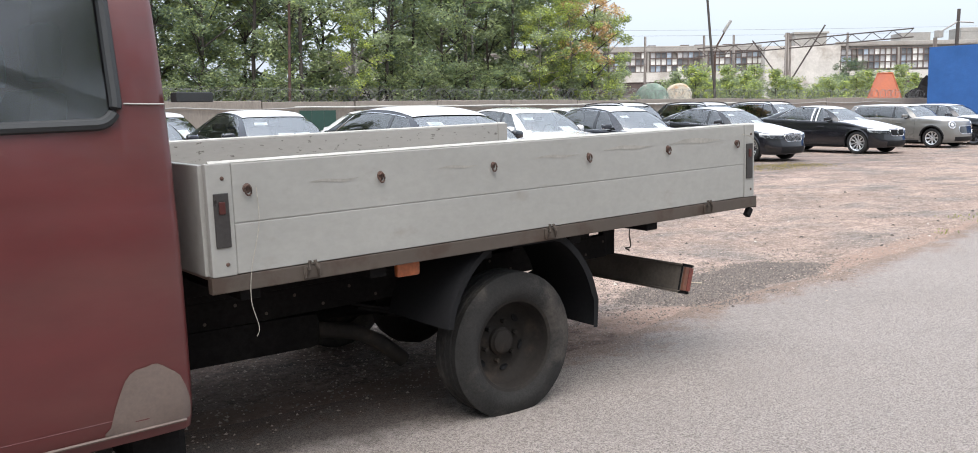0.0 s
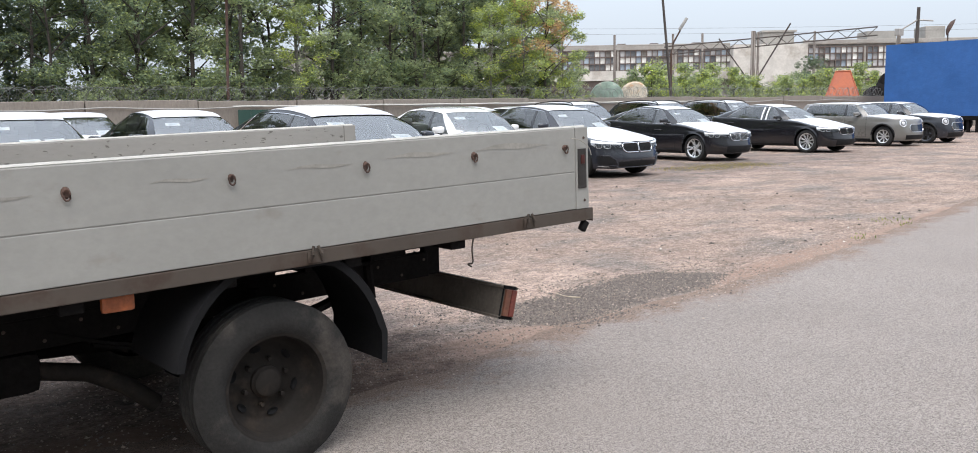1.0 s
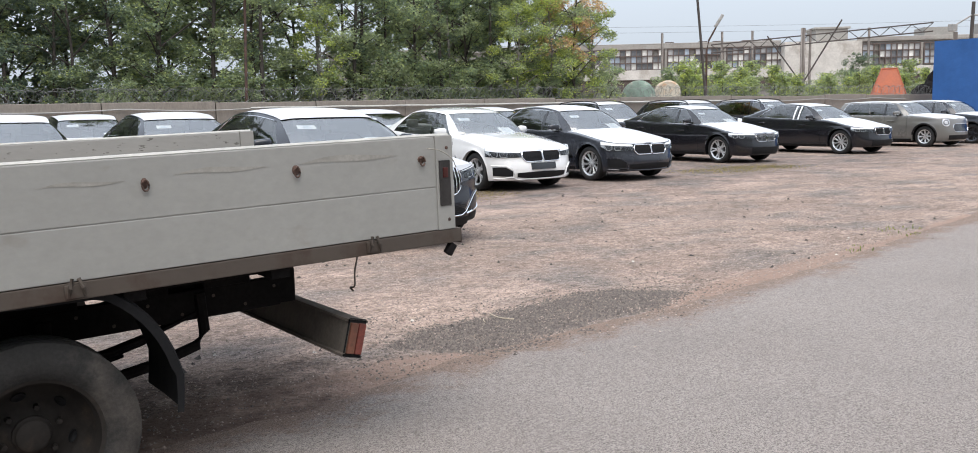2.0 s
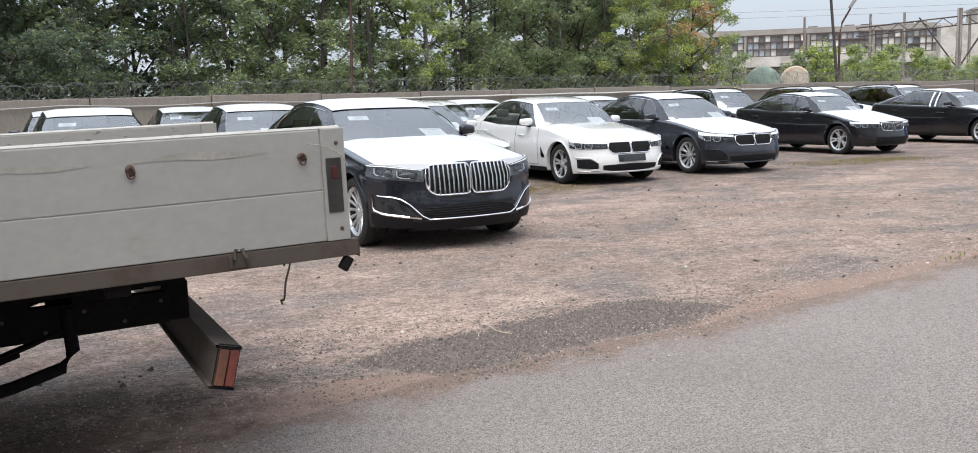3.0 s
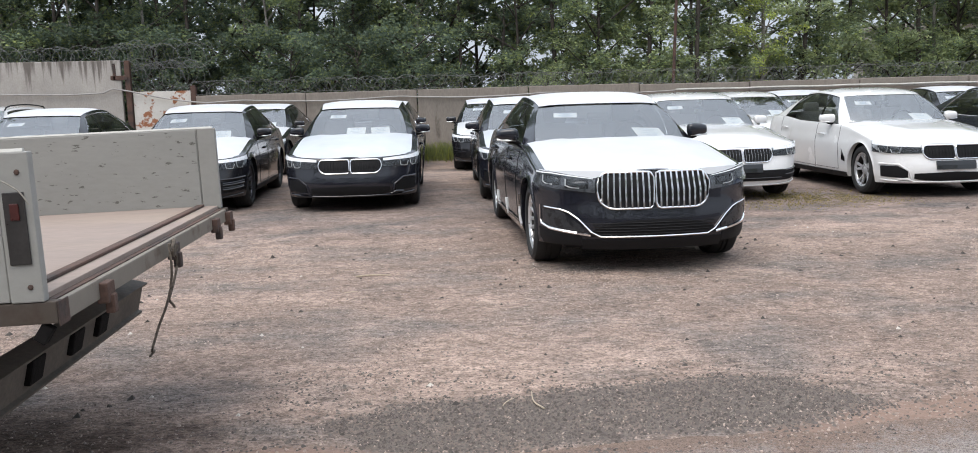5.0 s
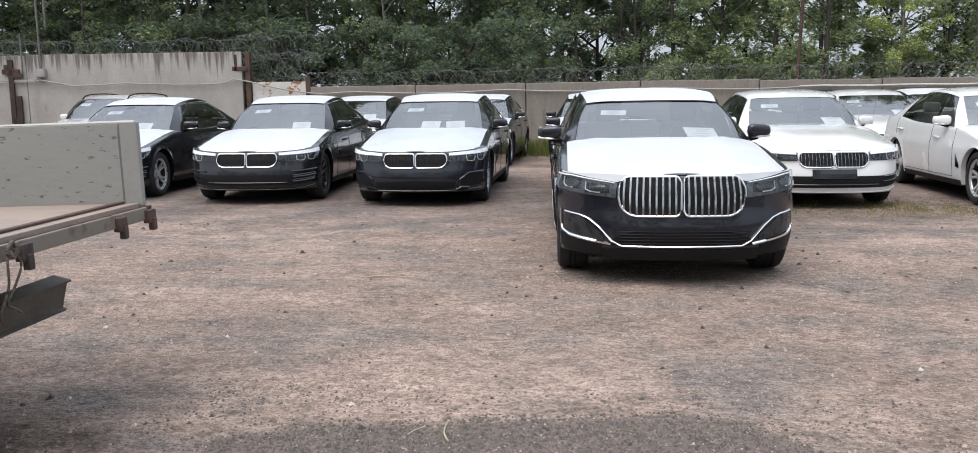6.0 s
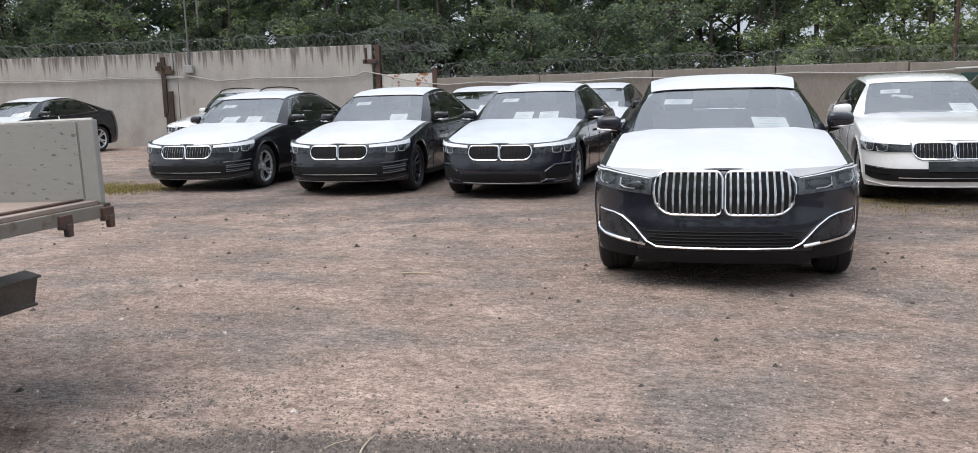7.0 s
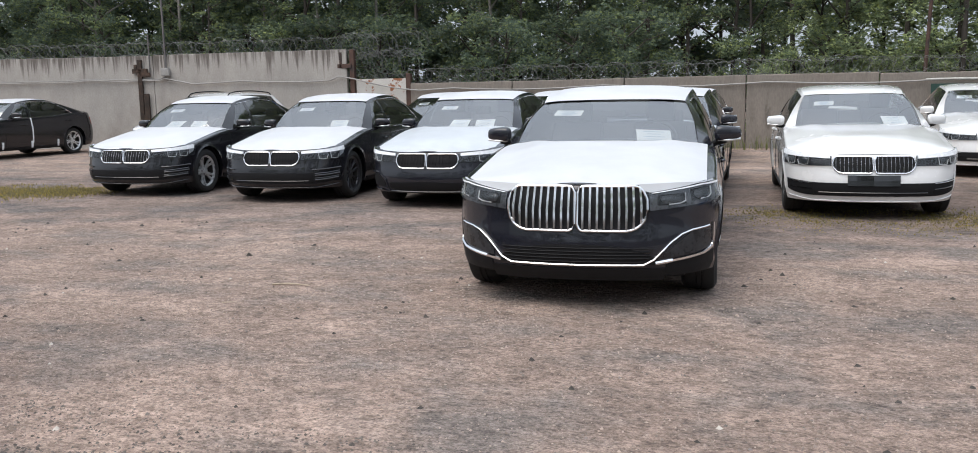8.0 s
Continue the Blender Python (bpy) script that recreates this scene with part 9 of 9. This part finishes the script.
def tuft(name, label, spots, blade, mat, seed, per=26, spread=0.14):
    rnd = random.Random(seed)
    bm = bmesh.new()
    for x, y in spots:
        for _ in range(per):
            px, py = x + rnd.gauss(0, spread), y + rnd.gauss(0, spread)
            h = blade * rnd.uniform(0.4, 1.2)
            a = rnd.uniform(0, 6.28)
            dx, dy = math.cos(a) * h * rnd.uniform(0.15, 0.7), math.sin(a) * h * rnd.uniform(0.15, 0.7)
            w = 0.004 + 0.003 * rnd.random()
            wx, wy = -math.sin(a) * w, math.cos(a) * w
            z = ground_height(px, py)
            v = [bm.verts.new(q) for q in ((px - wx, py - wy, z - 0.005), (px + wx, py + wy, z - 0.005), (px + dx * 0.5 + wx, py + dy * 0.5 + wy, z + h * 0.7), (px + dx * 0.5 - wx, py + dy * 0.5 - wy, z + h * 0.7), (px + dx, py + dy, z + h))]
            bm.faces.new([v[0], v[1], v[2], v[3]])
            bm.faces.new([v[3], v[2], v[4]])
    return tagged(new(name, mesh_of(bm, name, M[mat])), label, "grass", kind="stuff")


rnd = random.Random(51)
tuft("dry_grass", "patch of yellow dry grass on the yard", [(rnd.uniform(-4.6, -1.9), rnd.gauss(14.1, 0.35)) for _ in range(140)], 0.03, "grass_dry", 52, per=40, spread=0.2)
tuft("weeds", "green weeds along the foot of the wall", [(rnd.uniform(-12, 24), rnd.uniform(25.4, 26.0)) for _ in range(260)], 0.35, "grass", 53, per=16)
tuft("weeds", "tall green weeds in the gap between parked cars", [(rnd.gauss(4.9, 0.5), rnd.gauss(24.3, 0.7)) for _ in range(60)], 0.40, "grass", 54, per=20, spread=0.2)
tuft("yard_grass", "thin mixed grass round the parked cars", [(rnd.uniform(17.0, 20.2), rnd.gauss(14.2, 0.35)) for _ in range(80)], 0.02, "grass_dry", 55, per=34, spread=0.26)
tuft("yard_grass", "thin dry grass between the parked cars", [(rnd.uniform(8.0, 11.2), rnd.gauss(13.6, 0.5)) for _ in range(90)], 0.012, "grass_dry", 56, per=70, spread=0.26)
tuft("yard_grass", "small green tufts at the asphalt edge", [(11.7, 5.9), (12.2, 6.1), (11.9, 6.3), (10.4, 5.6)], 0.028, "grass", 57, per=24, spread=0.12)
tuft("weeds", "green weeds by the rusty wall brace", [(rnd.uniform(-10.2, -7.6), rnd.uniform(25.5, 26.0)) for _ in range(60)], 0.5, "grass", 58, per=16)
